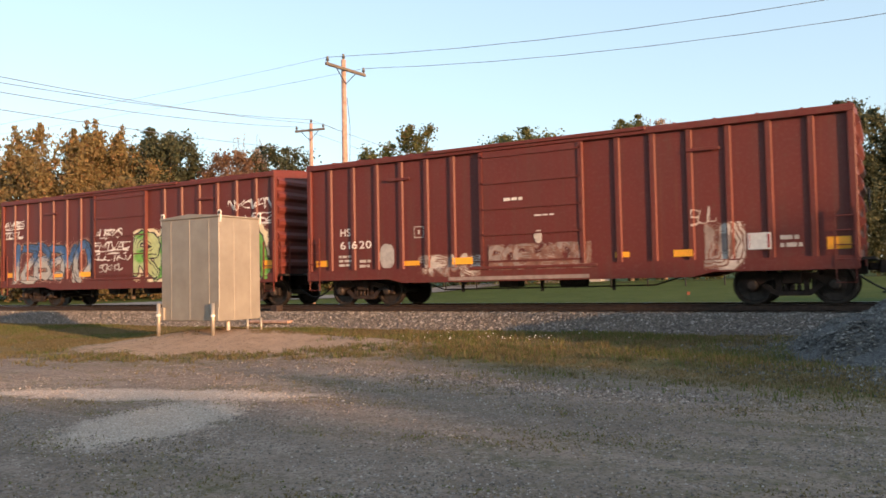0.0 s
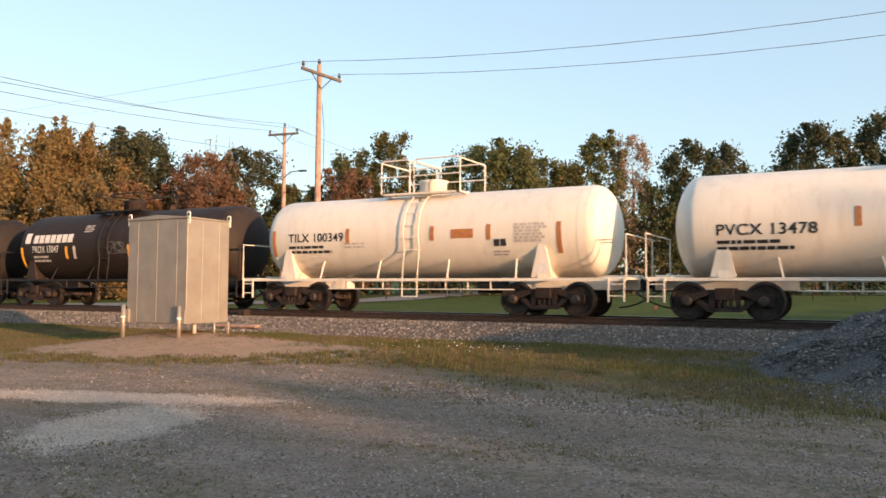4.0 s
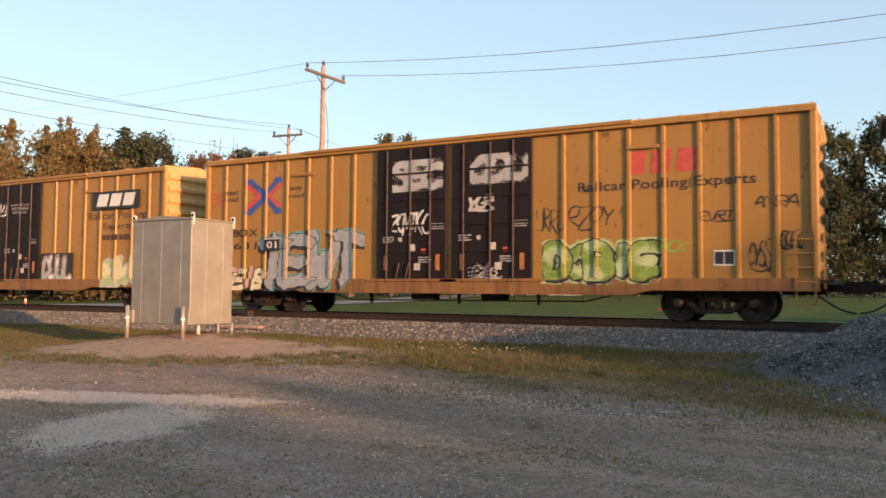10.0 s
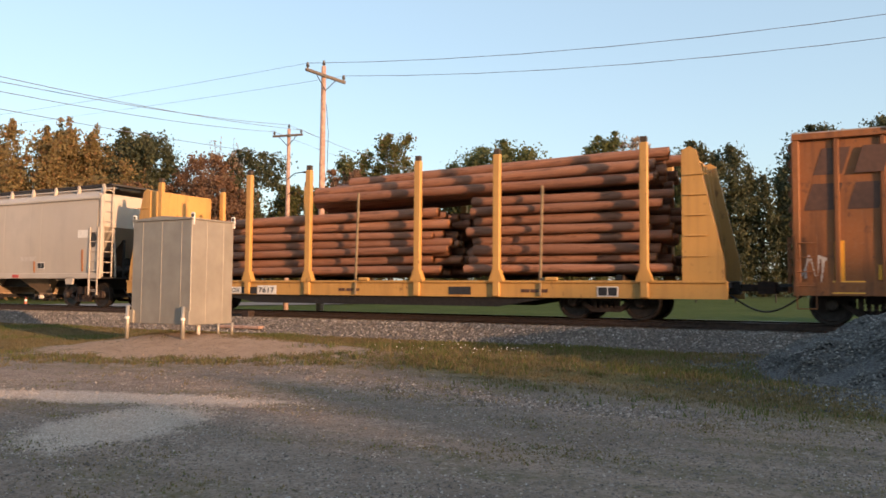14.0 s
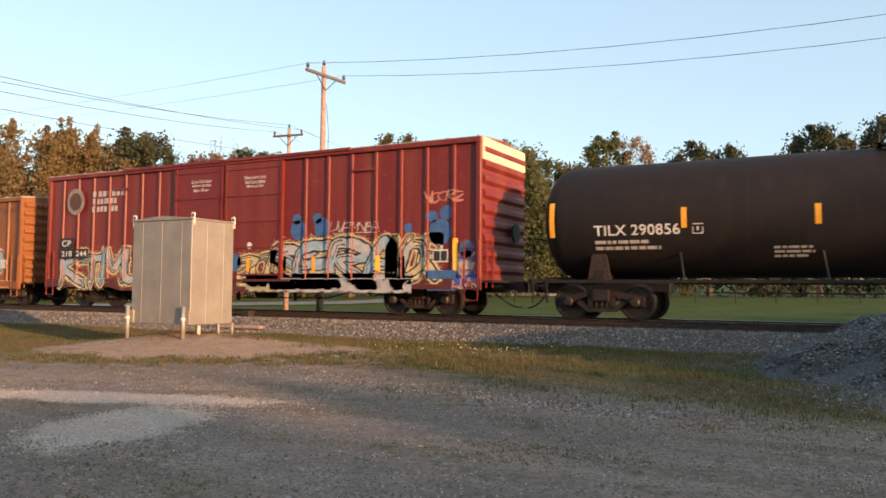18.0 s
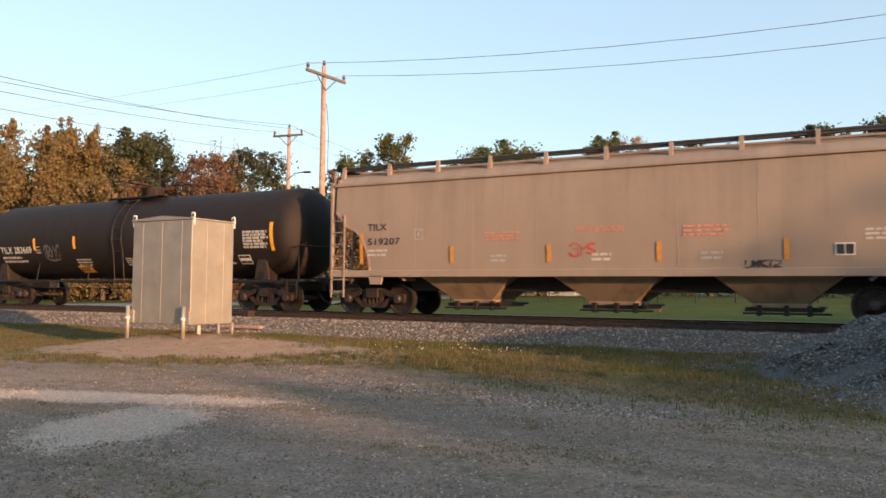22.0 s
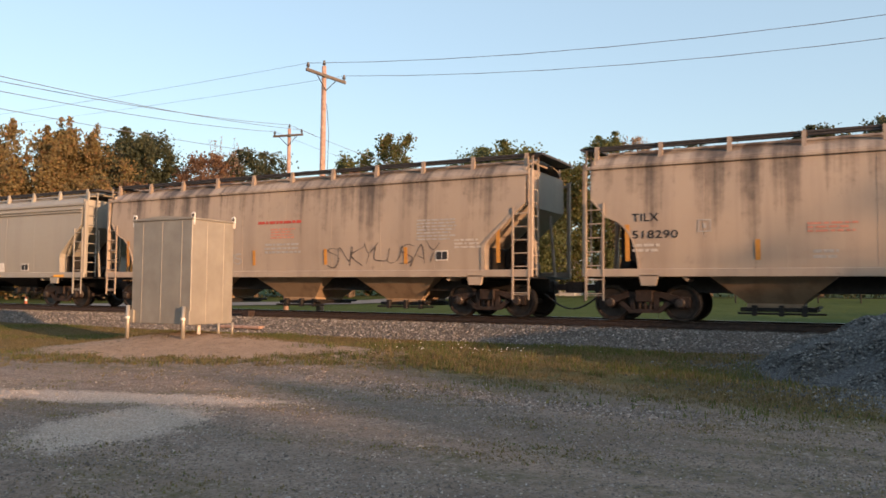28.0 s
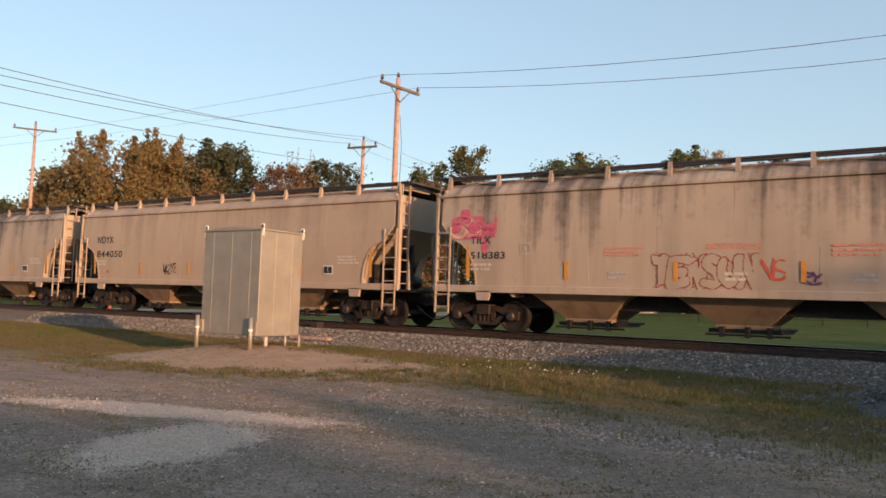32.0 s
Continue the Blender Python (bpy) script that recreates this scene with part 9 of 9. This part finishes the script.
    if num == "454830":
        tag(car, off + 10.08, off + 14.04, 1.34, 2.15, GREYINK, surf, 127, 9, 0.016, 0.013)
        tag(car, off + 5.0, off + 6.6, 1.5, 1.95, GREYMARK, surf, 128, 5, 0.025)
        bars(car, off + 7.3, off + 9.17, 2.79, 2.95, 1, REDMARK, surf, 8)
        bars(car, off + 7.84, off + 8.9, 2.33, 2.69, 4, FADEDRED, surf, 8)
        bars(car, off + 7.6, off + 9.08, 1.85, 2.22, 3, GREYMARK, surf, 8)
        bars(car, off + 13.29, off + 14.61, 2.15, 2.79, 7, GREYMARK, surf, 8)
    if num == "844050":
        graffiti(car, off + 9.35, off + 12.2, 1.22, 2.28, 6, [INK, HOP_TAN, HOP_TAN, INK], surf, 131, fat=0.07, edge=0.045, text="BIGGIE", spikes=0.3, fuzz=0.15, over=1.35, drop=(-0.03, -0.03))
        tag(car, off + 12.0, off + 12.78, 1.63, 2.1, INK, surf, 132, 4, 0.035)
        tag(car, off + 5.66, off + 6.43, 1.5, 1.95, INK, surf, 133, 5, 0.028)
        patch(car, off + 2.0, off + 2.15, 1.55, 1.65, REDMARK, surf, "small red card", "card")
    if num == "518383":
        for bx, bz, rx, rz in ((0.75, 2.95, 0.2, 0.14), (1.35, 2.98, 0.34, 0.15), (1.85, 2.88, 0.24, 0.17), (1.3, 2.72, 0.3, 0.1), (1.72, 2.42, 0.1, 0.24)):
            blot(car, off + bx, bz, rx, rz, PINK, surf, "pink spray blot")
        graffiti(car, off + 0.6, off + 2.1, 2.6, 3.3, 3, [PINK, PINK, PALEPINK, PINK], surf, 141, fat=0.05, edge=0.015, fuzz=0.3, text="SOW")
        blot(car, off + 1.05, 3.35, 0.18, 0.16, PINK, surf, "pink spray blot")
        graffiti(car, off + 6.55, off + 9.1, 1.3, 2.2, 6, [DARKRED, HOP_SOOT, HOP_SOOT, REDMARK], surf, 135, fat=0.1, edge=0.025, text="TENSUN", fuzz=0.1, spikes=0.3)
        tag(car, off + 9.1, off + 9.65, 1.5, 2.1, REDMARK, surf, 136, 2, 0.03)
        tag(car, off + 9.94, off + 10.4, 1.44, 1.8, PURPLE, surf, 139, 2, 0.025)
    if num == "519207":
        tag(car, off + 7.7, off + 8.42, 1.62, 2.02, REDMARK, surf, 137, 3, 0.03)
        tag(car, off + 12.0, off + 12.8, 1.3, 1.5, INK, surf, 138, 5, 0.03)


# ---- the train rolls past from right to left ----
def gone(t):
    """Metres rolled since 9 s, from a speed that falls slowly from 11.15 to 10.84 m/s."""
    knots = ((0.0, 11.15), (10.0, 11.14), (14.0, 11.02), (18.0, 10.95), (21.0, 10.83), (32.0, 10.85))

    def upto(q):
        d = 0.0
        for (a, u), (b, v) in zip(knots, knots[1:]):
            e = min(q, b)
            if e <= a:
                break
            w = u + (v - u) * (e - a) / (b - a)
            d += (u + w) / 2 * (e - a)
        return d
    return upto(t) - upto(9.0)


def motions():
    times = [i * 1.0 for i in range(33)]
    for ob, centre in CARS:
        walk(ob, [(t, pose(centre - gone(t), 0, 0)) for t in times])
    # wheels roll without slipping; all wheelsets on one side of a truck share their turning
    steps = [i / 30 for i in range(961)]
    for s in (-1, 1):
        lead = WHEELS[s][0]
        walk(lead, [(t, pose(s * 0.889, 0, 0.457, 0, -math.degrees(gone(t) / 0.457), 0)) for t in steps])
        for o in WHEELS[s][1:]:
            o.rotation_mode = "QUATERNION"
            keys = o.animation_data_create()
            keys.action = lead.animation_data.action
            keys.action_slot = lead.animation_data.action_slot


motions()
